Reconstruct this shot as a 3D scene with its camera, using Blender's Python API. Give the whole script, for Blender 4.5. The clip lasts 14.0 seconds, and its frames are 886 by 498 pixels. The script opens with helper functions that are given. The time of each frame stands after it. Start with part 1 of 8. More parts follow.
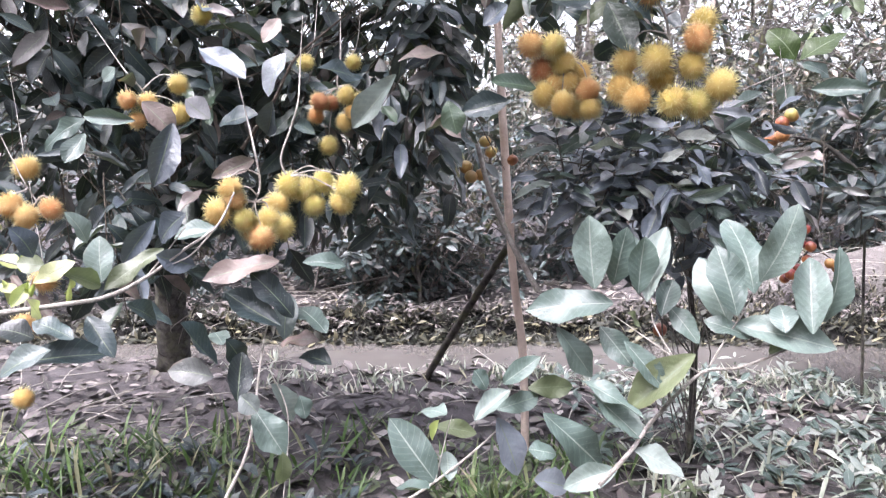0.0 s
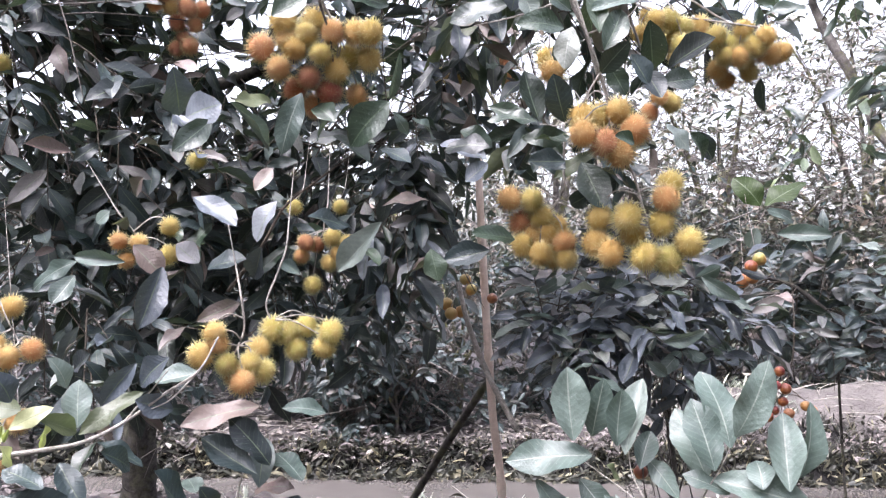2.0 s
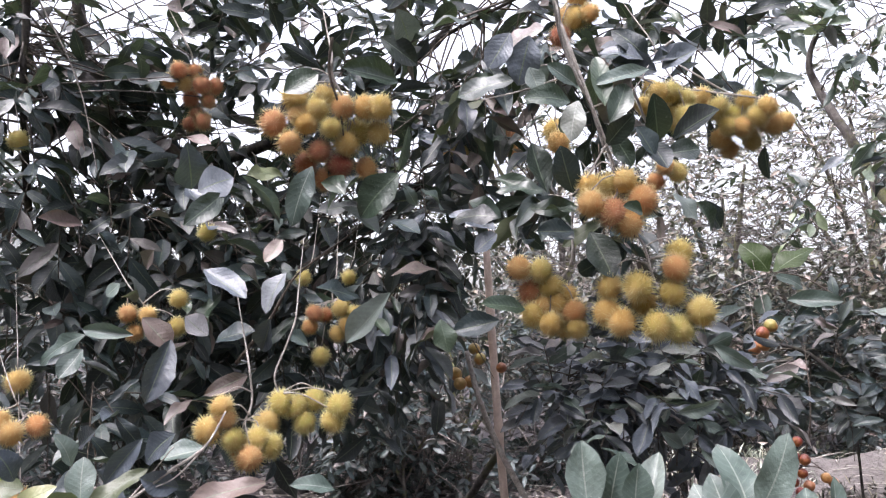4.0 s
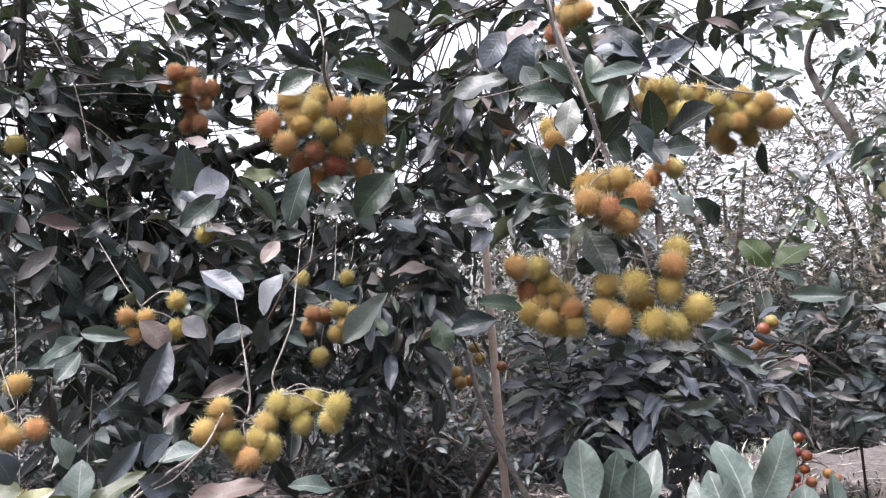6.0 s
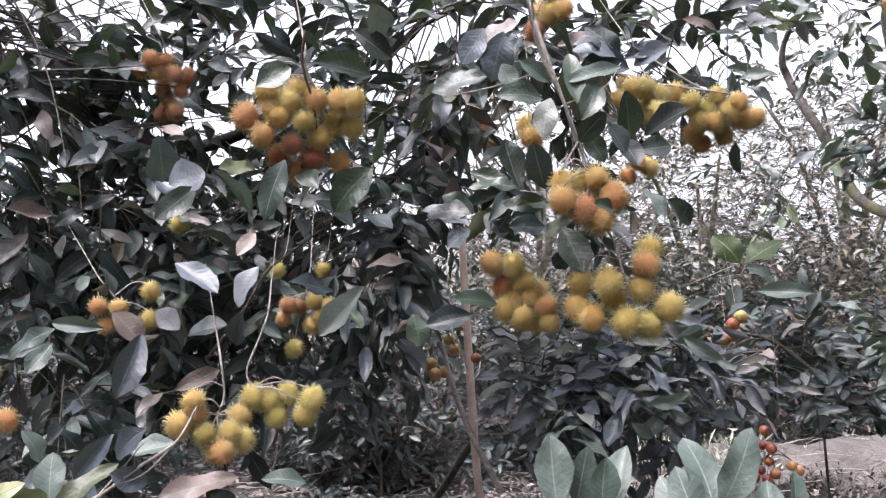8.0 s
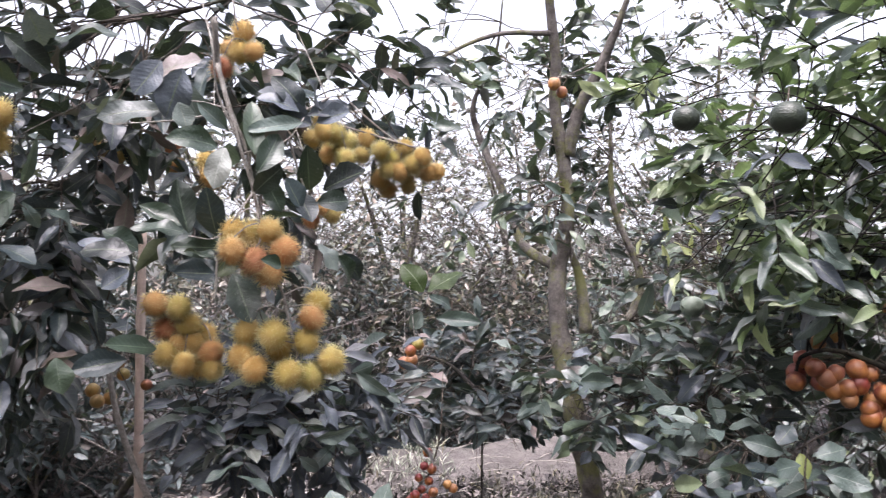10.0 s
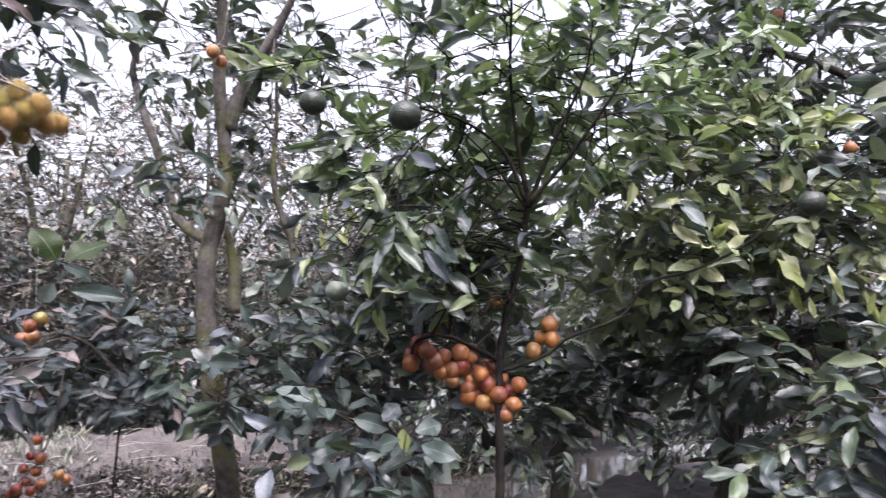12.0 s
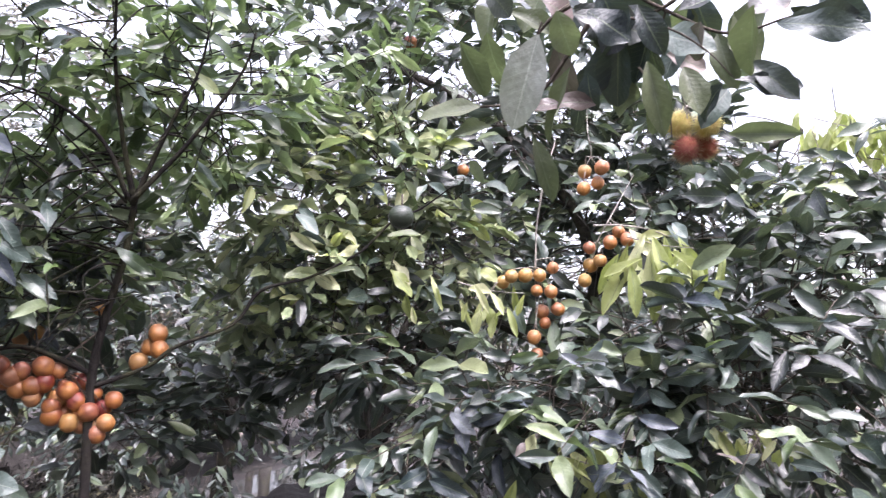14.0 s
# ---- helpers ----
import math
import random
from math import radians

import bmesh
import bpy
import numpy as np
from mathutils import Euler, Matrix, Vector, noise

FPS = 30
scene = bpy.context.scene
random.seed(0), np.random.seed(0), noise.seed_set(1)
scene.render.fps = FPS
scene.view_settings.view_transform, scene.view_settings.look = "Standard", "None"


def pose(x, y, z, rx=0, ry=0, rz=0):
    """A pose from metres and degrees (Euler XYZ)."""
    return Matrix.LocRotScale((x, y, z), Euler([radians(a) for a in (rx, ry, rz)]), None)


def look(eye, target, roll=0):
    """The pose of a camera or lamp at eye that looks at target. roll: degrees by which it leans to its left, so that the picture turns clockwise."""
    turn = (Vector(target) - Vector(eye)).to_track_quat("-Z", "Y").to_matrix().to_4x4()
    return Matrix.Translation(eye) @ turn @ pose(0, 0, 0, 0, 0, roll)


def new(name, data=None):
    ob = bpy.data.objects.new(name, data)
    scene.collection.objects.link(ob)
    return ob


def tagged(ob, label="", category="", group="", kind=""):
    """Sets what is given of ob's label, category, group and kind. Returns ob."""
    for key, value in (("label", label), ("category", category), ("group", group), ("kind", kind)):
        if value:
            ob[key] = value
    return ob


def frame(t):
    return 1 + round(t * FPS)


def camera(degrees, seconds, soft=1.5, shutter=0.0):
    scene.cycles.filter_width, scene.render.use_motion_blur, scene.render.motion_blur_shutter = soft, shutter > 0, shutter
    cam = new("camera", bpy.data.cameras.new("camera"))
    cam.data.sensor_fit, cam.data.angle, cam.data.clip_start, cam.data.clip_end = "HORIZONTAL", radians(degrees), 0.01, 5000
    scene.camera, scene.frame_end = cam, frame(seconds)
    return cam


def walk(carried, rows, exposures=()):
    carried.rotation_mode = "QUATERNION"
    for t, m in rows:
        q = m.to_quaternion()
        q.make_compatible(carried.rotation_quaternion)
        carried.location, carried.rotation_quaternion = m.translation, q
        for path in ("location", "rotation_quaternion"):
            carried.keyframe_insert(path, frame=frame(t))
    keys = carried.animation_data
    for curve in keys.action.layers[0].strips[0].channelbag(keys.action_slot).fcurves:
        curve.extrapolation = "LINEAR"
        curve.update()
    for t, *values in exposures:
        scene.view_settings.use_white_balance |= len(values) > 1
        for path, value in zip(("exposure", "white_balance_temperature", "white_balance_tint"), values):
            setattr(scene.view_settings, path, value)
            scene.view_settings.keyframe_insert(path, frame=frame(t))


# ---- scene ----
cam = camera(63.2, 14.0, soft=1.2, shutter=0.25)
PATH = [
    (0, (0.0, 0.0, 1.27), (0.016, 1.978, 0.975), -0.8),
    (0.5, (-0.003, -0.014, 1.291), (-0.003, 1.975, 1.082), -0.4),
    (1, (-0.009, -0.022, 1.307), (0.011, 1.974, 1.185), 0.4),
    (1.5, (-0.009, -0.036, 1.321), (0.014, 1.964, 1.294), 0.2),
    (2, (-0.005, -0.034, 1.323), (0.07, 1.964, 1.368), 0.3),
    (2.5, (-0.007, -0.035, 1.327), (0.071, 1.96, 1.445), 0.5),
    (3, (-0.01, -0.037, 1.329), (0.059, 1.955, 1.498), 0.1),
    (3.5, (-0.011, -0.031, 1.329), (0.056, 1.957, 1.536), -0.1),
    (4, (-0.013, -0.032, 1.332), (0.045, 1.954, 1.561), -0.1),
    (4.2, (-0.006, -0.034, 1.329), (0.044, 1.952, 1.557), -0.4),
    (6.5, (0.001, -0.031, 1.333), (0.051, 1.955, 1.559), -0.7),
    (7, (0.0, -0.032, 1.333), (0.042, 1.956, 1.551), -0.5),
    (7.2, (0.0, -0.029, 1.333), (0.041, 1.959, 1.549), -0.3),
    (9.3, (0.005, -0.068, 1.432), (0.575, 1.844, 1.57), 2.1),
    (9.5, (0.031, -0.067, 1.447), (0.709, 1.808, 1.599), 2.7),
    (10, (0.089, -0.081, 1.477), (0.952, 1.713, 1.669), 2.5),
    (10.5, (0.134, -0.093, 1.482), (1.119, 1.636, 1.68), 2.2),
    (11, (0.161, -0.111, 1.491), (1.287, 1.528, 1.712), 3.4),
    (11.5, (0.199, -0.137, 1.484), (1.532, 1.338, 1.698), 4.6),
    (12, (0.253, -0.176, 1.475), (1.762, 1.12, 1.678), 4.8),
    (12.5, (0.304, -0.207, 1.463), (1.962, 0.891, 1.674), 5.9),
    (13, (0.35, -0.258, 1.479), (2.12, 0.638, 1.73), 5.3),
    (13.5, (0.401, -0.312, 1.478), (2.25, 0.406, 1.734), 4.1),
    (14, (0.431, -0.365, 1.496), (2.324, 0.214, 1.785), 4.1),
]
walk(
    cam,
    [(t, look(eye, target, roll)) for t, eye, target, roll in PATH],
    [(0, 2.66, 6100, 20), (1.5, 2.52, 6100, 20), (4, 2.02, 6250, 20), (7.2, 1.95, 6250, 20), (9.5, 1.98, 6320, 21), (11, 1.86, 6300, 22), (12, 1.79, 6150, 24), (13, 2.1, 6100, 24), (14, 2.35, 6150, 24)],
)

# ---- world, sun, exposure ----
sky_world = bpy.data.worlds.new("overcast_sky")
scene.world = sky_world
sky_world.use_nodes = True
wn = sky_world.node_tree.nodes
wl = sky_world.node_tree.links
sky_tex = wn.new("ShaderNodeTexSky")
sky_tex.sky_type = "NISHITA"
sky_tex.sun_disc = False
sky_tex.sun_elevation = radians(65)
sky_tex.sun_rotation = radians(225)
sky_tex.air_density = 1.2
sky_tex.dust_density = 6.0
sky_tex.ozone_density = 1.0
sky_soft = wn.new("ShaderNodeHueSaturation")
sky_soft.inputs["Saturation"].default_value = 0.36
wl.new(sky_tex.outputs["Color"], sky_soft.inputs["Color"])
wl.new(sky_soft.outputs["Color"], wn["Background"].inputs["Color"])
wn["Background"].inputs["Strength"].default_value = 0.15

sun = new("sun", bpy.data.lights.new("sun", "SUN"))
sun.data.energy = 1.15
sun.data.angle = radians(40)
sun.data.color = (1.0, 0.985, 0.97)
sun.matrix_world = look((-5, -4, 14), (0, 0, 0))
scene.view_settings.exposure = 1.6

# ---- materials ----


class Nodes:
    def __init__(self, name):
        self.mat = bpy.data.materials.new(name)
        self.mat.use_nodes = True
        self.tree = self.mat.node_tree
        self.bsdf = self.tree.nodes["Principled BSDF"]
        self.out = self.tree.nodes["Material Output"]

    def add(self, kind, **values):
        node = self.tree.nodes.new(kind)
        for key, value in values.items():
            node.inputs[key].default_value = value
        return node

    def link(self, a, b):
        self.tree.links.new(a, b)

    def ramp(self, source, stops):
        node = self.add("ShaderNodeValToRGB")
        e = node.color_ramp.elements
        while len(e) < len(stops):
            e.new(0.5)
        for item, (place, colour) in zip(e, stops):
            item.position, item.color = place, (*colour, 1)
        self.link(source, node.inputs["Fac"])
        return node.outputs["Color"]

    def mix(self, fac, a, b, mode="MIX"):
        node = self.add("ShaderNodeMix")
        node.data_type, node.blend_type = "RGBA", mode
        for socket, value in ((node.inputs[0], fac), (node.inputs[6], a), (node.inputs[7], b)):
            if hasattr(value, "links"):
                self.link(value, socket)
            else:
                socket.default_value = value if not isinstance(value, tuple) else (*value, 1)
        return node.outputs[2]

    def math(self, op, a, b=0.0, c=0.0):
        node = self.add("ShaderNodeMath")
        node.operation = op
        for socket, value in zip(node.inputs, (a, b, c)):
            if hasattr(value, "links"):
                self.link(value, socket)
            else:
                socket.default_value = value
        return node.outputs[0]

    def noise(self, scale, detail=4.0, rough=0.6, coords=None):
        node = self.add("ShaderNodeTexNoise", Scale=scale, Detail=detail, Roughness=rough)
        if coords is None:
            coords = self.add("ShaderNodeTexCoord").outputs["Object"]
        self.link(coords, node.inputs["Vector"])
        return node.outputs["Fac"]

    def place(self):
        return self.add("ShaderNodeNewGeometry").outputs["Position"]

    def bump(self, height, strength, distance):
        node = self.add("ShaderNodeBump", Strength=strength, Distance=distance)
        self.link(height, node.inputs["Height"])
        self.link(node.outputs["Normal"], self.bsdf.inputs["Normal"])


def leaf_material(name, stops, joined, glow=(0.10, 0.14, 0.05), lucent=0.13, rough=0.28, gloss=0.8, rot=0.28, vein=(0.16, 0.2, 0.12), wax=0.14):
    """A leaf blade: colour by piece, a pale midrib and side veins along its own length, brown patches, light passing through."""
    n = Nodes(name)
    if joined:
        rnd = n.add("ShaderNodeNewGeometry").outputs["Random Per Island"]
    else:
        rnd = n.add("ShaderNodeObjectInfo").outputs["Random"]
    base = n.ramp(rnd, stops)
    uv = n.add("ShaderNodeTexCoord").outputs["UV"]
    sep = n.add("ShaderNodeSeparateXYZ")
    n.link(uv, sep.inputs[0])
    side = n.math("ABSOLUTE", n.math("SUBTRACT", sep.outputs[0], 0.5))
    rib = n.math("LESS_THAN", side, 0.022)
    saw = n.math("FRACT", n.math("MULTIPLY", n.math("SUBTRACT", sep.outputs[1], n.math("MULTIPLY", side, 0.38)), 10.0))
    line = n.math("SUBTRACT", 1.0, n.math("MULTIPLY", n.math("ABSOLUTE", n.math("SUBTRACT", saw, 0.5)), 2.0))
    thin = n.math("GREATER_THAN", line, 0.88)
    col = n.mix(n.math("MULTIPLY", thin, 0.15), base, vein)
    col = n.mix(n.math("MULTIPLY", rib, 0.7), col, vein)
    col = n.mix(0.5, col, n.ramp(line, [(0.0, (0.86, 0.86, 0.86)), (0.8, (1, 1, 1))]), "MULTIPLY")
    where = n.place()
    grain = n.noise(45.0, 5.0, 0.65, where)
    col = n.mix(0.55, col, n.ramp(grain, [(0.25, (0.25, 0.25, 0.25)), (0.75, (1, 1, 1))]), "MULTIPLY")
    sick = n.noise(14.0, 5.0, 0.7, where)
    edge = n.math("MULTIPLY", n.math("ADD", side, n.math("MULTIPLY", sep.outputs[1], 0.25)), sick)
    spot = n.ramp(n.math("ADD", n.math("MULTIPLY", edge, 0.8), n.math("MULTIPLY", rnd, 0.14)), [(0.395, (0, 0, 0)), (0.43, (1, 1, 1))])
    col = n.mix(n.math("MULTIPLY", spot, rot), col, (0.17, 0.095, 0.055))
    dust = n.ramp(n.noise(160.0, 3.0, 0.7, where), [(0.655, (0, 0, 0)), (0.72, (1, 1, 1))])
    col = n.mix(n.math("MULTIPLY", dust, 0.34), col, (0.42, 0.43, 0.38))
    n.link(col, n.bsdf.inputs["Base Color"])
    n.link(n.math("ADD", rough - 0.08, n.math("MULTIPLY", grain, 0.24)), n.bsdf.inputs["Roughness"])
    n.bsdf.inputs["Specular IOR Level"].default_value = gloss
    n.bsdf.inputs["Coat Weight"].default_value = wax
    n.bsdf.inputs["Coat Roughness"].default_value = 0.26
    n.bump(n.math("ADD", n.math("MULTIPLY", line, 0.1), n.math("ADD", n.math("MULTIPLY", rib, -0.6), n.math("ADD", n.math("MULTIPLY", sick, 2.2), n.math("MULTIPLY", grain, 0.7)))), 0.6, 0.004)
    lit = n.add("ShaderNodeBsdfTranslucent")
    n.link(n.mix(0.35, glow, col), lit.inputs["Color"])
    both = n.add("ShaderNodeMixShader")
    both.inputs[0].default_value = lucent
    n.link(n.bsdf.outputs[0], both.inputs[1])
    n.link(lit.outputs[0], both.inputs[2])
    n.link(both.outputs[0], n.out.inputs["Surface"])
    return n.mat


def bark_material(name, dark, light, moss=0.0, scale=18.0, worn=0.6):
    n = Nodes(name)
    where = n.place()
    coarse = n.noise(scale, 6.0, 0.7, where)
    fine = n.noise(scale * 7, 5.0, 0.7, where)
    col = n.mix(n.ramp(coarse, [(0.35, (0, 0, 0)), (0.65, (1, 1, 1))]), dark, light)
    col = n.mix(worn, col, n.ramp(fine, [(0.3, (0.35, 0.35, 0.35)), (0.7, (1, 1, 1))]), "MULTIPLY")
    if moss:
        green = n.ramp(n.noise(scale * 0.45, 5.0, 0.75, where), [(0.47, (0, 0, 0)), (0.6, (1, 1, 1))])
        col = n.mix(n.math("MULTIPLY", green, moss), col, (0.16, 0.17, 0.05))
    n.link(col, n.bsdf.inputs["Base Color"])
    n.bsdf.inputs["Roughness"].default_value = 0.9
    n.bsdf.inputs["Specular IOR Level"].default_value = 0.15
    n.bump(n.math("ADD", coarse, n.math("MULTIPLY", fine, 0.6)), 0.7, 0.01)
    return n.mat


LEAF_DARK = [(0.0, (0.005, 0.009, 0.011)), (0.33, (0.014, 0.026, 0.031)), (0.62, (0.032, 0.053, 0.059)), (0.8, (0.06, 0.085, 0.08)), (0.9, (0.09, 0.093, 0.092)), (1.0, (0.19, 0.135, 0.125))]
LEAF_DEEP = [(0.0, (0.008, 0.017, 0.011)), (0.5, (0.018, 0.037, 0.022)), (0.85, (0.034, 0.06, 0.036)), (1.0, (0.06, 0.09, 0.055))]
LEAF_BLUE = [(0.0, (0.018, 0.024, 0.033)), (0.35, (0.06, 0.076, 0.1)), (0.7, (0.125, 0.147, 0.178)), (0.9, (0.21, 0.228, 0.25)), (1.0, (0.22, 0.185, 0.175))]
LEAF_PALE = [(0.0, (0.052, 0.08, 0.07)), (0.5, (0.09, 0.13, 0.113)), (0.85, (0.14, 0.185, 0.162)), (1.0, (0.23, 0.27, 0.245))]
LEAF_SILVER = [(0.0, (0.32, 0.35, 0.31)), (1.0, (0.42, 0.44, 0.4))]
LEAF_OLIVE = [(0.0, (0.08, 0.1, 0.045)), (0.6, (0.11, 0.135, 0.06)), (1.0, (0.14, 0.165, 0.08))]
LEAF_GREEN = [(0.0, (0.028, 0.046, 0.011)), (0.6, (0.042, 0.064, 0.016)), (1.0, (0.055, 0.08, 0.022))]
LEAF_LIME = [(0.0, (0.32, 0.38, 0.12)), (0.6, (0.44, 0.48, 0.2)), (1.0, (0.58, 0.58, 0.36))]
LEAF_BROWN = [(0.0, (0.07, 0.048, 0.042)), (0.5, (0.15, 0.105, 0.09)), (1.0, (0.32, 0.26, 0.235))]
LEAF_CITRUS = [(0.0, (0.02, 0.034, 0.02)), (0.35, (0.075, 0.12, 0.062)), (0.7, (0.18, 0.255, 0.115)), (0.93, (0.3, 0.4, 0.17)), (1.0, (0.42, 0.48, 0.22))]
LEAF_RIGHT = [(0.0, (0.006, 0.011, 0.012)), (0.35, (0.021, 0.036, 0.032)), (0.7, (0.07, 0.102, 0.082)), (0.92, (0.16, 0.21, 0.13)), (1.0, (0.3, 0.36, 0.18))]
LEAF_FAR = [(0.0, (0.022, 0.025, 0.02)), (0.4, (0.06, 0.064, 0.046)), (0.66, (0.125, 0.13, 0.08)), (0.8, (0.2, 0.165, 0.125)), (1.0, (0.28, 0.205, 0.165))]
# Brighter yellow-green: sun on and through the leaves is put into this colour.
LEAF_SUNLIT = [(0.0, (0.12, 0.155, 0.09)), (0.5, (0.25, 0.31, 0.16)), (0.85, (0.4, 0.46, 0.25)), (1.0, (0.54, 0.56, 0.31))]
HUSK = [(0.0, (0.06, 0.05, 0.045)), (0.4, (0.17, 0.145, 0.13)), (0.7, (0.3, 0.265, 0.245)), (1.0, (0.48, 0.44, 0.41))]
LITTER = [(0.0, (0.02, 0.016, 0.017)), (0.4, (0.064, 0.052, 0.052)), (0.7, (0.13, 0.108, 0.107)), (1.0, (0.29, 0.25, 0.245))]

M = {}
for style, stops, extra in (
    ("dark", LEAF_DARK, {"rough": 0.42, "gloss": 0.5}),
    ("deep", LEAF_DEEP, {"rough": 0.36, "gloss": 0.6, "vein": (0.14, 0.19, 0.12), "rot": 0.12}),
    ("blue", LEAF_BLUE, {"lucent": 0.1, "gloss": 0.5, "rough": 0.38}),
    ("pale", LEAF_PALE, {"lucent": 0.22, "rough": 0.46, "gloss": 0.5, "vein": (0.3, 0.34, 0.29), "rot": 0.16}),
    ("silver", LEAF_SILVER, {"wax": 0.1, "lucent": 0.35, "rough": 0.5, "vein": (0.6, 0.62, 0.56), "rot": 0.08}),
    ("olive", LEAF_OLIVE, {"lucent": 0.35, "rough": 0.5}),
    ("lime", LEAF_LIME, {"wax": 0.1, "lucent": 0.4, "rough": 0.45, "glow": (0.4, 0.5, 0.1), "rot": 0.1}),
    ("green", LEAF_GREEN, {"lucent": 0.12, "gloss": 0.2, "rough": 0.6, "glow": (0.12, 0.25, 0.05), "rot": 0.1}),
    ("brown", LEAF_BROWN, {"wax": 0.1, "lucent": 0.15, "rough": 0.6, "rot": 0.5}),
    ("citrus", LEAF_CITRUS, {"lucent": 0.38, "glow": (0.17, 0.25, 0.08), "rough": 0.34}),
    ("right", LEAF_RIGHT, {"lucent": 0.18, "gloss": 0.8, "rough": 0.33}),
    ("fresh", LEAF_SUNLIT, {"lucent": 0.4, "rough": 0.36, "glow": (0.26, 0.31, 0.14), "rot": 0.15}),
    ("far", LEAF_FAR, {"lucent": 0.12, "rough": 0.42}),
    ("husk", HUSK, {"wax": 0.1, "lucent": 0.05, "rough": 0.75, "gloss": 0.3}),
    ("litter", LITTER, {"wax": 0.1, "lucent": 0.05, "rough": 0.75, "gloss": 0.3}),
):
    M[style] = leaf_material("leaf_" + style, stops, False, **extra)
    M[style + "_many"] = leaf_material("leaves_" + style, stops, True, **extra)

M["bark"] = bark_material("mossy_bark", (0.02, 0.018, 0.017), (0.095, 0.086, 0.08), 0.12, 26.0)
M["bark_grey"] = bark_material("grey_bark", (0.06, 0.052, 0.048), (0.21, 0.19, 0.175), 0.6, 16.0)
M["bark_dark"] = bark_material("dark_bark", (0.008, 0.007, 0.007), (0.026, 0.022, 0.02), 0.1)
M["twig"] = bark_material("pale_twig", (0.26, 0.235, 0.21), (0.52, 0.485, 0.44), 0.0, 60.0)
M["twig_grey"] = bark_material("grey_twig", (0.08, 0.072, 0.066), (0.24, 0.215, 0.198), 0.0, 60.0)
M["twig_dark"] = bark_material("brown_twig", (0.05, 0.04, 0.033), (0.13, 0.11, 0.09), 0.0, 60.0)
M["bamboo"] = bark_material("peeled_wood", (0.54, 0.42, 0.35), (0.72, 0.59, 0.51), 0.0, 9.0, 0.3)
M["stake"] = bark_material("wet_stake", (0.03, 0.026, 0.024), (0.1, 0.09, 0.085), 0.2, 22.0)


def fruit_material(name, spiny):
    """Skin of a fruit in its own ripeness, blotched with gold; the spines pale towards yellow-green tips."""
    n = Nodes(name)
    own = n.add("ShaderNodeObjectInfo").outputs["Color"]
    tint = n.add("ShaderNodeSeparateColor")
    n.link(own, tint.inputs[0])
    young = n.math("MINIMUM", n.math("DIVIDE", tint.outputs[1], tint.outputs[0]), 0.8)
    at = n.add("ShaderNodeTexCoord").outputs["Object"]
    shifted = n.add("ShaderNodeVectorMath")
    n.link(at, shifted.inputs[0])
    n.link(n.add("ShaderNodeObjectInfo").outputs["Location"], shifted.inputs[1])
    patch = n.noise(1.1, 4.0, 0.6, shifted.outputs[0])
    fine = n.noise(9.0, 4.0, 0.7)
    blotch = n.ramp(patch, [(0.38, (0, 0, 0)), (0.66, (1, 1, 1))])
    if spiny:
        col = n.mix(n.math("MULTIPLY", n.math("MULTIPLY", young, 0.7), blotch), own, (0.6, 0.4, 0.16))
        far = n.add("ShaderNodeVectorMath")
        far.operation = "LENGTH"
        n.link(at, far.inputs[0])
        tip = n.ramp(n.math("SUBTRACT", far.outputs["Value"], 0.6), [(0.42, (0, 0, 0)), (0.78, (1, 1, 1))])
        col = n.mix(n.math("MULTIPLY", tip, n.math("ADD", 0.35, n.math("MULTIPLY", young, 0.75))), col, (0.84, 0.8, 0.42))
    else:
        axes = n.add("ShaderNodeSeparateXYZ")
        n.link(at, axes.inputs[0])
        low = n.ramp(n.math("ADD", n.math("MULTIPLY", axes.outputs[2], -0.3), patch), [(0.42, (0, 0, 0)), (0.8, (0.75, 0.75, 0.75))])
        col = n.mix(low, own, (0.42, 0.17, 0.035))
        col = n.mix(0.45, col, n.ramp(fine, [(0.32, (0.5, 0.42, 0.36)), (0.62, (1, 1, 1))]), "MULTIPLY")
    n.link(col, n.bsdf.inputs["Base Color"])
    n.bsdf.inputs["Roughness"].default_value = 0.45 if spiny else 0.4
    n.bump(fine, 0.5 if spiny else 0.15, 0.08)
    if spiny:
        lit = n.add("ShaderNodeBsdfTranslucent")
        n.link(col, lit.inputs["Color"])
        both = n.add("ShaderNodeMixShader")
        both.inputs[0].default_value = 0.35
        n.link(n.bsdf.outputs[0], both.inputs[1])
        n.link(lit.outputs[0], both.inputs[2])
        n.link(both.outputs[0], n.out.inputs["Surface"])
    return n.mat


M["fruit"] = fruit_material("smooth_fruit_skin", False)
M["spine"] = fruit_material("spiny_fruit_skin", True)


def citrus_material(name, low, high):
    n = Nodes(name)
    pore = n.add("ShaderNodeTexVoronoi", Scale=260.0)
    n.link(n.add("ShaderNodeTexCoord").outputs["Object"], pore.inputs["Vector"])
    blot = n.noise(30.0, 4.0, 0.6)
    col = n.mix(n.ramp(blot, [(0.35, (0, 0, 0)), (0.7, (1, 1, 1))]), low, high)
    n.link(col, n.bsdf.inputs["Base Color"])
    n.bsdf.inputs["Roughness"].default_value = 0.42
    n.bump(pore.outputs["Distance"], 0.5, 0.002)
    return n.mat


M["citrus_peel"] = citrus_material("green_citrus_peel", (0.017, 0.024, 0.016), (0.03, 0.04, 0.024))
M["pale_peel"] = citrus_material("pale_green_peel", (0.16, 0.19, 0.15), (0.24, 0.28, 0.22))


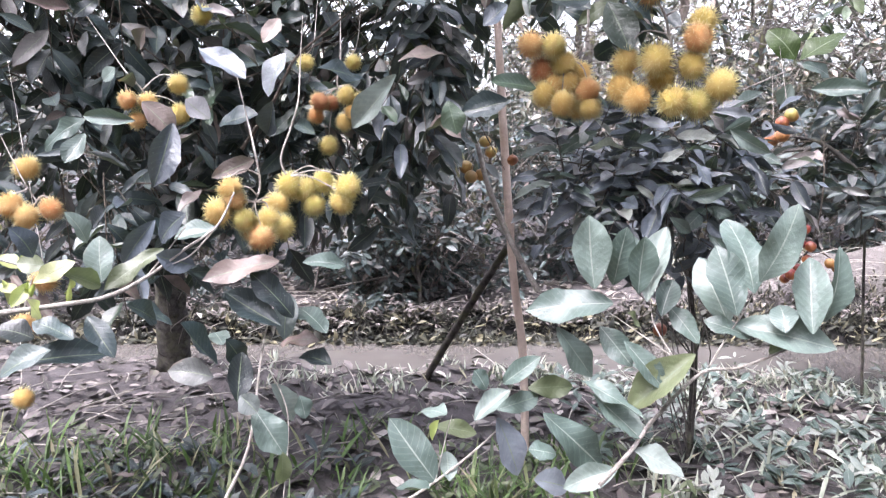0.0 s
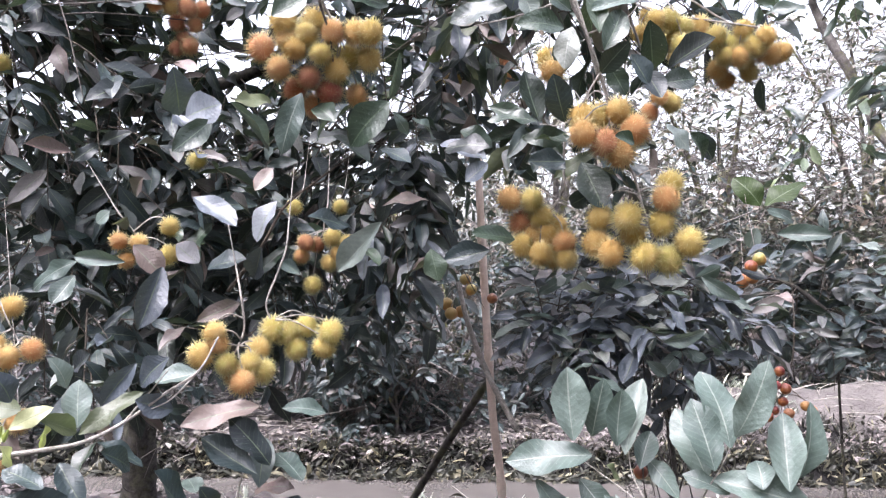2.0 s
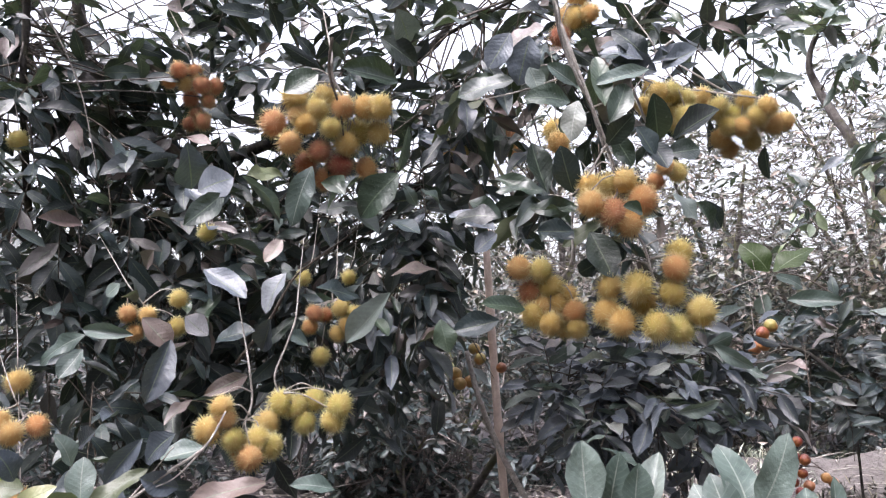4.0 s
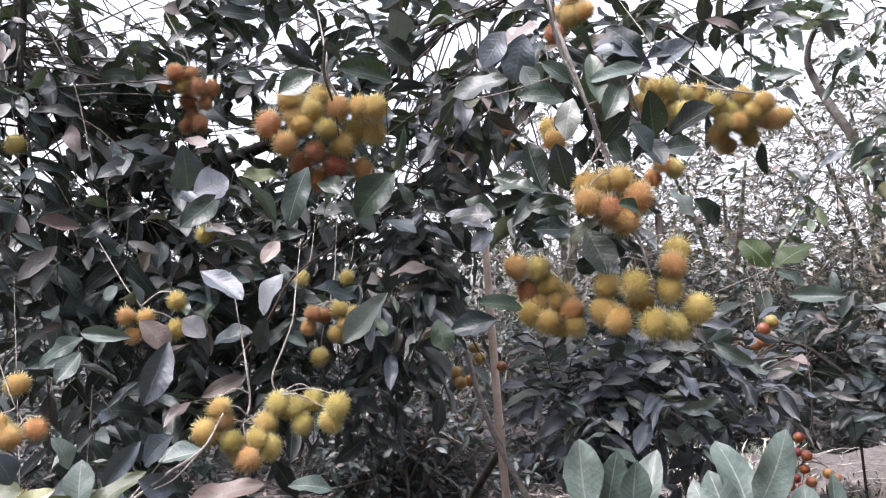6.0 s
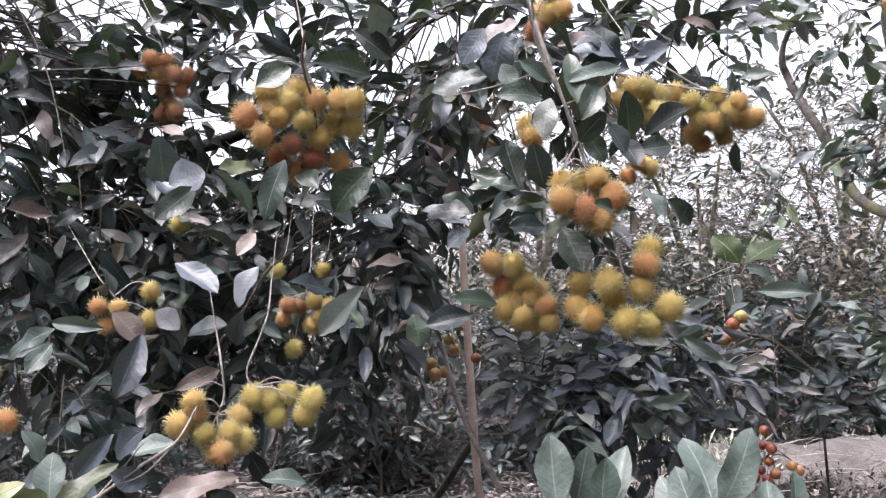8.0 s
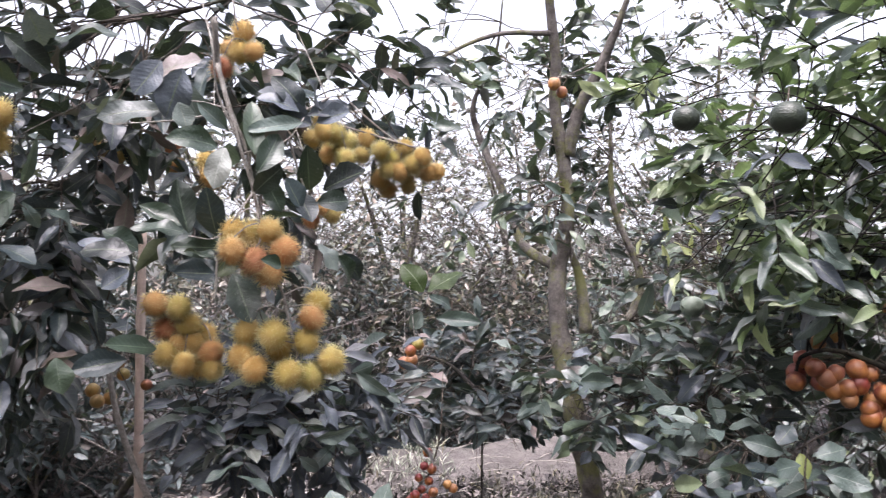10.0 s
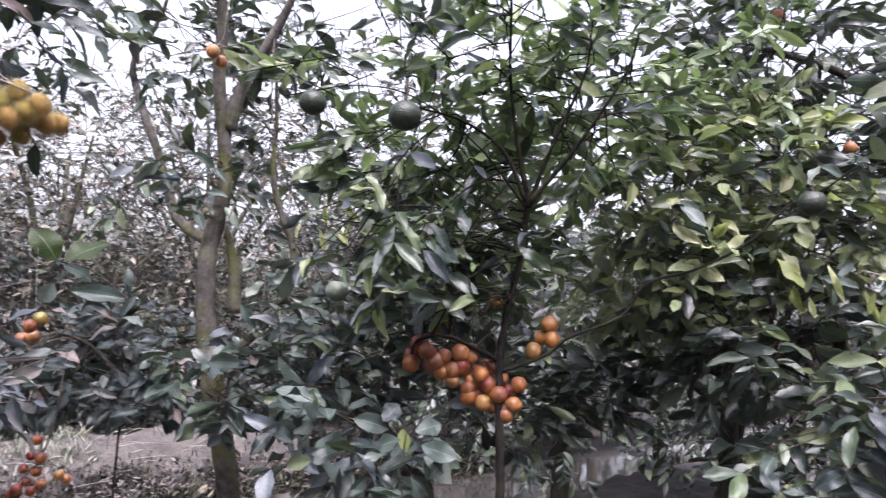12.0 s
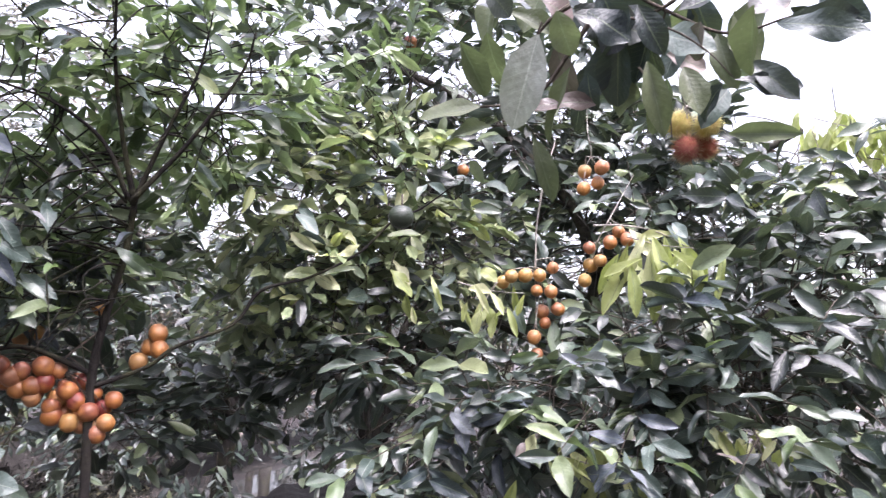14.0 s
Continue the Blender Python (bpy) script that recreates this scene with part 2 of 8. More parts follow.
def soil_material(name, low, high):
    """Dark moist soil; dry cracked mud shows by its own noise and height map on the raised bank."""
    n = Nodes(name)
    where = n.place()
    big = n.noise(1.3, 6.0, 0.65, where)
    mid = n.noise(11.0, 7.0, 0.7, where)
    fine = n.noise(75.0, 6.0, 0.7, where)
    col = n.mix(n.ramp(mid, [(0.32, (0, 0, 0)), (0.68, (1, 1, 1))]), low, high)
    col = n.mix(n.ramp(big, [(0.42, (0, 0, 0)), (0.62, (0.5, 0.5, 0.5))]), col, tuple(0.55 * a for a in high))
    col = n.mix(0.6, col, n.ramp(fine, [(0.3, (0.3, 0.3, 0.3)), (0.7, (1, 1, 1))]), "MULTIPLY")
    n.link(col, n.bsdf.inputs["Base Color"])
    n.link(n.ramp(mid, [(0.3, (0.55, 0.55, 0.55)), (0.7, (0.95, 0.95, 0.95))]), n.bsdf.inputs["Roughness"])
    n.bsdf.inputs["Specular IOR Level"].default_value = 0.18
    n.bump(n.math("ADD", mid, n.math("MULTIPLY", fine, 0.5)), 0.8, 0.03)
    return n.mat


def mud_material():
    n = Nodes("dry_cracked_mud")
    where = n.place()
    stretch = n.add("ShaderNodeMapping")
    stretch.inputs["Scale"].default_value = (15.0, 38.0, 22.0)
    n.link(where, stretch.inputs["Vector"])
    wild = n.add("ShaderNodeTexNoise", Scale=7.0, Detail=5.0)
    n.link(where, wild.inputs["Vector"])
    warp = n.mix(1.0, stretch.outputs["Vector"], n.mix(1.0, wild.outputs["Color"], (2.6, 2.6, 2.6), "MULTIPLY"), "ADD")
    cell = n.add("ShaderNodeTexVoronoi", Scale=1.0)
    cell.feature = "DISTANCE_TO_EDGE"
    n.link(warp, cell.inputs["Vector"])
    crack = n.ramp(cell.outputs["Distance"], [(0.015, (0, 0, 0)), (0.07, (1, 1, 1))])
    mid = n.noise(6.0, 7.0, 0.7, where)
    fine = n.noise(60.0, 6.0, 0.7, where)
    col = n.mix(n.ramp(mid, [(0.3, (0, 0, 0)), (0.7, (1, 1, 1))]), (0.085, 0.076, 0.072), (0.175, 0.156, 0.148))
    col = n.mix(0.45, col, n.ramp(fine, [(0.3, (0.65, 0.65, 0.65)), (0.7, (1, 1, 1))]), "MULTIPLY")
    col = n.mix(n.math("MULTIPLY", n.math("SUBTRACT", 1.0, crack), 0.32), col, (0.07, 0.055, 0.05))
    n.link(col, n.bsdf.inputs["Base Color"])
    n.bsdf.inputs["Roughness"].default_value = 0.9
    n.bump(n.math("ADD", crack, n.math("MULTIPLY", n.math("ADD", mid, fine), 0.8)), 0.8, 0.02)
    return n.mat


def water_material():
    n = Nodes("muddy_canal_water")
    where = n.place()
    ripple = n.noise(5.0, 4.0, 0.5, where)
    silt = n.noise(0.9, 5.0, 0.6, where)
    col = n.mix(n.ramp(silt, [(0.35, (0, 0, 0)), (0.65, (1, 1, 1))]), (0.066, 0.06, 0.056), (0.105, 0.096, 0.09))
    n.link(col, n.bsdf.inputs["Base Color"])
    n.bsdf.inputs["Roughness"].default_value = 0.06
    n.bsdf.inputs["IOR"].default_value = 1.33
    n.bump(ripple, 0.12, 0.01)
    return n.mat


def grass_material(name, low, high):
    n = Nodes(name)
    rnd = n.add("ShaderNodeNewGeometry").outputs["Random Per Island"]
    col = n.ramp(rnd, [(0.0, low), (0.75, high), (1.0, (0.3, 0.27, 0.17))])
    grain = n.noise(60.0, 4.0, 0.6, n.place())
    col = n.mix(0.4, col, n.ramp(grain, [(0.3, (0.4, 0.4, 0.4)), (0.7, (1, 1, 1))]), "MULTIPLY")
    n.link(col, n.bsdf.inputs["Base Color"])
    n.bsdf.inputs["Roughness"].default_value = 0.5
    lit = n.add("ShaderNodeBsdfTranslucent")
    n.link(col, lit.inputs["Color"])
    both = n.add("ShaderNodeMixShader")
    both.inputs[0].default_value = 0.3
    n.link(n.bsdf.outputs[0], both.inputs[1])
    n.link(lit.outputs[0], both.inputs[2])
    n.link(both.outputs[0], n.out.inputs["Surface"])
    return n.mat


M["soil"], M["mud"], M["water"] = soil_material("orchard_soil", (0.038, 0.033, 0.034), (0.15, 0.134, 0.135)), mud_material(), water_material()
# Wet bank mud; also ground under the right trees, their shade put into it.
M["wet_shaded"] = soil_material("wet_shaded_soil", (0.007, 0.0065, 0.007), (0.03, 0.027, 0.027))
M["grass"] = grass_material("grass_blades", (0.03, 0.052, 0.018), (0.11, 0.19, 0.05))
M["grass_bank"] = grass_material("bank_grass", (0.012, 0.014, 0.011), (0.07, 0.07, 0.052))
M["grass_dry"] = grass_material("trodden_grass", (0.13, 0.16, 0.11), (0.46, 0.48, 0.4))

# ---- mesh helpers ----


def mesh_object(name, verts, faces, mats, parent=None, uv=None, smooth=True, slots=None):
    """One mesh object from arrays; uv holds a pair for each face corner."""
    me = bpy.data.meshes.new(name)
    me.from_pydata([tuple(v) for v in verts] if not isinstance(verts, np.ndarray) else verts.tolist(), [], faces if isinstance(faces, list) else faces.tolist())
    for m in mats:
        me.materials.append(m)
    if uv is not None:
        me.uv_layers.new(name="UVMap").data.foreach_set("uv", np.asarray(uv, np.float32).ravel())
    if slots is not None:
        me.polygons.foreach_set("material_index", np.asarray(slots, np.int32))
    if smooth:
        me.polygons.foreach_set("use_smooth", np.ones(len(me.polygons), bool))
    me.update()
    ob = new(name, me)
    ob.parent = parent
    return ob


def smooth_line(points, steps):
    """Points of a Catmull-Rom curve through the given points (any number of columns)."""
    p = np.asarray(points, float)
    p = np.vstack([2 * p[0] - p[1], p, 2 * p[-1] - p[-2]])
    out = []
    for k in range(1, len(p) - 2):
        for s in range(steps):
            u = s / steps
            out.append(0.5 * (2 * p[k] + (p[k + 1] - p[k - 1]) * u + (2 * p[k - 1] - 5 * p[k] + 4 * p[k + 1] - p[k + 2]) * u**2 + (3 * p[k] - p[k - 1] - 3 * p[k + 1] + p[k + 2]) * u**3))
    out.append(p[-2])
    return np.array(out)


def tube(line, sides=8, lump=0.0, rng=None):
    """Vertices and quads of a tapered tube along rows of x, y, z, radius, closed by a tip at each end."""
    line = np.asarray(line, float)
    p, r = line[:, :3], np.maximum(line[:, 3], 0.0004)
    along = np.gradient(p, axis=0)
    along /= np.linalg.norm(along, axis=1)[:, None] + 1e-9
    ref = np.where(np.abs(along[:, 2:3]) > 0.9, [[1.0, 0.0, 0.0]], [[0.0, 0.0, 1.0]])
    ref = np.repeat(ref[:1], len(p), 0) if np.all(np.abs(along @ ref[0]) < 0.97) else ref
    a = np.cross(along, ref)
    a /= np.linalg.norm(a, axis=1)[:, None] + 1e-9
    b = np.cross(along, a)
    ang = np.linspace(0, 2 * np.pi, sides, endpoint=False)
    rad = np.repeat(r[:, None], sides, 1)
    if lump:
        rad = rad * (1 + lump * (rng.random(rad.shape) - 0.5))
    ring = p[:, None] + rad[..., None] * (np.cos(ang)[None, :, None] * a[:, None] + np.sin(ang)[None, :, None] * b[:, None])
    verts = np.vstack([ring.reshape(-1, 3), p[:1], p[-1:]])
    faces = []
    n = len(p)
    for i in range(n - 1):
        for j in range(sides):
            k = (j + 1) % sides
            faces.append([i * sides + j, i * sides + k, (i + 1) * sides + k, (i + 1) * sides + j])
    for j in range(sides):
        k = (j + 1) % sides
        faces.append([n * sides, k, j])
        faces.append([n * sides + 1, (n - 1) * sides + j, (n - 1) * sides + k])
    return verts, faces


def tubes_object(name, lines, mat, parent, sides=6, lump=0.0, rng=None):
    verts, faces, k = [], [], 0
    for line in lines:
        v, f = tube(line, sides, lump, rng)
        verts.append(v)
        faces += [[i + k for i in q] for q in f]
        k += len(v)
    return mesh_object(name, np.vstack(verts), faces, [mat], parent)


def leaf_shape(stations, bend, fold, wave, seed=0, across=(-1, 0, 1), ragged=0.0):
    """A blade of length 1 along +y and width 1 across x: bent down along its length, folded up from the midrib, wavy at the rim."""
    rng = np.random.default_rng(seed)
    v = np.linspace(0, 1, stations)
    half = 0.5 * np.sin(np.pi * v**1.1) ** 0.68
    half[0], half[-1] = 0.03, 0.015
    verts, uv = [], []
    ph = rng.random() * 6
    sway = ragged * rng.uniform(-0.7, 0.7)
    m = len(across)
    for k, t in enumerate(v):
        y = t * (1 - 0.12 * abs(bend) * t)
        z = -bend * t * t
        torn = 1 + ragged * rng.uniform(-1, 0.6, 2)
        for s in across:
            rim = abs(s) ** 1.5 * wave * math.sin(t * 9 + ph + s * 1.3)
            wide = s * half[k] * (torn[0] if s < 0 else torn[1])
            verts.append((wide + sway * math.sin(t * 3.1), y, z, (1.3 * abs(s) - 0.3 * s * s) * half[k] * fold + rim * half[k] * 2))
            uv.append((0.5 + 0.5 * s, t))
    quads = []
    for k in range(stations - 1):
        for s in range(m - 1):
            i = k * m + s
            quads.append((i, i + 1, i + m + 1, i + m))
    return np.array(verts), np.array(quads), np.array(uv)


FINE = [leaf_shape(12, b, f, w, i, (-1, -0.5, 0, 0.5, 1), 0.07) for i, (b, f, w) in enumerate([(0.1, 0.35, 0.08), (0.25, 0.5, 0.1), (0.36, 0.35, 0.14), (-0.08, 0.6, 0.1), (0.18, 0.2, 0.18), (0.45, 0.5, 0.12), (0.05, 0.7, 0.08), (0.3, 0.15, 0.2)])]
PLAIN = [leaf_shape(7, b, f, w, i, ragged=0.07) for i, (b, f, w) in enumerate([(0.12, 0.35, 0.1), (0.28, 0.55, 0.14), (0.4, 0.3, 0.16), (0.05, 0.7, 0.1)])]
COARSE = [leaf_shape(4, b, f, 0.0, seed=i) for i, (b, f) in enumerate([(0.15, 0.3), (0.4, 0.4), (0.0, 0.2)])]


FAR = [leaf_shape(3, b, f, 0.0, seed=i) for i, (b, f) in enumerate([(0.15, 0.3), (0.4, 0.4)])]


def leaf_frames(base, way, up):
    """Axes of blades that grow along way and face up as far as they can."""
    y = way / (np.linalg.norm(way, axis=1)[:, None] + 1e-9)
    x = np.cross(y, up)
    x /= np.linalg.norm(x, axis=1)[:, None] + 1e-9
    z = np.cross(x, y)
    return x, y, z


def leaves_object(name, base, way, up, length, width, protos, mat, parent, rng):
    """Many blades joined into one mesh."""
    x, y, z = leaf_frames(base, way, up)
    pick = rng.integers(0, len(protos), len(base))
    verts, faces, uvs, k = [], [], [], 0
    for i, (pv, pf, puv) in enumerate(protos):
        m = pick == i
        count = int(m.sum())
        if not count:
            continue
        L, Wd = length[m][:, None, None], width[m][:, None, None]
        v = base[m][:, None] + pv[None, :, 0:1] * Wd * x[m][:, None] + pv[None, :, 1:2] * L * y[m][:, None] + (pv[None, :, 2:3] * L + pv[None, :, 3:4] * Wd) * z[m][:, None]
        verts.append(v.reshape(-1, 3))
        faces.append((pf[None] + (np.arange(count) * len(pv))[:, None, None] + k).reshape(-1, 4))
        uvs.append(np.tile(puv[pf.ravel()], (count, 1)))
        k += count * len(pv)
    ob = mesh_object(name, np.vstack(verts), np.vstack(faces), [mat], parent, np.vstack(uvs))
    return tagged(ob, kind="stuff")


LEAF_DATA = {}


def leaf_data(style, i):
    if (style, i) not in LEAF_DATA:
        v, f, uv = FINE[i]
        me = bpy.data.meshes.new("leaf")
        me.from_pydata([(a, b, c + 0.44 * d) for a, b, c, d in v.tolist()], [], f.tolist())
        me.materials.append(M[style])
        me.uv_layers.new(name="UVMap").data.foreach_set("uv", np.asarray(uv[f.ravel()], np.float32).ravel())
        me.polygons.foreach_set("use_smooth", np.ones(len(me.polygons), bool))
        LEAF_DATA[style, i] = me
    return LEAF_DATA[style, i]


def one_leaf(parent, style, base, way, up, length, width, i):
    x, y, z = (a[0] for a in leaf_frames(np.array([base]), np.array([way], float), np.array([up], float)))
    ob = new("leaf", leaf_data(style, i))
    ob.parent = parent
    ob.matrix_basis = Matrix((
        (x[0] * width, y[0] * length, z[0] * length, base[0]),
        (x[1] * width, y[1] * length, z[1] * length, base[1]),
        (x[2] * width, y[2] * length, z[2] * length, base[2]),
        (0, 0, 0, 1),
    ))
    return ob


# ---- ground, canal, banks ----


def ground_height(x, y):
    """Near bank, a canal with steep sides that runs along x, and a higher far bank with a ridge of dug-out mud."""
    wob = 0.09 * np.sin(x * 1.7 + 0.6) + 0.05 * np.sin(x * 4.3)
    lean = np.clip(x, -3, 3.5)
    near, far = 4.14 - 0.18 * lean + 0.6 * wob, 4.9 - 0.07 * lean + 0.5 * wob
    lumps = 0.022 * np.sin(x * 5.1 + y * 3.3) + 0.018 * np.sin(x * 11.7 - y * 9.1) + 0.01 * np.sin(x * 23 + y * 19)
    near_bank = lumps - 0.05 * np.clip((y - near + 1.0) / 1.0, 0, 1)
    t = np.clip((y - near + 0.1) / 0.3, 0, 1)
    z = near_bank * (1 - t) - 0.45 * t * t * (3 - 2 * t)
    s = np.clip((y - far + 0.19 + 0.03 * np.sin(x * 19)) / 0.34, 0, 1)
    s = s * s * (3 - 2 * s)
    crest = 5.78 + 0.05 * np.sin(x * 1.6)
    rise, fall = np.clip((y - crest + 0.6) / 0.6, 0, 1), np.clip((crest + 0.4 - y) / 0.4, 0, 1)
    ridge = (0.31 + 0.03 * np.sin(x * 1.9)) * rise * (2 - rise) * fall * (2 - fall) * np.clip((x - 1.4) / 0.7, 0, 1)
    rough = 0.03 * np.sin(x * 31 + 5 * np.sin(y * 17)) * np.sin(y * 41 + x * 7) + 0.03 * np.sin(x * 13 + y * 29)
    bank = rough * np.exp(-(((y - 5.1) / 0.2) ** 2)) + 0.7 * lumps + ridge + 0.05 * np.clip(y - 5, 0, 4)
    return z * (1 - s) + bank * s


def spaced(a, b, step, far):
    inner = np.arange(a, b + step / 2, step)
    out = [1.5, 4, 9, 20, 60, 200, far]
    return np.concatenate([[a - d for d in reversed(out)], inner, [b + d for d in out]])


gx, gy = spaced(-4.5, 9.0, 0.07, 800), spaced(-2.0, 7.2, 0.06, 800)
GX, GY = np.meshgrid(gx, gy)
GZ = ground_height(GX, GY)
nx = len(gx)
cells = np.array([[j * nx + i, j * nx + i + 1, (j + 1) * nx + i + 1, (j + 1) * nx + i] for j in range(len(gy) - 1) for i in range(nx - 1)])
mid_x, mid_y = GX.ravel()[cells].mean(1), GY.ravel()[cells].mean(1)
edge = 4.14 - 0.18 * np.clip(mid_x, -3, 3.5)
wet_shaded = (mid_y > edge - 0.05) & (mid_y < 5.2 + 0.06 * np.sin(mid_x * 7))
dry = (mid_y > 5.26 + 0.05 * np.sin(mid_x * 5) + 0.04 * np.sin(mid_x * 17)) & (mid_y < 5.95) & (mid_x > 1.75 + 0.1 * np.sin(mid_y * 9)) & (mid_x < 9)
# Ground under the right-hand trees: its shade is put into this dark soil.
wet_shaded |= (mid_x > 2.1 + 0.2 * np.sin(mid_y * 4)) & (mid_y > -1.5 + 0.35 * np.sin(mid_x * 2.3) + 0.15 * np.sin(mid_x * 7.1)) & (mid_y < edge) & (mid_x < 9)
ground = mesh_object("ground", np.stack([GX.ravel(), GY.ravel(), GZ.ravel()], 1), cells, [M["soil"], M["mud"], M["wet_shaded"]], slots=np.where(dry, 1, np.where(wet_shaded, 2, 0)))
tagged(ground, "dark moist orchard soil with steep canal banks", "ground", kind="structure")

water = mesh_object("water", [(-300, 3.35, -0.12), (300, 3.35, -0.12), (300, 5.15, -0.12), (-300, 5.15, -0.12)], [[0, 1, 2, 3]], [M["water"]])
tagged(water, "still muddy brown water in a narrow canal", "water", kind="structure")


def scatter_litter(name, label, n, x0, x1, y0, y1, seed, size, style="litter"):
    rng = np.random.default_rng(seed)
    x, y = rng.uniform(x0, x1, n), rng.uniform(y0, y1, n)
    z = ground_height(x, y)
    ok = z > -0.08
    x, y, z = x[ok], y[ok], z[ok]
    a = rng.uniform(0, 2 * np.pi, len(x))
    base = np.stack([x, y, z + 0.004 + rng.random(len(x)) * 0.02], 1)
    way = np.stack([np.cos(a), np.sin(a), rng.normal(0.05, 0.14, len(x))], 1)
    up = np.stack([rng.normal(0, 0.3, len(x)), rng.normal(0, 0.3, len(x)), np.ones(len(x))], 1)
    length = rng.uniform(0.6, 1.1, len(x)) * size
    ob = leaves_object(name, base, way, up, length, length * rng.uniform(0.35, 0.5, len(x)), COARSE, M[style + "_many"], None, rng)
    return tagged(ob, label, "leaf litter", kind="stuff")


def grass(name, label, n, x0, x1, y0, y1, seed, tall, mat, clumps=60):
    rng = np.random.default_rng(seed)
    cx, cy = rng.uniform(x0, x1, clumps), rng.uniform(y0, y1, clumps)
    k = rng.integers(0, clumps, n)
    x, y = cx[k] + rng.normal(0, 0.07, n), cy[k] + rng.normal(0, 0.07, n)
    z = ground_height(x, y)
    ok = z > -0.1
    x, y, z = x[ok], y[ok], z[ok]
    n = len(x)
    a = rng.uniform(0, 2 * np.pi, n)
    way = np.stack([np.cos(a) * 0.5, np.sin(a) * 0.5, rng.uniform(0.4, 1.9, n)], 1)
    up = np.stack([-np.cos(a), -np.sin(a), np.full(n, 0.6)], 1)
    length = rng.uniform(0.4, 1.1, n) * tall
    ob = leaves_object(name, np.stack([x, y, z - 0.01], 1), way, up, length, rng.uniform(0.007, 0.017, n), [leaf_shape(4, 0.3, 0.3, 0.0), leaf_shape(4, 0.12, 0.3, 0.0), leaf_shape(4, 0.5, 0.3, 0.0)], mat, None, rng)
    return tagged(ob, label, "grass", kind="stuff")


scatter_litter("leaf_litter", "brown fallen leaves strewn over the near bank", 3600, -3, 2.6, 1.9, 4.5, 3, 0.1)
scatter_litter("leaf_litter", "curled dry leaves and husks on the near bank", 600, -3, 2.6, 1.9, 4.2, 13, 0.105, "husk")
scatter_litter("leaf_litter", "dry fallen leaves and husks on the far bank", 6500, -4, 2.4, 4.93, 8.0, 4, 0.09, "husk")
scatter_litter("leaf_litter", "fallen leaves under the far trees", 3200, 2.2, 9, 5.95, 8.5, 5, 0.1)
scatter_litter("leaf_litter", "fallen leaves trodden into the path", 1500, -3.5, 3.5, -2.5, 1.9, 12, 0.12)
grass("grass", "tufts of fresh green grass on the near bank", 760, -2.1, 0.6, 2.0, 2.85, 6, 0.24, M["grass"], 60)
grass("grass", "pale trodden grass and weeds beside the canal", 1300, 0.8, 3.2, 2.3, 3.9, 7, 0.14, M["grass_dry"], 150)
grass("grass", "short weeds along the water's edge", 700, -1.4, 3.0, 3.55, 4.15, 8, 0.1, M["grass_dry"], 60)
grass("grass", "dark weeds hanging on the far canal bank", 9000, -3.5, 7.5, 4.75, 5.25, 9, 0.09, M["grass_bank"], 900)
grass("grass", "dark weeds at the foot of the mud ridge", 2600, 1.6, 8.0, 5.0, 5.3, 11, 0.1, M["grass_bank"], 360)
grass("grass", "pale grass on the mud ridge", 420, 1.7, 2.9, 5.3, 5.95, 10, 0.16, M["grass_dry"], 30)


def bank_weeds(name, label, n, x0, x1, seed):
    """Dark rough growth that hangs over the steep side of the canal."""
    rng = np.random.default_rng(seed)
    x = rng.uniform(x0, x1, n)
    y = 4.9 - 0.07 * np.clip(x, -3, 3.5) + rng.uniform(-0.08, 0.24, n)
    z = np.maximum(ground_height(x, y), -0.11)
    way = np.stack([rng.normal(0, 0.7, n), rng.uniform(-0.9, 0.1, n), rng.uniform(-0.7, 0.9, n)], 1)
    up = np.stack([rng.normal(0, 0.5, n), rng.normal(-0.4, 0.5, n), np.ones(n)], 1)
    length = rng.uniform(0.03, 0.11, n)
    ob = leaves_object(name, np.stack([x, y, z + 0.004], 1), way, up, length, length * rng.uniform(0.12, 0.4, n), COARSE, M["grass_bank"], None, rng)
    return tagged(ob, label, "weeds", kind="stuff")


bank_weeds("weeds", "dark weeds hanging over the canal's far side", 9000, -3.5, 7.0, 35)


def sticks(name, label, n, x0, x1, y0, y1, seed):
    """Dry twigs lying on the ground."""
    rng = np.random.default_rng(seed)
    lines = []
    for _ in range(n):
        x, y, a, l = rng.uniform(x0, x1), rng.uniform(y0, y1), rng.uniform(0, 6.28), rng.uniform(0.1, 0.45)
        z = float(ground_height(np.array(x), np.array(y))) + 0.015
        if z < -0.05:
            continue
        dx, dy = math.cos(a) * l, math.sin(a) * l
        lines.append(smooth_line([(x, y, z, 0.004), (x + dx * 0.5 + rng.normal(0, 0.02), y + dy * 0.5, z + 0.025, 0.0032), (x + dx, y + dy, z + rng.uniform(0, 0.06), 0.002)], 3))
    return tagged(tubes_object(name, lines, M["twig"], None, 4), label, "twigs", kind="stuff")


sticks("fallen_twigs", "dry pale twigs fallen on the far bank", 420, -4, 8, 5.0, 7.0, 41)
sticks("fallen_twigs", "dry twigs lying among leaves on the near bank", 160, -2.5, 3, 2.2, 4.1, 42)


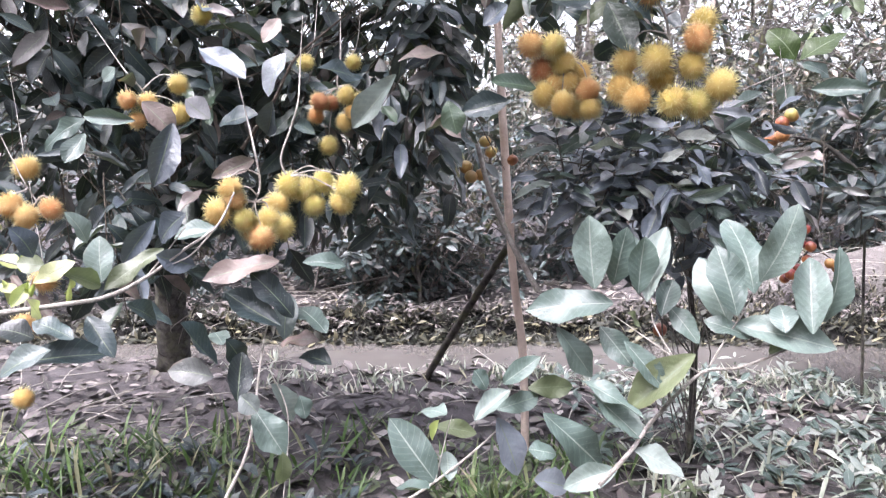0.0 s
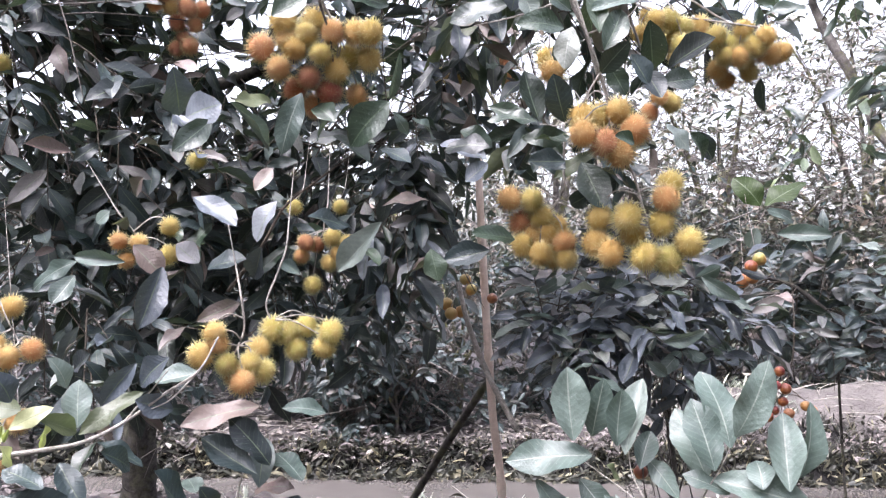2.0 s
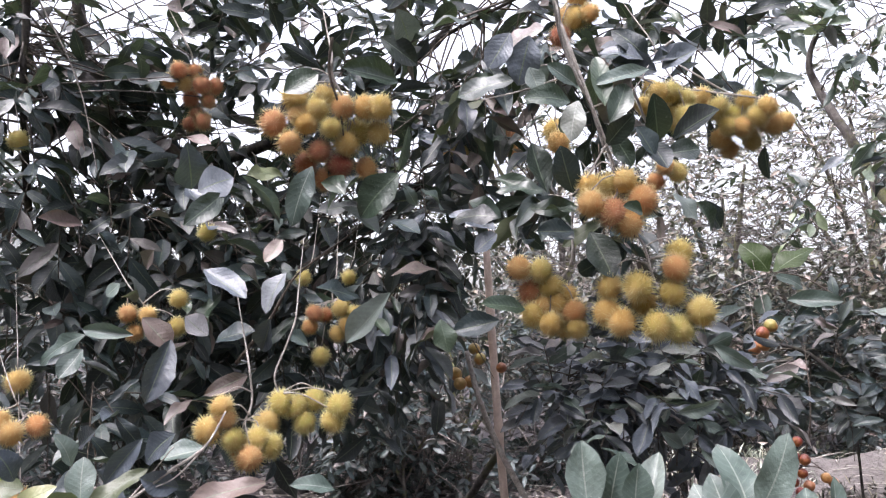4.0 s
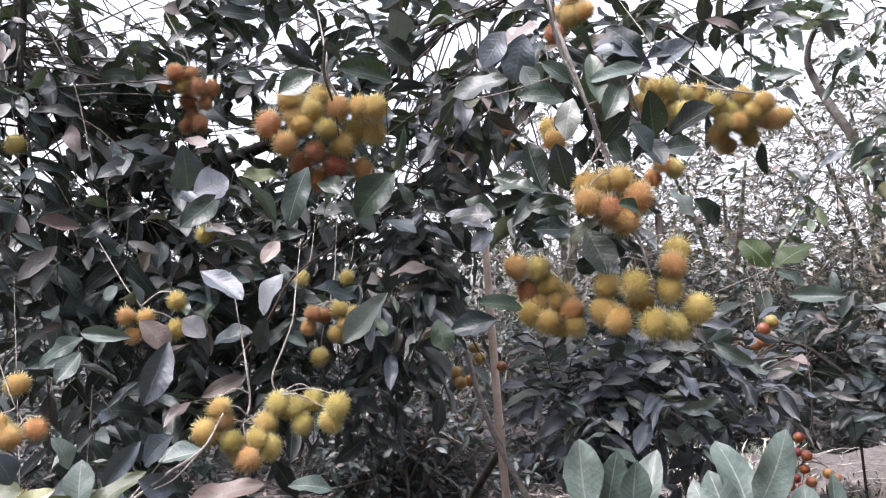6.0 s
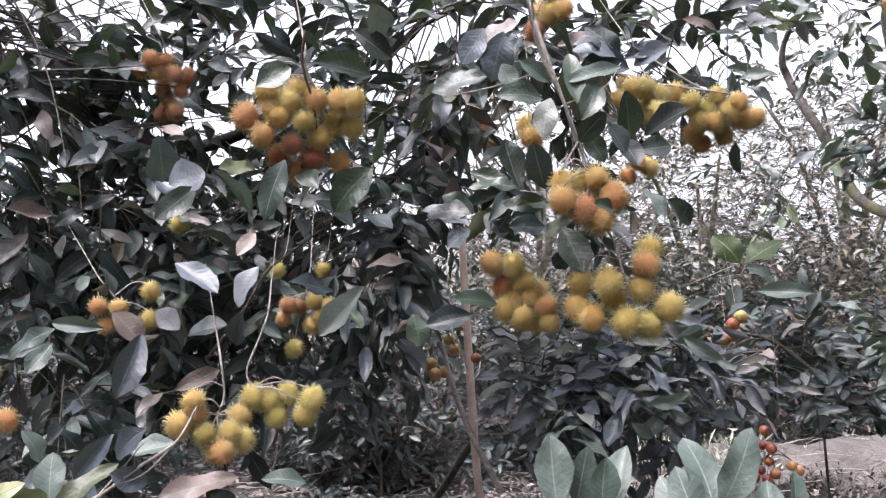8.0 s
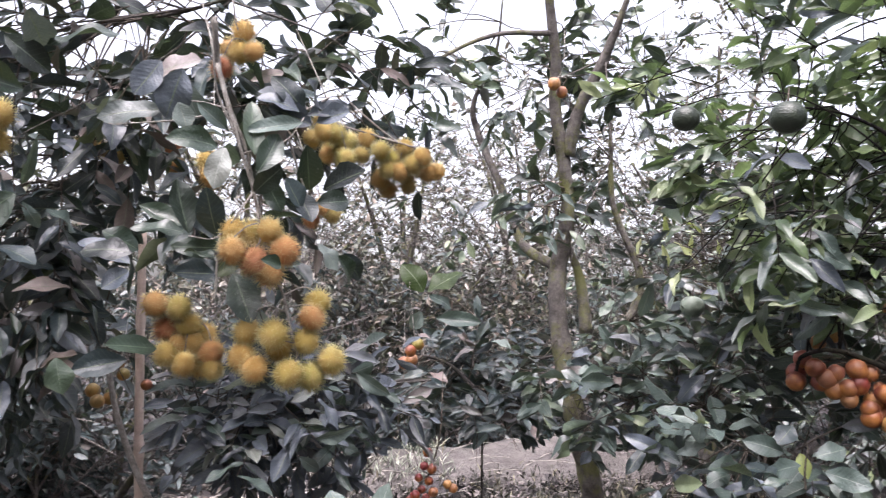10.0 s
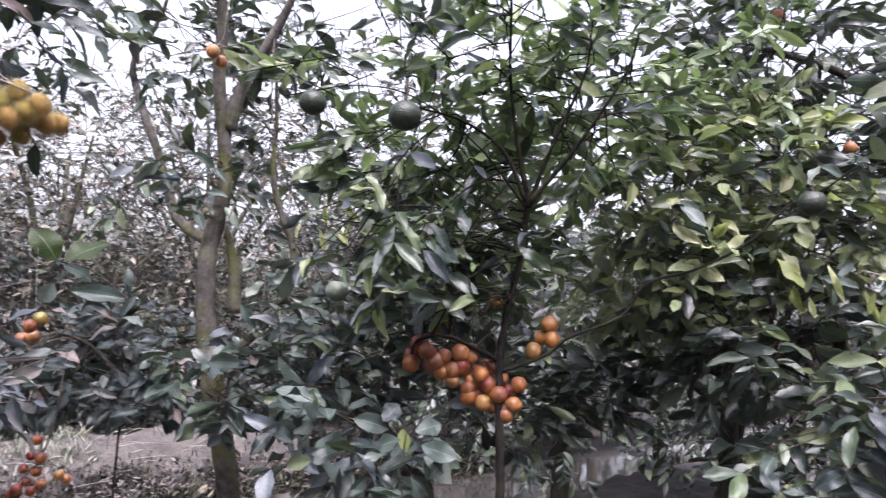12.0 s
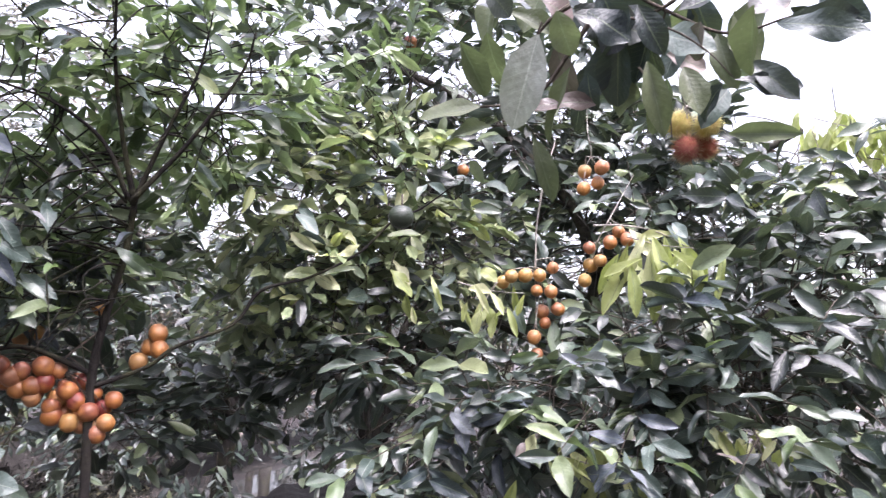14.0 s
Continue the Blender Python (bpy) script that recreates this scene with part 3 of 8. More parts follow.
def weeds(name, label, n, x0, x1, y0, y1, seed, size, style):
    """Low broad-leaved weeds: small rosettes of soft leaves."""
    rng = np.random.default_rng(seed)
    x, y = np.repeat(rng.uniform(x0, x1, n), 7), np.repeat(rng.uniform(y0, y1, n), 7)
    h = np.repeat(rng.uniform(0.01, 0.12, n), 7) * rng.uniform(0.4, 1.2, n * 7)
    z = ground_height(x, y)
    a = rng.uniform(0, 6.28, len(x))
    base = np.stack([x + np.cos(a) * 0.012, y + np.sin(a) * 0.012, z + h], 1)
    way = np.stack([np.cos(a), np.sin(a), rng.uniform(-0.1, 0.9, len(x))], 1)
    up = np.stack([rng.normal(0, 0.25, len(x)), rng.normal(0, 0.25, len(x)), np.ones(len(x))], 1)
    ok = z > -0.1
    length = size * rng.uniform(0.6, 1.2, len(x))
    ob = leaves_object(name, base[ok], way[ok], up[ok], length[ok], length[ok] * 0.36, COARSE, M[style + "_many"], None, rng)
    return tagged(ob, label, "weeds", kind="stuff")


weeds("weeds", "pale soft weeds on the trodden bank", 150, 0.75, 3.2, 2.2, 3.9, 31, 0.07, "silver")
weeds("weeds", "grey-green weeds on the trodden bank", 130, 0.6, 3.2, 2.2, 3.95, 34, 0.085, "pale")
# Shade on the ground under the tree is put in as dark leaves.
weeds("weeds", "dark broad leaves standing in for shade under the tree", 90, -2.2, -0.2, 1.9, 2.75, 36, 0.085, "dark")
weeds("weeds", "small green weeds on the near bank", 70, -2.0, 0.9, 2.2, 3.0, 32, 0.06, "olive")
weeds("weeds", "low dark weeds along the far bank", 900, -4, 8, 4.8, 5.25, 33, 0.06, "litter")
weeds("weeds", "rank dark undergrowth behind the mud ridge", 420, 1.6, 8.5, 6.0, 7.2, 37, 0.13, "dark")

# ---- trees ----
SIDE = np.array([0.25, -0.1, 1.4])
# Points kept in the camera's view by leaving out leaves before them: x, y, z and half width.
VIEW_GAPS = [
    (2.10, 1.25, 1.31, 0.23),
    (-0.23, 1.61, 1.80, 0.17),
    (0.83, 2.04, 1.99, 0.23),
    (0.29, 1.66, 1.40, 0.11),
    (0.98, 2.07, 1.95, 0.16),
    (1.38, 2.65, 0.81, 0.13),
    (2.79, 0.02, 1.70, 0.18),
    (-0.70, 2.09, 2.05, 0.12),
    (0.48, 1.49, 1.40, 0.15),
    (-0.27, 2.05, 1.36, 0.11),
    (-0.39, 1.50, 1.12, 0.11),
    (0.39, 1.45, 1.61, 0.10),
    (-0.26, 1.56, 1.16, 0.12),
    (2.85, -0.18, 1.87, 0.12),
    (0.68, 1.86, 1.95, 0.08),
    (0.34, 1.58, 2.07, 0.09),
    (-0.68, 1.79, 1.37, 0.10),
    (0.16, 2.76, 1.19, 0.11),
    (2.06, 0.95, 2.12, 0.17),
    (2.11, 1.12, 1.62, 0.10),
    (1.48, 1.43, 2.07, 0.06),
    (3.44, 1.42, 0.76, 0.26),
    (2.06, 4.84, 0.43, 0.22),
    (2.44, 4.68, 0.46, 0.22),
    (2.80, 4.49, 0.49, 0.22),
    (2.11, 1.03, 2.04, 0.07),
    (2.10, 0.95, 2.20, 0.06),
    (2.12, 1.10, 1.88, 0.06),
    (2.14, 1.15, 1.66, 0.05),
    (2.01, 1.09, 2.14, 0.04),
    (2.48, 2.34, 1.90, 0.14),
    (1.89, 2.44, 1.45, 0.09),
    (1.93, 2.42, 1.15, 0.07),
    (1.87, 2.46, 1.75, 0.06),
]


def grow(rng, blobs, limbs, size, leaflets, droop, reach=0.3):
    """Leaf sprays in ellipsoids: twigs with leaves in pairs, each twig tied to the nearest limb by a thin curved shoot."""
    joints = np.vstack([smooth_line(l, 6) for l in limbs])
    base, way, up, twigs = [], [], [], []
    for cx, cy, cz, rx, ry, rz, count in blobs:
        c, r = np.array([cx, cy, cz]), np.array([rx, ry, rz])
        for _ in range(int(count)):
            d = rng.normal(size=3)
            d /= np.linalg.norm(d)
            p = c + r * d * rng.uniform(0.25, 1.0) ** 0.5
            near = joints[np.argsort(((joints[:, :3] - p) ** 2).sum(1))[int(rng.integers(0, 5))]]
            out = p - near[:3]
            gap = np.linalg.norm(out) + 1e-6
            out = out / gap * 0.6 + d * 0.5 + rng.normal(0, 0.35, 3)
            out[2] -= droop * 0.5
            out /= np.linalg.norm(out)
            n = int(rng.integers(leaflets[0], leaflets[1] + 1))
            stem = size * rng.uniform(1.1, 1.9)
            end = p + out * stem + np.array([0, 0, -0.25 * stem * droop])
            if gap < reach and (gap < 0.12 or rng.random() < 0.5):
                mid = (near[:3] + p) / 2 + rng.normal(0, 0.05, 3) * gap + np.array([0, 0, 0.08 * gap])
                twigs.append([(*near[:3], min(0.6 * near[3], 0.0045)), (*mid, 0.0028), (*p, 0.0022), (*end, 0.0012)])
            else:
                twigs.append([(*(p - out * 0.1), 0.0024), (*p, 0.0022), (*end, 0.0012)])
            sidev = np.cross(out, [0, 0, 1.0])
            sidev /= np.linalg.norm(sidev) + 1e-9
            for k in range(n):
                t = (k // 2 + 1) / (n / 2 + 0.5)
                hand = 1 if k % 2 else -1
                q = p + (end - p) * min(t, 1.0)
                w = out * rng.uniform(0.3, 0.9) + sidev * hand * rng.uniform(0.5, 1.1) + rng.normal(0, 0.3, 3)
                w[2] -= droop * rng.uniform(-0.5, 0.8)
                base.append(q)
                way.append(w)
                face = SIDE - q
                up.append(np.array([0, 0, 0.75]) + rng.normal(0, 0.55, 3) + 0.5 * face / np.linalg.norm(face))
    return np.array(base), np.array(way), np.array(up), twigs


def tree(name, label, trunk, limbs, blobs, style, size, seed, leaflets=(4, 7), droop=0.6, bark="bark", own=300, protos=None, twig="twig_dark", slim=0.37, keep_out=(), bare=0, mix=(), blend=0.38, category="tree"):
    """A tree: trunk, limbs, shoots, the nearest leaves one by one and the rest of its foliage joined."""
    rng = np.random.default_rng(seed)
    top = new(name)
    top.location = trunk[0][:3]
    tagged(top, label, category)
    shift = Matrix.Translation(-Vector(trunk[0][:3]))

    def adopt(ob):
        ob.matrix_basis = shift @ ob.matrix_basis
        return ob

    adopt(tubes_object("trunk", [smooth_line(trunk, 7)], M[bark], top, 16, 0.22, rng))
    for l in limbs:
        adopt(tubes_object("limb", [smooth_line(l, 7)], M[bark], top, 9, 0.2, rng))
    base, way, up, twigs = grow(rng, blobs, [trunk] + limbs, size, leaflets, droop)
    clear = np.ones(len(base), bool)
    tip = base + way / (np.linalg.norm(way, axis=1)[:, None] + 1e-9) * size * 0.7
    # Leaves between the camera's side and each point go, to fit the view.
    for ox, oy, oz, wide in VIEW_GAPS:
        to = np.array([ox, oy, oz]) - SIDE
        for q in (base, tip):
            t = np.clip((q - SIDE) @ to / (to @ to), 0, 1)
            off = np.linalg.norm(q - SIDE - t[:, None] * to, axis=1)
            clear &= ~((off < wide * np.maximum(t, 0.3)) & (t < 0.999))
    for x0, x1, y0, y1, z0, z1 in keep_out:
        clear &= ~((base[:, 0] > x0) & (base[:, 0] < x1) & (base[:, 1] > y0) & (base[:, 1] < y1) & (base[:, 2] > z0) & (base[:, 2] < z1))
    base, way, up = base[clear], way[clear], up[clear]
    length = size * rng.uniform(0.62, 1.25, len(base))
    width = length * rng.uniform(slim * 0.8, slim * 1.15, len(base))
    order = np.argsort(((base - SIDE) ** 2).sum(1))
    first, rest = order[:own], order[own:]
    adopt(tagged(tubes_object("twig", [smooth_line(t, 3 if own else 2) for t in twigs], M[twig], top, 4 if own else 3), kind="stuff"))
    if bare:
        ends = np.vstack([smooth_line(l, 6) for l in [trunk] + limbs])
        lines = []
        for _ in range(bare):
            a = ends[int(rng.integers(0, len(ends)))][:3]
            b = base[int(rng.integers(0, len(base)))]
            b = a + (b - a) * min(1.0, 0.7 / (np.linalg.norm(b - a) + 1e-6))
            lines.append(smooth_line([(*a, 0.0034), (*((a + b) / 2 + rng.normal(0, 0.035, 3)), 0.0026), (*(b + rng.normal(0, 0.04, 3)), 0.0012)], 4))
        adopt(tagged(tubes_object("bare_twig", lines, M["twig_grey"], top, 5), kind="stuff"))
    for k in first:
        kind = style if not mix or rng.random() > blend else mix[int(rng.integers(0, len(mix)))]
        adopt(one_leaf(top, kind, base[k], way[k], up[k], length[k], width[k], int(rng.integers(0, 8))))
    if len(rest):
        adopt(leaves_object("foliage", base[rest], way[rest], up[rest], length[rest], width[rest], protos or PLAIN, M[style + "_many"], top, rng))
    return top


def spray(top, stems, leaves, twig="twig", thick=0.004):
    """A leafy branch of a tree: stems as polylines that taper, each leaf from its stalk to its tip with its width and look."""
    shift = Matrix.Translation(-top.location)
    rng = np.random.default_rng(len(leaves) * 7 + int(abs(stems[0][0][0]) * 100))
    main = None
    for s in stems:
        n = len(s)
        own = thick if main is None else 0.45 * thick
        line = smooth_line([(*p, own * (1.15 - 0.7 * k / max(n - 1, 1))) for k, p in enumerate(s)], 6)
        ob = tubes_object("branch" if main is None else "twig", [line], M[twig], top if main is None else main, 7, 0.15, rng)
        if main is None:
            main = ob
            ob.matrix_basis = shift
    b = main
    for look_of, width, b0, b1 in leaves:
        b0, b1 = np.array(b0), np.array(b1)
        w = b1 - b0
        n = SIDE - b0
        n = n / np.linalg.norm(n) * 0.9 + np.array([0, 0, 0.55]) + rng.normal(0, 0.22, 3)
        i = int(rng.choice([0, 1, 3, 4, 6, 7]))
        one_leaf(b, look_of, b0, w, n, np.linalg.norm(w) * 1.03, width, i)
    return b


# ---- fruit ----


def fruit_mesh(seed, spines):
    """A round fruit, slightly long and uneven, with fine soft spines all over or with a smooth dimpled skin."""
    rng = np.random.default_rng(seed)
    bm = bmesh.new()
    bmesh.ops.create_icosphere(bm, subdivisions=2 if spines else 3, radius=1.0)
    verts = [Vector((v.co.x, v.co.y, v.co.z * (1.12 if spines else 1.05))) for v in bm.verts]
    if not spines:
        off = Vector(rng.uniform(0, 20, 3))
        verts = [v * (1 + 0.07 * noise.noise(v * 1.6 + off) - 0.12 * max(0.0, v.z - 0.82)) for v in verts]
    faces = [[v.index for v in f.verts] for f in bm.faces]
    bm.free()
    for k in range(spines):
        z = 1 - 2 * (k + 0.5) / spines
        a = k * 2.39996 + rng.normal(0, 0.12)
        r = math.sqrt(1 - z * z)
        d = Vector((r * math.cos(a), r * math.sin(a), z))
        s = d.orthogonal().normalized()
        t = d.cross(s)
        root = Vector((d.x, d.y, d.z * 1.12)) * 0.97
        i = len(verts)
        for ang in (0, 2.094, 4.189):
            verts.append(root + (s * math.cos(ang) + t * math.sin(ang)) * 0.032)
        verts.append(root + d * rng.uniform(0.36, 0.58) + Vector(rng.normal(0, 0.12, 3)) + Vector((0, 0, -0.05)))
        faces += [[i + j, i + (j + 1) % 3, i + 3] for j in range(3)]
    me = bpy.data.meshes.new("fruit")
    me.from_pydata([tuple(v) for v in verts], [], faces)
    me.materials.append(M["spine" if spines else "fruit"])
    me.polygons.foreach_set("use_smooth", [True] * len(faces))
    return me


SPINY = [fruit_mesh(s, 400) for s in range(3)]
SMALL = [fruit_mesh(s + 9, 0) for s in range(3)]


def ripe_colour(ripe, rng):
    stops = [(0.0, (0.48, 0.44, 0.11)), (0.3, (0.65, 0.44, 0.14)), (0.6, (0.58, 0.27, 0.12)), (1.0, (0.31, 0.058, 0.042))]
    for (a, ca), (b, cb) in zip(stops, stops[1:]):
        if ripe <= b:
            u = (ripe - a) / (b - a)
            return [(1 - u) * p + u * q + rng.uniform(-0.015, 0.015) for p, q in zip(ca, cb)] + [1.0]
    return [*stops[-1][1], 1.0]


def fruit_bunch(label, stalk, radius, fruits, spiny=True, twig="twig"):
    """A hanging bunch: a forked stalk with one short stem to each fruit."""
    rng = np.random.default_rng(int(abs(stalk[0][0]) * 1000) + len(fruits))
    top = new("fruit_bunch")
    top.location = stalk[0]
    tagged(top, label, "fruit bunch", "bunches of ripening fruit")
    o = np.array(stalk[0])
    away = (o - SIDE) * np.array([1, 1, 0])
    away /= np.linalg.norm(away)
    lead = o - np.array(stalk[1])
    lead = lead / np.linalg.norm(lead) * 0.6 + away * 0.8 + np.array([0, 0, 0.35])
    main = [lead * 0.22, lead * 0.08] + [np.array(p) - o for p in stalk]
    stout = min(0.0032, 0.001 + 0.00018 * len(fruits))
    lines = [smooth_line([(*p, (0.35 * stout, 0.7 * stout)[k] if k < 2 else stout) for k, p in enumerate(main)], 6)]
    end = main[-1]
    body = smooth_line([(*p, 0) for p in main], 8)[:, :3]
    body = body[len(body) // 2 :]
    for x, y, z, ripe in fruits:
        q = np.array([x, y, z]) - o
        crown = q + np.array([0, 0, radius * 1.0])
        near = body[np.argmin(((body - crown) ** 2).sum(1) + 0.6 * np.maximum(0, crown[2] - body[:, 2]) ** 2)]
        mid = (near + crown) / 2 + np.array([0, 0, 0.15 * np.linalg.norm(near - crown)]) + rng.normal(0, 0.006, 3)
        lines.append(smooth_line([(*near, 0.002), (*mid, 0.0016), (*crown, 0.0015)], 4))
    tubes_object("stalk", lines[:1], M[twig], top, 6)
    for line in lines[1:]:
        tubes_object("stem", [line], M[twig], top, 5)
    for x, y, z, ripe in fruits:
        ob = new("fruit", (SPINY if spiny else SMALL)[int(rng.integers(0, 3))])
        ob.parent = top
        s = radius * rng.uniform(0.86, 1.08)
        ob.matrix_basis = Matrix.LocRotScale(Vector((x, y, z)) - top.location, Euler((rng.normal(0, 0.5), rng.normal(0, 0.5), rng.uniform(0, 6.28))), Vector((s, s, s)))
        # Smooth fruit are darker all over: their shade is put into the colour.
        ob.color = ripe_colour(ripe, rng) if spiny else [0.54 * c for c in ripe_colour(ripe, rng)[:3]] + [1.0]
    return top


# ---- the fruiting tree by the canal ----
orchard_tree = tree(
    "rambutan_tree", "spreading fruit tree with dark dusty leaves on the canal bank",
    [(-1.57, 4.15, -0.05, 0.1), (-1.55, 4.1, 0.4, 0.082), (-1.5, 4.0, 0.95, 0.078), (-1.42, 3.85, 1.35, 0.07)],
    [
        [(-1.252, 3.761, 1.113, 0.050), (-0.816, 3.165, 1.391, 0.040), (-0.540, 2.805, 1.600, 0.032), (-0.377, 2.824, 1.673, 0.026), (-0.242, 2.828, 1.753, 0.018)],
        [(-1.344, 3.944, 1.163, 0.050), (-1.113, 3.364, 1.768, 0.040), (-1.066, 2.912, 1.993, 0.034), (-1.225, 2.805, 2.166, 0.030), (-1.306, 2.691, 2.391, 0.026), (-1.317, 2.551, 2.687, 0.020)],
        [(-1.285, 3.858, 1.166, 0.050), (-1.193, 2.715, 1.514, 0.035), (-1.427, 2.585, 1.671, 0.025), (-1.596, 2.446, 1.891, 0.020)],
        [(-1.066, 2.912, 1.993, 0.030), (-0.585, 2.616, 2.033, 0.022), (-0.110, 2.403, 2.238, 0.017), (0.048, 2.363, 2.345, 0.014), (0.162, 2.265, 2.540, 0.011)],
    ] + [
        [(-0.242, 2.828, 1.753, 0.018), (0.006, 2.413, 1.858, 0.014), (0.181, 2.372, 1.996, 0.011), (0.331, 2.304, 2.162, 0.009)],
        [(0.048, 2.363, 2.345, 0.007), (0.226, 1.867, 2.240, 0.005), (0.360, 1.819, 2.298, 0.004)],
        [(-1.179, 2.021, 2.408, 0.012), (-1.210, 2.088, 2.228, 0.011), (-1.236, 2.145, 2.035, 0.011), (-1.427, 2.585, 1.671, 0.014)],
    ],
    [
        (-1.15, 2.24, 1.84, 0.42, 0.35, 0.45, 70), (-1.10, 2.31, 1.31, 0.42, 0.30, 0.40, 46), (-0.79, 2.32, 1.63, 0.35, 0.30, 0.45, 60),
        (-0.75, 2.73, 2.22, 0.50, 0.40, 0.40, 36), (-0.31, 2.43, 1.61, 0.40, 0.30, 0.30, 50), (-0.07, 2.39, 1.95, 0.40, 0.30, 0.40, 50),
    ] + [
        (-0.22, 2.35, 2.34, 0.60, 0.35, 0.25, 42), (0.22, 2.08, 2.22, 0.35, 0.25, 0.25, 34), (-1.15, 2.52, 2.41, 0.60, 0.40, 0.30, 60), (-1.29, 2.27, 2.27, 0.30, 0.30, 0.25, 30),
        (-0.03, 2.37, 1.45, 0.22, 0.20, 0.25, 28), (-0.55, 2.51, 1.26, 0.45, 0.30, 0.20, 40), (0.69, 2.09, 2.23, 0.35, 0.25, 0.20, 34),
        (0.49, 2.05, 1.86, 0.20, 0.15, 0.25, 16), (-1.49, 2.05, 1.80, 0.50, 0.40, 0.70, 50), (-0.79, 2.09, 2.61, 0.80, 0.50, 0.25, 28), (0.24, 1.93, 2.52, 0.80, 0.40, 0.20, 14),
        (-1.00, 2.01, 1.08, 0.30, 0.20, 0.15, 7),
        (-1.70, 3.20, 1.75, 0.60, 0.35, 0.50, 70), (-1.05, 3.15, 1.25, 0.55, 0.30, 0.30, 56), (-0.35, 3.05, 1.35, 0.50, 0.30, 0.30, 50), (-0.15, 3.10, 1.90, 0.50, 0.30, 0.35, 46), (-0.95, 2.75, 1.75, 0.40, 0.25, 0.35, 40),
    ],
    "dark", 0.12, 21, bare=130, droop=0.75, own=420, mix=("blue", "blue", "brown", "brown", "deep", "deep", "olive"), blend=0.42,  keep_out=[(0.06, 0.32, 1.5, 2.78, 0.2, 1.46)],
)
tree(
    "rambutan_tree", "low young fruit tree with bluish grey leaves behind the pole",
    [(0.97, 2.66, -0.03, 0.014), (0.992, 2.695, 0.419, 0.013), (0.996, 2.783, 0.702, 0.012), (0.994, 2.840, 0.966, 0.011), (1.048, 2.851, 1.201, 0.009)],
    [[(0.963, 2.746, 0.982, 0.014), (0.774, 2.819, 1.108, 0.010), (0.616, 2.862, 1.170, 0.008)], [(0.973, 2.749, 1.026, 0.014), (1.189, 2.688, 1.195, 0.010), (1.357, 2.614, 1.228, 0.007)]],
    [(0.68, 2.37, 1.20, 0.30, 0.20, 0.13, 54), (0.48, 2.52, 1.11, 0.20, 0.20, 0.15, 22), (0.96, 2.48, 1.13, 0.25, 0.20, 0.12, 26), (0.75, 2.64, 0.96, 0.30, 0.20, 0.12, 22)],
    "blue", 0.108, 22, twig="twig_dark", droop=0.35, bare=60, mix=("pale", "pale", "blue", "silver"), blend=0.55, keep_out=[(0.06, 0.36, 1.5, 2.85, 0.2, 1.5)],
)
tree(
    "rambutan_tree", "low dark tree in shade with a few red fruit",
    [(2.017, 3.273, -0.02, 0.007), (2.064, 3.422, 0.741, 0.006), (2.089, 3.455, 1.040, 0.008), (2.144, 3.443, 1.291, 0.009)],
    [[(2.039, 3.369, 1.050, 0.016), (1.881, 3.472, 1.220, 0.010), (1.743, 3.543, 1.274, 0.007)], [(2.039, 3.369, 1.050, 0.016), (2.219, 3.275, 1.243, 0.010), (2.387, 3.162, 1.314, 0.007)]],
    [(1.86, 3.50, 1.15, 0.35, 0.25, 0.18, 44), (1.78, 3.76, 0.97, 0.30, 0.25, 0.15, 34), (2.14, 3.58, 1.26, 0.30, 0.25, 0.15, 34), (2.06, 3.35, 1.02, 0.30, 0.20, 0.10, 30)],
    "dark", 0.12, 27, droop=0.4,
)
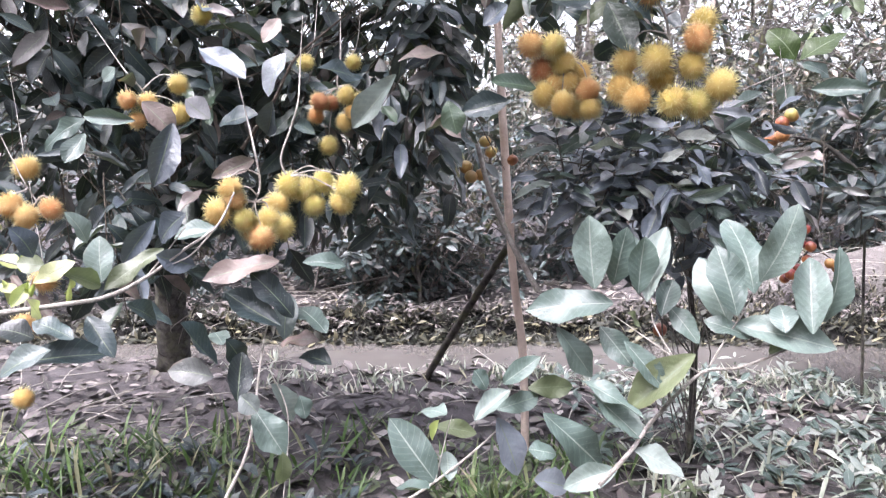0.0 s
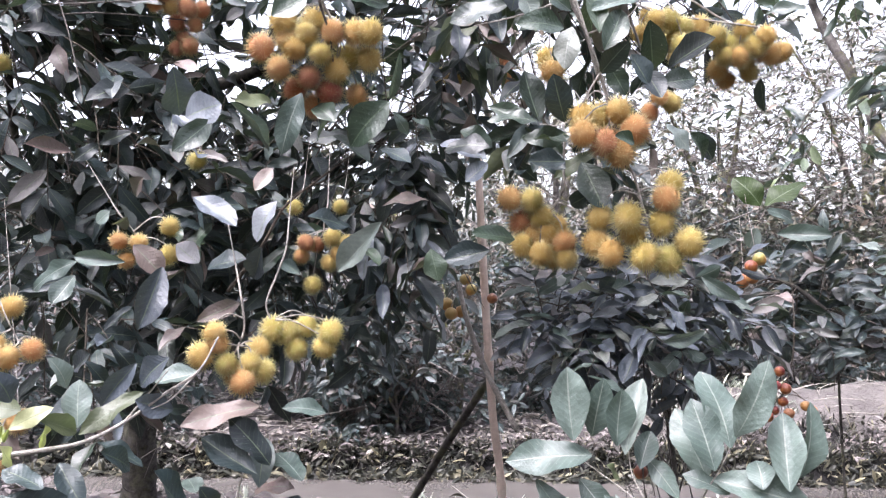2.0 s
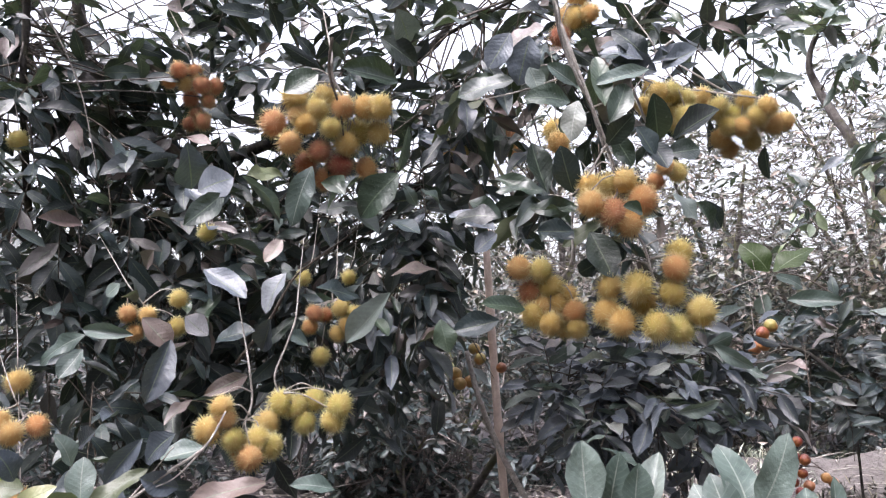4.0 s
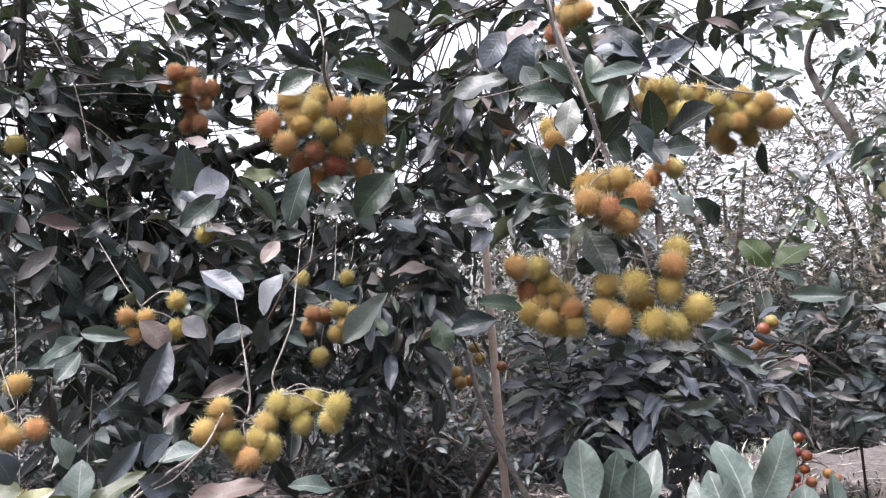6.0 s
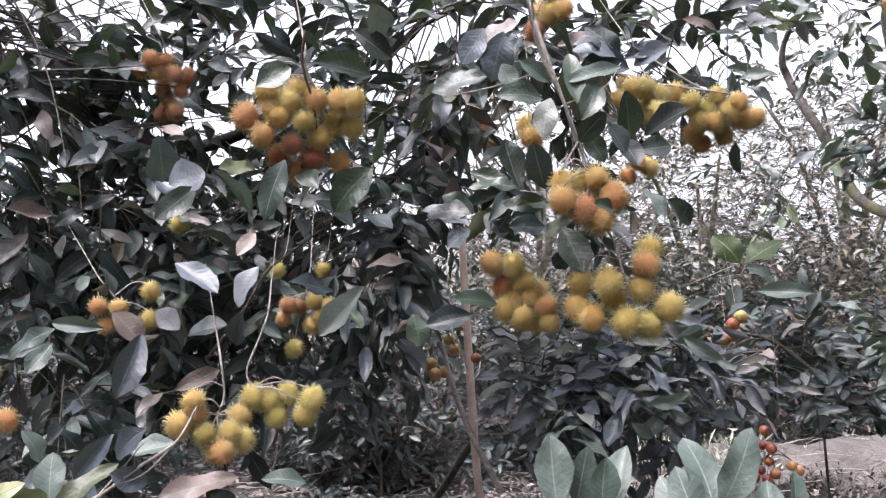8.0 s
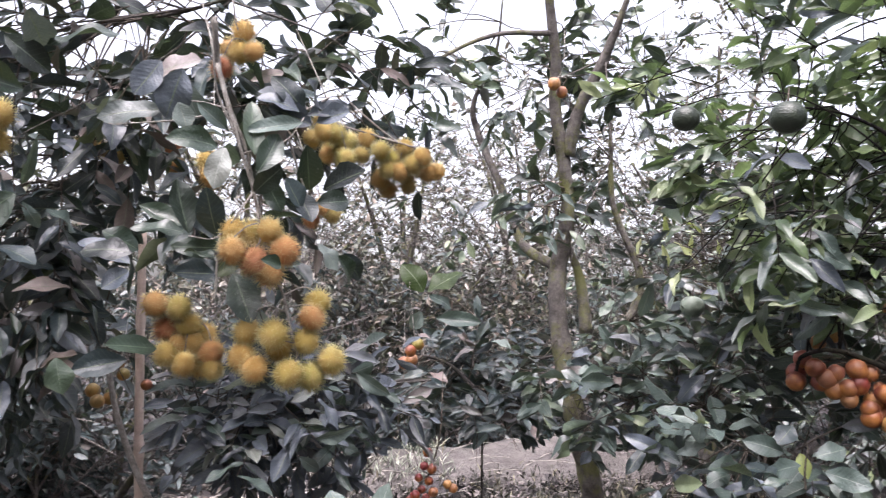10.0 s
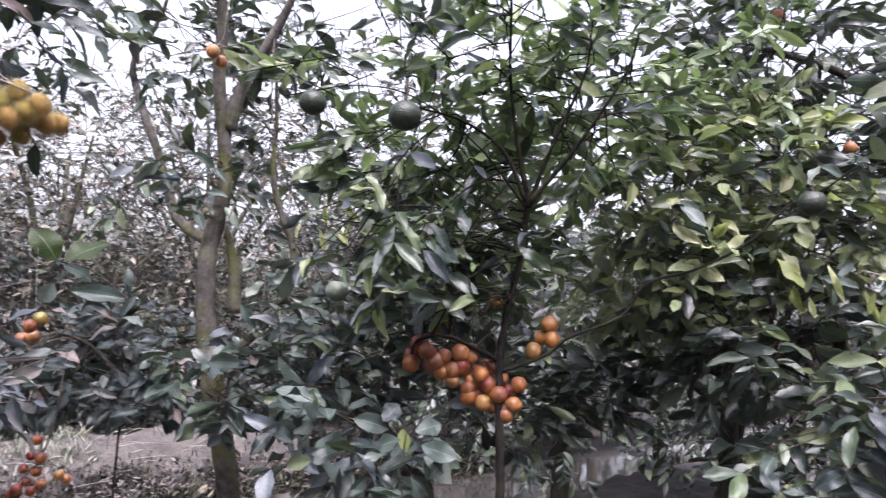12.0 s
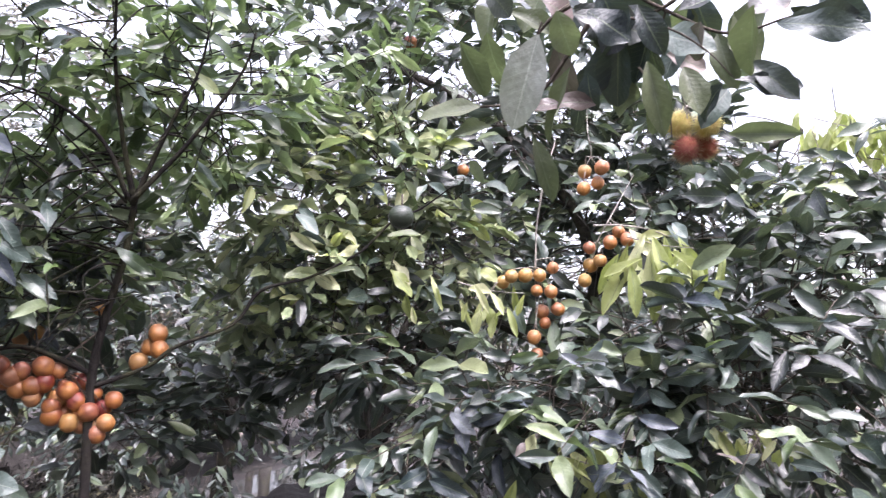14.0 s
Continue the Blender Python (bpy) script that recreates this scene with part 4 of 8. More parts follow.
fork_tree = tree(
    "fruit_tree", "grey forked tree trunk with yellow-green moss and sparse leaves",
    [(2.200, 2.450, -0.050, 0.056), (2.140, 2.440, 0.400, 0.049), (2.030, 2.420, 0.800, 0.045), (1.920, 2.420, 1.150, 0.043), (1.875, 2.460, 1.450, 0.040), (1.885, 2.500, 1.700, 0.036), (1.881, 2.435, 1.933, 0.030), (1.838, 2.412, 2.163, 0.028), (1.768, 2.387, 2.385, 0.024), (1.728, 2.334, 2.575, 0.022), (1.629, 2.256, 2.850, 0.016), (1.539, 2.107, 3.155, 0.006)],
    [
        [(1.847, 2.398, 2.185, 0.030), (1.850, 2.336, 2.360, 0.026), (1.882, 2.242, 2.524, 0.022), (1.898, 2.151, 2.678, 0.016), (1.897, 2.032, 2.872, 0.006)],
        [(2.006, 2.450, 1.442, 0.030), (1.980, 2.462, 1.655, 0.022), (1.934, 2.481, 1.798, 0.014), (1.858, 2.503, 1.988, 0.008)],
        [(2.049, 2.536, 1.246, 0.025), (2.183, 2.434, 1.449, 0.020), (2.233, 2.378, 1.692, 0.017), (2.119, 2.426, 2.003, 0.014), (2.063, 2.386, 2.307, 0.009), (1.978, 2.327, 2.617, 0.003)],
        [(1.970, 2.649, 1.737, 0.024), (1.894, 2.808, 1.847, 0.022), (1.829, 2.917, 2.125, 0.020), (1.750, 3.013, 2.385, 0.018), (1.699, 2.989, 2.541, 0.013), (1.747, 2.872, 2.764, 0.008), (1.711, 2.754, 3.040, 0.003)],
        [(1.700, 2.310, 2.660, 0.012), (1.460, 2.360, 2.620, 0.009), (1.250, 2.400, 2.500, 0.007), (1.080, 2.390, 2.330, 0.003)],
    ],
    [(1.10, 2.38, 2.40, 0.26, 0.20, 0.16, 13), (1.78, 2.36, 1.97, 0.20, 0.10, 0.12, 14), (1.81, 2.62, 2.53, 0.30, 0.20, 0.20, 28), (2.05, 2.37, 2.69, 0.30, 0.20, 0.15, 38), (2.40, 2.48, 2.37, 0.50, 0.30, 0.30, 16), (2.25, 2.58, 2.04, 0.50, 0.30, 0.25, 14), (1.87, 2.96, 2.82, 0.50, 0.30, 0.20, 8), (1.88, 2.29, 1.27, 0.30, 0.15, 0.12, 16), (2.04, 2.15, 1.20, 0.35, 0.20, 0.15, 34), (1.96, 3.37, 2.12, 0.50, 0.40, 0.30, 10), (2.46, 2.30, 1.66, 0.40, 0.30, 0.25, 36)],
    "right", 0.1, 23, bark="bark_grey", droop=0.4, bare=16, mix=("pale", "blue", "pale"), blend=0.5,
)
citrus_tree = tree(
    "citrus_tree", "small citrus tree with fresh green leaves and green fruit",
    [(1.912, 0.877, 0.227, 0.020), (2.078, 1.074, 0.754, 0.016), (2.121, 1.118, 0.982, 0.013), (2.142, 1.170, 1.335, 0.013), (2.150, 1.163, 1.514, 0.011), (2.159, 1.129, 1.716, 0.010), (2.145, 1.108, 1.879, 0.009)],
    [
        [(2.105, 1.079, 1.870, 0.010), (2.048, 1.094, 2.035, 0.007), (1.977, 1.090, 2.226, 0.005), (1.897, 1.050, 2.434, 0.004)],
        [(2.106, 1.082, 1.852, 0.009), (2.106, 0.999, 2.064, 0.006), (2.098, 0.912, 2.232, 0.004), (2.072, 0.871, 2.342, 0.003)],
        [(2.064, 1.054, 1.852, 0.009), (2.106, 0.915, 2.041, 0.006), (2.112, 0.777, 2.240, 0.004), (2.088, 0.730, 2.345, 0.003)],
        [(2.060, 1.058, 1.860, 0.008), (1.989, 1.100, 2.002, 0.006), (1.890, 1.186, 2.083, 0.004), (1.790, 1.280, 2.110, 0.003)],
    ] + [
        [(2.144, 1.167, 1.335, 0.007), (2.224, 1.057, 1.399, 0.006), (2.265, 0.995, 1.463, 0.006), (2.340, 0.860, 1.542, 0.005), (2.366, 0.794, 1.648, 0.005), (2.418, 0.667, 1.699, 0.004), (2.460, 0.525, 1.786, 0.004), (2.473, 0.423, 1.895, 0.004), (2.487, 0.346, 1.932, 0.003), (2.492, 0.246, 2.008, 0.002)],
        [(2.143, 1.171, 1.370, 0.008), (2.039, 1.303, 1.433, 0.007), (1.975, 1.373, 1.414, 0.006), (1.960, 1.386, 1.368, 0.005)], [(2.059, 1.062, 1.851, 0.004), (1.778, 1.039, 1.967, 0.0024), (1.489, 1.016, 2.015, 0.0017), (1.378, 1.104, 2.025, 0.0015), (1.303, 1.184, 1.999, 0.002), (1.262, 1.222, 1.982, 0.0015)],
    ],
    [(1.96, 1.43, 2.07, 0.28, 0.22, 0.20, 24), (2.06, 1.18, 2.33, 0.30, 0.22, 0.20, 30), (2.27, 0.95, 2.20, 0.25, 0.20, 0.22, 46), (2.55, 1.15, 2.38, 0.35, 0.25, 0.30, 46), (2.05, 1.38, 1.88, 0.30, 0.20, 0.14, 38), (1.68, 1.45, 2.26, 0.25, 0.20, 0.16, 9), (1.86, 1.06, 2.59, 0.45, 0.25, 0.15, 24), (2.22, 1.38, 1.72, 0.40, 0.20, 0.12, 34), (1.85, 1.27, 1.72, 0.28, 0.12, 0.12, 22), (1.70, 1.32, 1.80, 0.20, 0.12, 0.12, 9), (1.96, 1.16, 1.57, 0.22, 0.10, 0.08, 14), (2.80, 0.62, 2.43, 0.30, 0.22, 0.25, 36)],
    # Bright sheen is put in as pale, blue and yellow-green leaf colours.
    "citrus", 0.104, 24, leaflets=(6, 9), droop=0.15, bark="bark_dark", twig="bark_dark", slim=0.31, mix=("fresh", "fresh", "blue", "pale", "pale", "right"), blend=0.62, own=520,
)
tree(
    "rambutan_tree", "low fruit tree with glossy dark leaves over the water",
    [(2.415, 1.555, 0.263, 0.030), (2.493, 1.703, 0.714, 0.026), (2.484, 1.802, 1.000, 0.020)],
    [[(2.430, 1.664, 0.836, 0.020), (2.277, 1.891, 1.126, 0.014), (2.117, 2.045, 1.235, 0.010)], [(2.430, 1.664, 0.836, 0.020), (2.140, 1.588, 1.056, 0.013), (2.073, 1.668, 1.123, 0.009)]],
    [(2.26, 1.93, 1.42, 0.45, 0.30, 0.15, 46), (1.96, 1.91, 1.23, 0.30, 0.22, 0.15, 34), (1.88, 1.43, 1.13, 0.25, 0.16, 0.12, 18), (1.87, 1.54, 0.95, 0.25, 0.18, 0.12, 6), (2.66, 1.80, 1.56, 0.40, 0.25, 0.12, 30), (2.29, 1.60, 1.19, 0.20, 0.15, 0.10, 7), (2.78, 1.61, 1.16, 0.25, 0.20, 0.10, 26), (3.13, 1.48, 1.20, 0.30, 0.20, 0.10, 26), (3.31, 1.43, 1.28, 0.25, 0.20, 0.12, 20), (3.24, 1.89, 1.34, 0.30, 0.20, 0.15, 24), (2.18, 1.70, 1.72, 0.28, 0.20, 0.17, 40), (2.58, 1.58, 1.80, 0.25, 0.20, 0.15, 26)],
    # Sky sheen is put in as pale and blue leaf colours.
    "right", 0.115, 25, droop=0.45, mix=("pale", "pale", "blue", "dark"), blend=0.68, own=520,
)
right_tree = tree(
    "rambutan_tree", "dense fruit tree with shining green leaves down to the water",
    [(3.646, -0.026, 0.440, 0.050), (3.774, -0.010, 0.987, 0.045), (3.815, -0.033, 1.511, 0.040), (3.793, -0.094, 1.928, 0.034)],
    [[(3.815, -0.033, 1.511, 0.030), (3.439, 0.367, 1.670, 0.020), (3.326, 0.719, 1.740, 0.014)], [(3.815, -0.033, 1.511, 0.030), (3.523, -0.549, 1.634, 0.022), (3.458, -0.947, 1.828, 0.016)], [(3.592, -0.024, 1.130, 0.030), (3.151, 0.275, 1.311, 0.020), (3.061, 0.595, 1.436, 0.012)], [(3.592, -0.024, 1.130, 0.030), (3.028, -0.343, 1.372, 0.020), (3.010, -0.694, 1.440, 0.012)], [(3.694, -0.102, 1.915, 0.030), (3.620, 0.055, 2.234, 0.024), (3.445, 0.429, 2.582, 0.018), (3.265, 0.783, 2.738, 0.014)], [(3.892, -0.086, 1.941, 0.030), (3.823, -0.555, 2.338, 0.022), (3.716, -0.934, 2.562, 0.015)]],
    [
        (2.96, 0.57, 1.54, 0.35, 0.25, 0.16, 56), (3.19, 0.38, 2.01, 0.35, 0.25, 0.20, 46), (2.78, 0.13, 1.38, 0.30, 0.20, 0.14, 46),
        (2.72, -0.18, 1.37, 0.30, 0.20, 0.15, 46), (2.93, -0.43, 1.57, 0.35, 0.25, 0.18, 56), (2.99, -0.77, 1.70, 0.40, 0.25, 0.22, 56), (3.26, -0.72, 2.05, 0.40, 0.30, 0.20, 46), (3.47, -0.32, 2.13, 0.35, 0.25, 0.15, 30),
    ] + [
        (2.81, -0.67, 1.38, 0.35, 0.22, 0.16, 44), (2.80, 0.38, 1.17, 0.30, 0.20, 0.14, 34), (2.95, -1.00, 1.37, 0.30, 0.30, 0.20, 30), (3.53, 0.18, 2.50, 0.40, 0.30, 0.20, 62), (3.77, -0.43, 2.54, 0.50, 0.30, 0.15, 62), (3.37, 0.67, 2.86, 0.40, 0.30, 0.25, 62), (3.19, 1.14, 2.80, 0.40, 0.30, 0.30, 62), (3.91, 0.12, 2.95, 0.50, 0.30, 0.20, 36), (3.05, 0.58, 3.08, 0.50, 0.30, 0.20, 30), (3.16, 0.88, 1.44, 0.30, 0.25, 0.20, 30),
    ] + [
        (3.64, -1.09, 2.36, 0.40, 0.30, 0.12, 30), (3.97, 0.11, 2.46, 0.35, 0.25, 0.20, 34), (3.82, -0.12, 2.67, 0.40, 0.25, 0.18, 36), (3.63, 0.38, 2.37, 0.30, 0.25, 0.20, 30), (3.01, 1.60, 2.13, 0.30, 0.25, 0.25, 26), (3.76, 0.16, 1.92, 0.30, 0.22, 0.20, 34), (3.62, -0.10, 1.61, 0.30, 0.20, 0.15, 26), (3.74, -0.19, 2.26, 0.35, 0.25, 0.15, 34), (3.72, -0.67, 2.29, 0.35, 0.25, 0.12, 34), (3.60, -1.04, 2.12, 0.30, 0.25, 0.15, 30), (3.33, -1.09, 1.82, 0.30, 0.25, 0.15, 26),
    ],
    "right", 0.115, 26, droop=0.5, bare=60, mix=("dark", "citrus", "fresh", "pale", "pale", "blue"), blend=0.6,
)
# Sunlit patches behind the citrus are put into this tree's leaf colour.
tree(
    "fruit_tree", "young tree with leaves coloured as if sunlit behind the citrus",
    [(3.569, 0.866, 0.551, 0.030), (3.658, 0.946, 1.150, 0.026), (3.649, 1.004, 1.650, 0.022), (3.612, 0.995, 2.030, 0.018)],
    [[(3.465, 0.926, 1.641, 0.018), (3.349, 1.123, 1.903, 0.012), (3.233, 1.257, 2.137, 0.008)], [(3.455, 0.922, 1.795, 0.018), (3.491, 0.702, 2.121, 0.012), (3.474, 0.555, 2.381, 0.008)], [(3.521, 0.956, 2.015, 0.016), (3.429, 0.980, 2.372, 0.010), (3.277, 1.008, 2.753, 0.006)]],
    [(2.77, 0.73, 1.76, 0.25, 0.20, 0.16, 54), (2.87, 0.59, 2.16, 0.30, 0.22, 0.20, 54), (2.67, 0.84, 2.01, 0.25, 0.20, 0.18, 46), (2.98, 0.43, 1.91, 0.22, 0.20, 0.15, 40), (2.83, 1.04, 1.78, 0.25, 0.20, 0.15, 30), (3.20, 1.23, 1.61, 0.30, 0.20, 0.12, 30)],
    "fresh", 0.1, 28, droop=0.3, bare=60, mix=("pale", "citrus", "right", "lime"), blend=0.5, own=460,
)

# ---- bunches of fruit ----
fruit_bunch(
    "large hanging bunch of yellow and orange spiny fruit",
    [(-0.22, 1.56, 1.96), (-0.22, 1.57, 1.92), (-0.2, 1.59, 1.88), (-0.18, 1.6, 1.85)], 0.0254,
    [(-0.308, 1.59, 1.871, 0.2), (-0.238, 1.6, 1.878, 0.2), (-0.354, 1.584, 1.808, 0.55), (-0.28, 1.586, 1.807, 0.35), (-0.315, 1.579, 1.761, 0.45), (-0.197, 1.591, 1.848, 0.5), (-0.146, 1.597, 1.85, 0.35), (-0.109, 1.581, 1.845, 0.2), (-0.222, 1.584, 1.797, 0.12), (-0.167, 1.642, 1.805, 0.08), (-0.117, 1.628, 1.799, 0.22), (-0.25, 1.604, 1.749, 0.8), (-0.207, 1.628, 1.72, 0.9), (-0.147, 1.663, 1.722, 0.5), (-0.288, 1.64, 1.727, 0.8), (-0.243, 1.652, 1.693, 0.6), (-0.19, 1.615, 1.768, 0.3), (-0.256, 1.591, 1.842, 0.15), (-0.298, 1.597, 1.833, 0.35)],
)
fruit_bunch(
    "small bunch of orange fruit among dark leaves",
    [(-0.71, 2.04, 2.18), (-0.7, 2.06, 2.15), (-0.7, 2.07, 2.11)], 0.0227,
    [(-0.731, 2.042, 2.101, 0.65), (-0.698, 2.076, 2.11, 0.6), (-0.722, 2.068, 2.069, 0.3), (-0.77, 2.079, 2.08, 0.55), (-0.674, 2.074, 2.067, 0.65), (-0.645, 2.112, 2.077, 0.65), (-0.716, 2.112, 2.038, 0.7), (-0.66, 2.1, 2.027, 0.6), (-0.7, 2.132, 1.994, 0.75), (-0.723, 2.132, 1.966, 0.8), (-0.674, 2.104, 1.965, 0.7)],
)
fruit_bunch(
    "tight bunch of orange spiny fruit on a pale stalk",
    [(0.26, 1.36, 1.99), (0.28, 1.39, 1.91), (0.32, 1.41, 1.84), (0.35, 1.42, 1.78), (0.38, 1.44, 1.7), (0.39, 1.44, 1.66)], 0.0266,
    [(0.345, 1.471, 1.64, 0.3), (0.339, 1.439, 1.597, 0.4), (0.412, 1.441, 1.645, 0.3), (0.445, 1.435, 1.605, 0.55), (0.386, 1.442, 1.579, 0.75), (0.418, 1.444, 1.559, 0.5), (0.383, 1.467, 1.641, 0.2)],
)
fruit_bunch(
    "bunch of golden spiny fruit hanging beside the pole",
    [(0.34, 1.63, 1.63), (0.34, 1.64, 1.57), (0.34, 1.65, 1.5), (0.31, 1.66, 1.45)], 0.0259,
    [(0.217, 1.658, 1.481, 0.45), (0.265, 1.642, 1.476, 0.12), (0.248, 1.679, 1.426, 0.7), (0.289, 1.658, 1.437, 0.22), (0.328, 1.671, 1.418, 0.3), (0.248, 1.656, 1.371, 0.2), (0.341, 1.644, 1.377, 0.55), (0.323, 1.674, 1.345, 0.3), (0.302, 1.661, 1.398, 0.35), (0.272, 1.666, 1.391, 0.4), (0.346, 1.639, 1.341, 0.2), (0.284, 1.638, 1.351, 0.3)],
)
fruit_bunch(
    "drooping bunch of yellow spiny fruit on a pale stalk",
    [(0.43, 1.49, 1.56), (0.46, 1.49, 1.52), (0.48, 1.49, 1.45), (0.5, 1.49, 1.39), (0.5, 1.49, 1.37)], 0.0264,
    [(0.4, 1.54, 1.429, 0.25), (0.444, 1.479, 1.427, 0.18), (0.392, 1.539, 1.374, 0.35), (0.415, 1.506, 1.352, 0.35), (0.469, 1.523, 1.397, 0.25), (0.523, 1.469, 1.466, 0.55), (0.54, 1.491, 1.5, 0.12), (0.518, 1.484, 1.415, 0.2), (0.481, 1.479, 1.344, 0.12), (0.534, 1.491, 1.338, 0.06), (0.574, 1.472, 1.374, 0.16)],
)
fruit_bunch(
    "pair of spiny fruit under a leaf",
    [(0.56, 1.8, 1.92), (0.6, 1.81, 1.83), (0.63, 1.81, 1.78)], 0.0239,
    [(0.611, 1.841, 1.73, 0.55), (0.657, 1.809, 1.749, 0.12), (0.626, 1.804, 1.763, 0.4)],
)
fruit_bunch(
    "bunch of yellow fruit at the end of a long branch",
    [(0.82, 2.08, 2.12), (0.91, 2.07, 2.06), (0.98, 2.05, 2.02)], 0.0262,
    [(0.939, 2.091, 1.979, 0.06), (0.897, 2.089, 1.917, 0.35), (0.938, 2.12, 1.891, 0.4), (0.985, 2.083, 1.932, 0.25), (0.972, 2.055, 1.985, 0.3), (1.018, 2.059, 2.001, 0.3), (1.035, 2.023, 1.946, 0.36), (1.063, 2.021, 1.952, 0.36), (0.963, 2.096, 1.963, 0.1), (0.909, 2.081, 1.994, 0.06), (1.028, 2.06, 1.961, 0.55), (0.993, 2.085, 1.906, 0.2)],
)
fruit_bunch(
    "long row of yellow-green fruit behind the leaves",
    [(0.61, 2.07, 2.12), (0.71, 2.05, 2.07), (0.85, 2.02, 2.04), (0.97, 1.98, 2.01)], 0.0262,
    [(0.687, 2.088, 2.074, 0.2), (0.734, 2.088, 2.037, 0.15), (0.773, 2.063, 2.023, 0.2), (0.827, 2.048, 2.033, 0.25), (0.859, 2.003, 1.993, 0.06), (0.913, 2.025, 1.974, 0.06), (0.944, 2.013, 2.013, 0.2), (0.927, 2.008, 1.932, 0.4), (0.969, 1.996, 1.959, 0.2), (0.992, 1.975, 1.984, 0.3), (0.777, 2.092, 1.962, 0.12), (0.712, 2.063, 1.983, 0.15), (0.809, 2.041, 1.975, 0.1), (0.654, 2.052, 2.008, 0.2), (0.894, 2.021, 1.938, 0.12)],
)
fruit_bunch(
    "unripe yellow-green fruit behind dark leaves",
    [(0.6, 1.82, 2.12), (0.65, 1.84, 2.04), (0.67, 1.84, 2.01)], 0.0251,
    [(0.669, 1.857, 1.984, 0.06), (0.71, 1.866, 1.966, 0.06), (0.695, 1.88, 1.939, 0.12), (0.633, 1.852, 1.982, 0.2), (0.664, 1.898, 1.929, 0.3), (0.699, 1.844, 1.912, 0.1)],
)
fruit_bunch(
    "yellow spiny fruit hanging among leaves",
    [(0.31, 1.64, 1.91), (0.31, 1.66, 1.86), (0.31, 1.67, 1.84)], 0.0246,
    [(0.311, 1.689, 1.826, 0.25), (0.317, 1.663, 1.786, 0.35)],
)
fruit_bunch(
    "bunch of orange fruit high in the crown",
    [(0.32, 1.54, 2.16), (0.33, 1.55, 2.12), (0.35, 1.56, 2.09)], 0.0230,
    [(0.347, 1.572, 2.063, 0.3), (0.373, 1.548, 2.063, 0.4), (0.328, 1.594, 2.076, 0.45), (0.351, 1.57, 2.113, 0.35), (0.311, 1.583, 2.022, 0.8)],
)
fruit_bunch(
    "small orange fruit in the shade of the crown",
    [(0.22, 2.14, 2.05), (0.24, 2.16, 1.98), (0.25, 2.17, 1.96)], 0.0249,
    [(0.238, 2.18, 1.925, 0.7), (0.281, 2.169, 1.891, 0.55), (0.264, 2.17, 1.941, 0.75)],
)
fruit_bunch(
    "yellow fruit half hidden in foliage",
    [(0.08, 2.26, 2.05), (0.08, 2.28, 1.99), (0.08, 2.28, 1.96)], 0.0246,
    [(0.119, 2.294, 1.924, 0.25), (0.034, 2.268, 1.944, 0.45), (0.073, 2.308, 1.941, 0.3)],
)
fruit_bunch(
    "few orange fruit among dry leaves",
    [(-0.74, 1.77, 1.45), (-0.71, 1.78, 1.41), (-0.7, 1.79, 1.39)], 0.0200,
    [(-0.735, 1.764, 1.378, 0.5), (-0.721, 1.778, 1.331, 0.5), (-0.622, 1.795, 1.416, 0.12), (-0.623, 1.794, 1.346, 0.08), (-0.692, 1.777, 1.374, 0.35)],
)
fruit_bunch(
    "mixed orange and green fruit hanging in shade",
    [(-0.26, 2.05, 1.5), (-0.27, 2.05, 1.45), (-0.27, 2.05, 1.42)], 0.0215,
    [(-0.319, 2.036, 1.385, 0.7), (-0.291, 2.067, 1.382, 0.75), (-0.334, 2.059, 1.348, 0.5), (-0.246, 2.052, 1.401, 0.12), (-0.229, 2.054, 1.355, 0.3), (-0.257, 2.06, 1.328, 0.25), (-0.302, 2.062, 1.264, 0.06), (-0.205, 2.05, 1.384, 0.12)],
)
fruit_bunch(
    "single green spiny fruit",
    [(-0.31, 1.93, 1.54), (-0.32, 1.93, 1.51)], 0.0205,
    [(-0.337, 1.947, 1.48, 0.03)],
)
fruit_bunch(
    "single green spiny fruit",
    [(-0.21, 2.05, 1.55), (-0.22, 2.05, 1.52)], 0.0203,
    [(-0.224, 2.046, 1.49, 0.08)],
)
fruit_bunch(
    "low bunch of yellow spiny fruit on thin stalks",
    [(-0.29, 1.56, 1.36), (-0.31, 1.56, 1.3), (-0.33, 1.55, 1.24), (-0.32, 1.55, 1.2)], 0.0240,
    [(-0.316, 1.555, 1.181, 0.08), (-0.285, 1.567, 1.171, 0.06), (-0.342, 1.54, 1.142, 0.2), (-0.266, 1.564, 1.139, 0.06), (-0.246, 1.573, 1.186, 0.06), (-0.19, 1.544, 1.176, 0.08), (-0.204, 1.541, 1.143, 0.12)],
)
fruit_bunch(
    "low bunch of yellow and orange spiny fruit",
    [(-0.38, 1.52, 1.27), (-0.37, 1.52, 1.19), (-0.38, 1.51, 1.15)], 0.0228,
    [(-0.417, 1.486, 1.158, 0.5), (-0.448, 1.477, 1.134, 0.25), (-0.399, 1.488, 1.115, 0.04), (-0.422, 1.482, 1.181, 0.25), (-0.365, 1.491, 1.077, 0.5), (-0.329, 1.521, 1.095, 0.06), (-0.39, 1.52, 1.09, 0.4), (-0.352, 1.506, 1.114, 0.1)],
)
fruit_bunch(
    "orange fruit at the end of a drooping twig",
    [(-0.85, 1.49, 1.21), (-0.84, 1.5, 1.18), (-0.83, 1.5, 1.16)], 0.0219,
    [(-0.843, 1.481, 1.129, 0.35), (-0.804, 1.506, 1.142, 0.55), (-0.874, 1.483, 1.152, 0.4)],
)
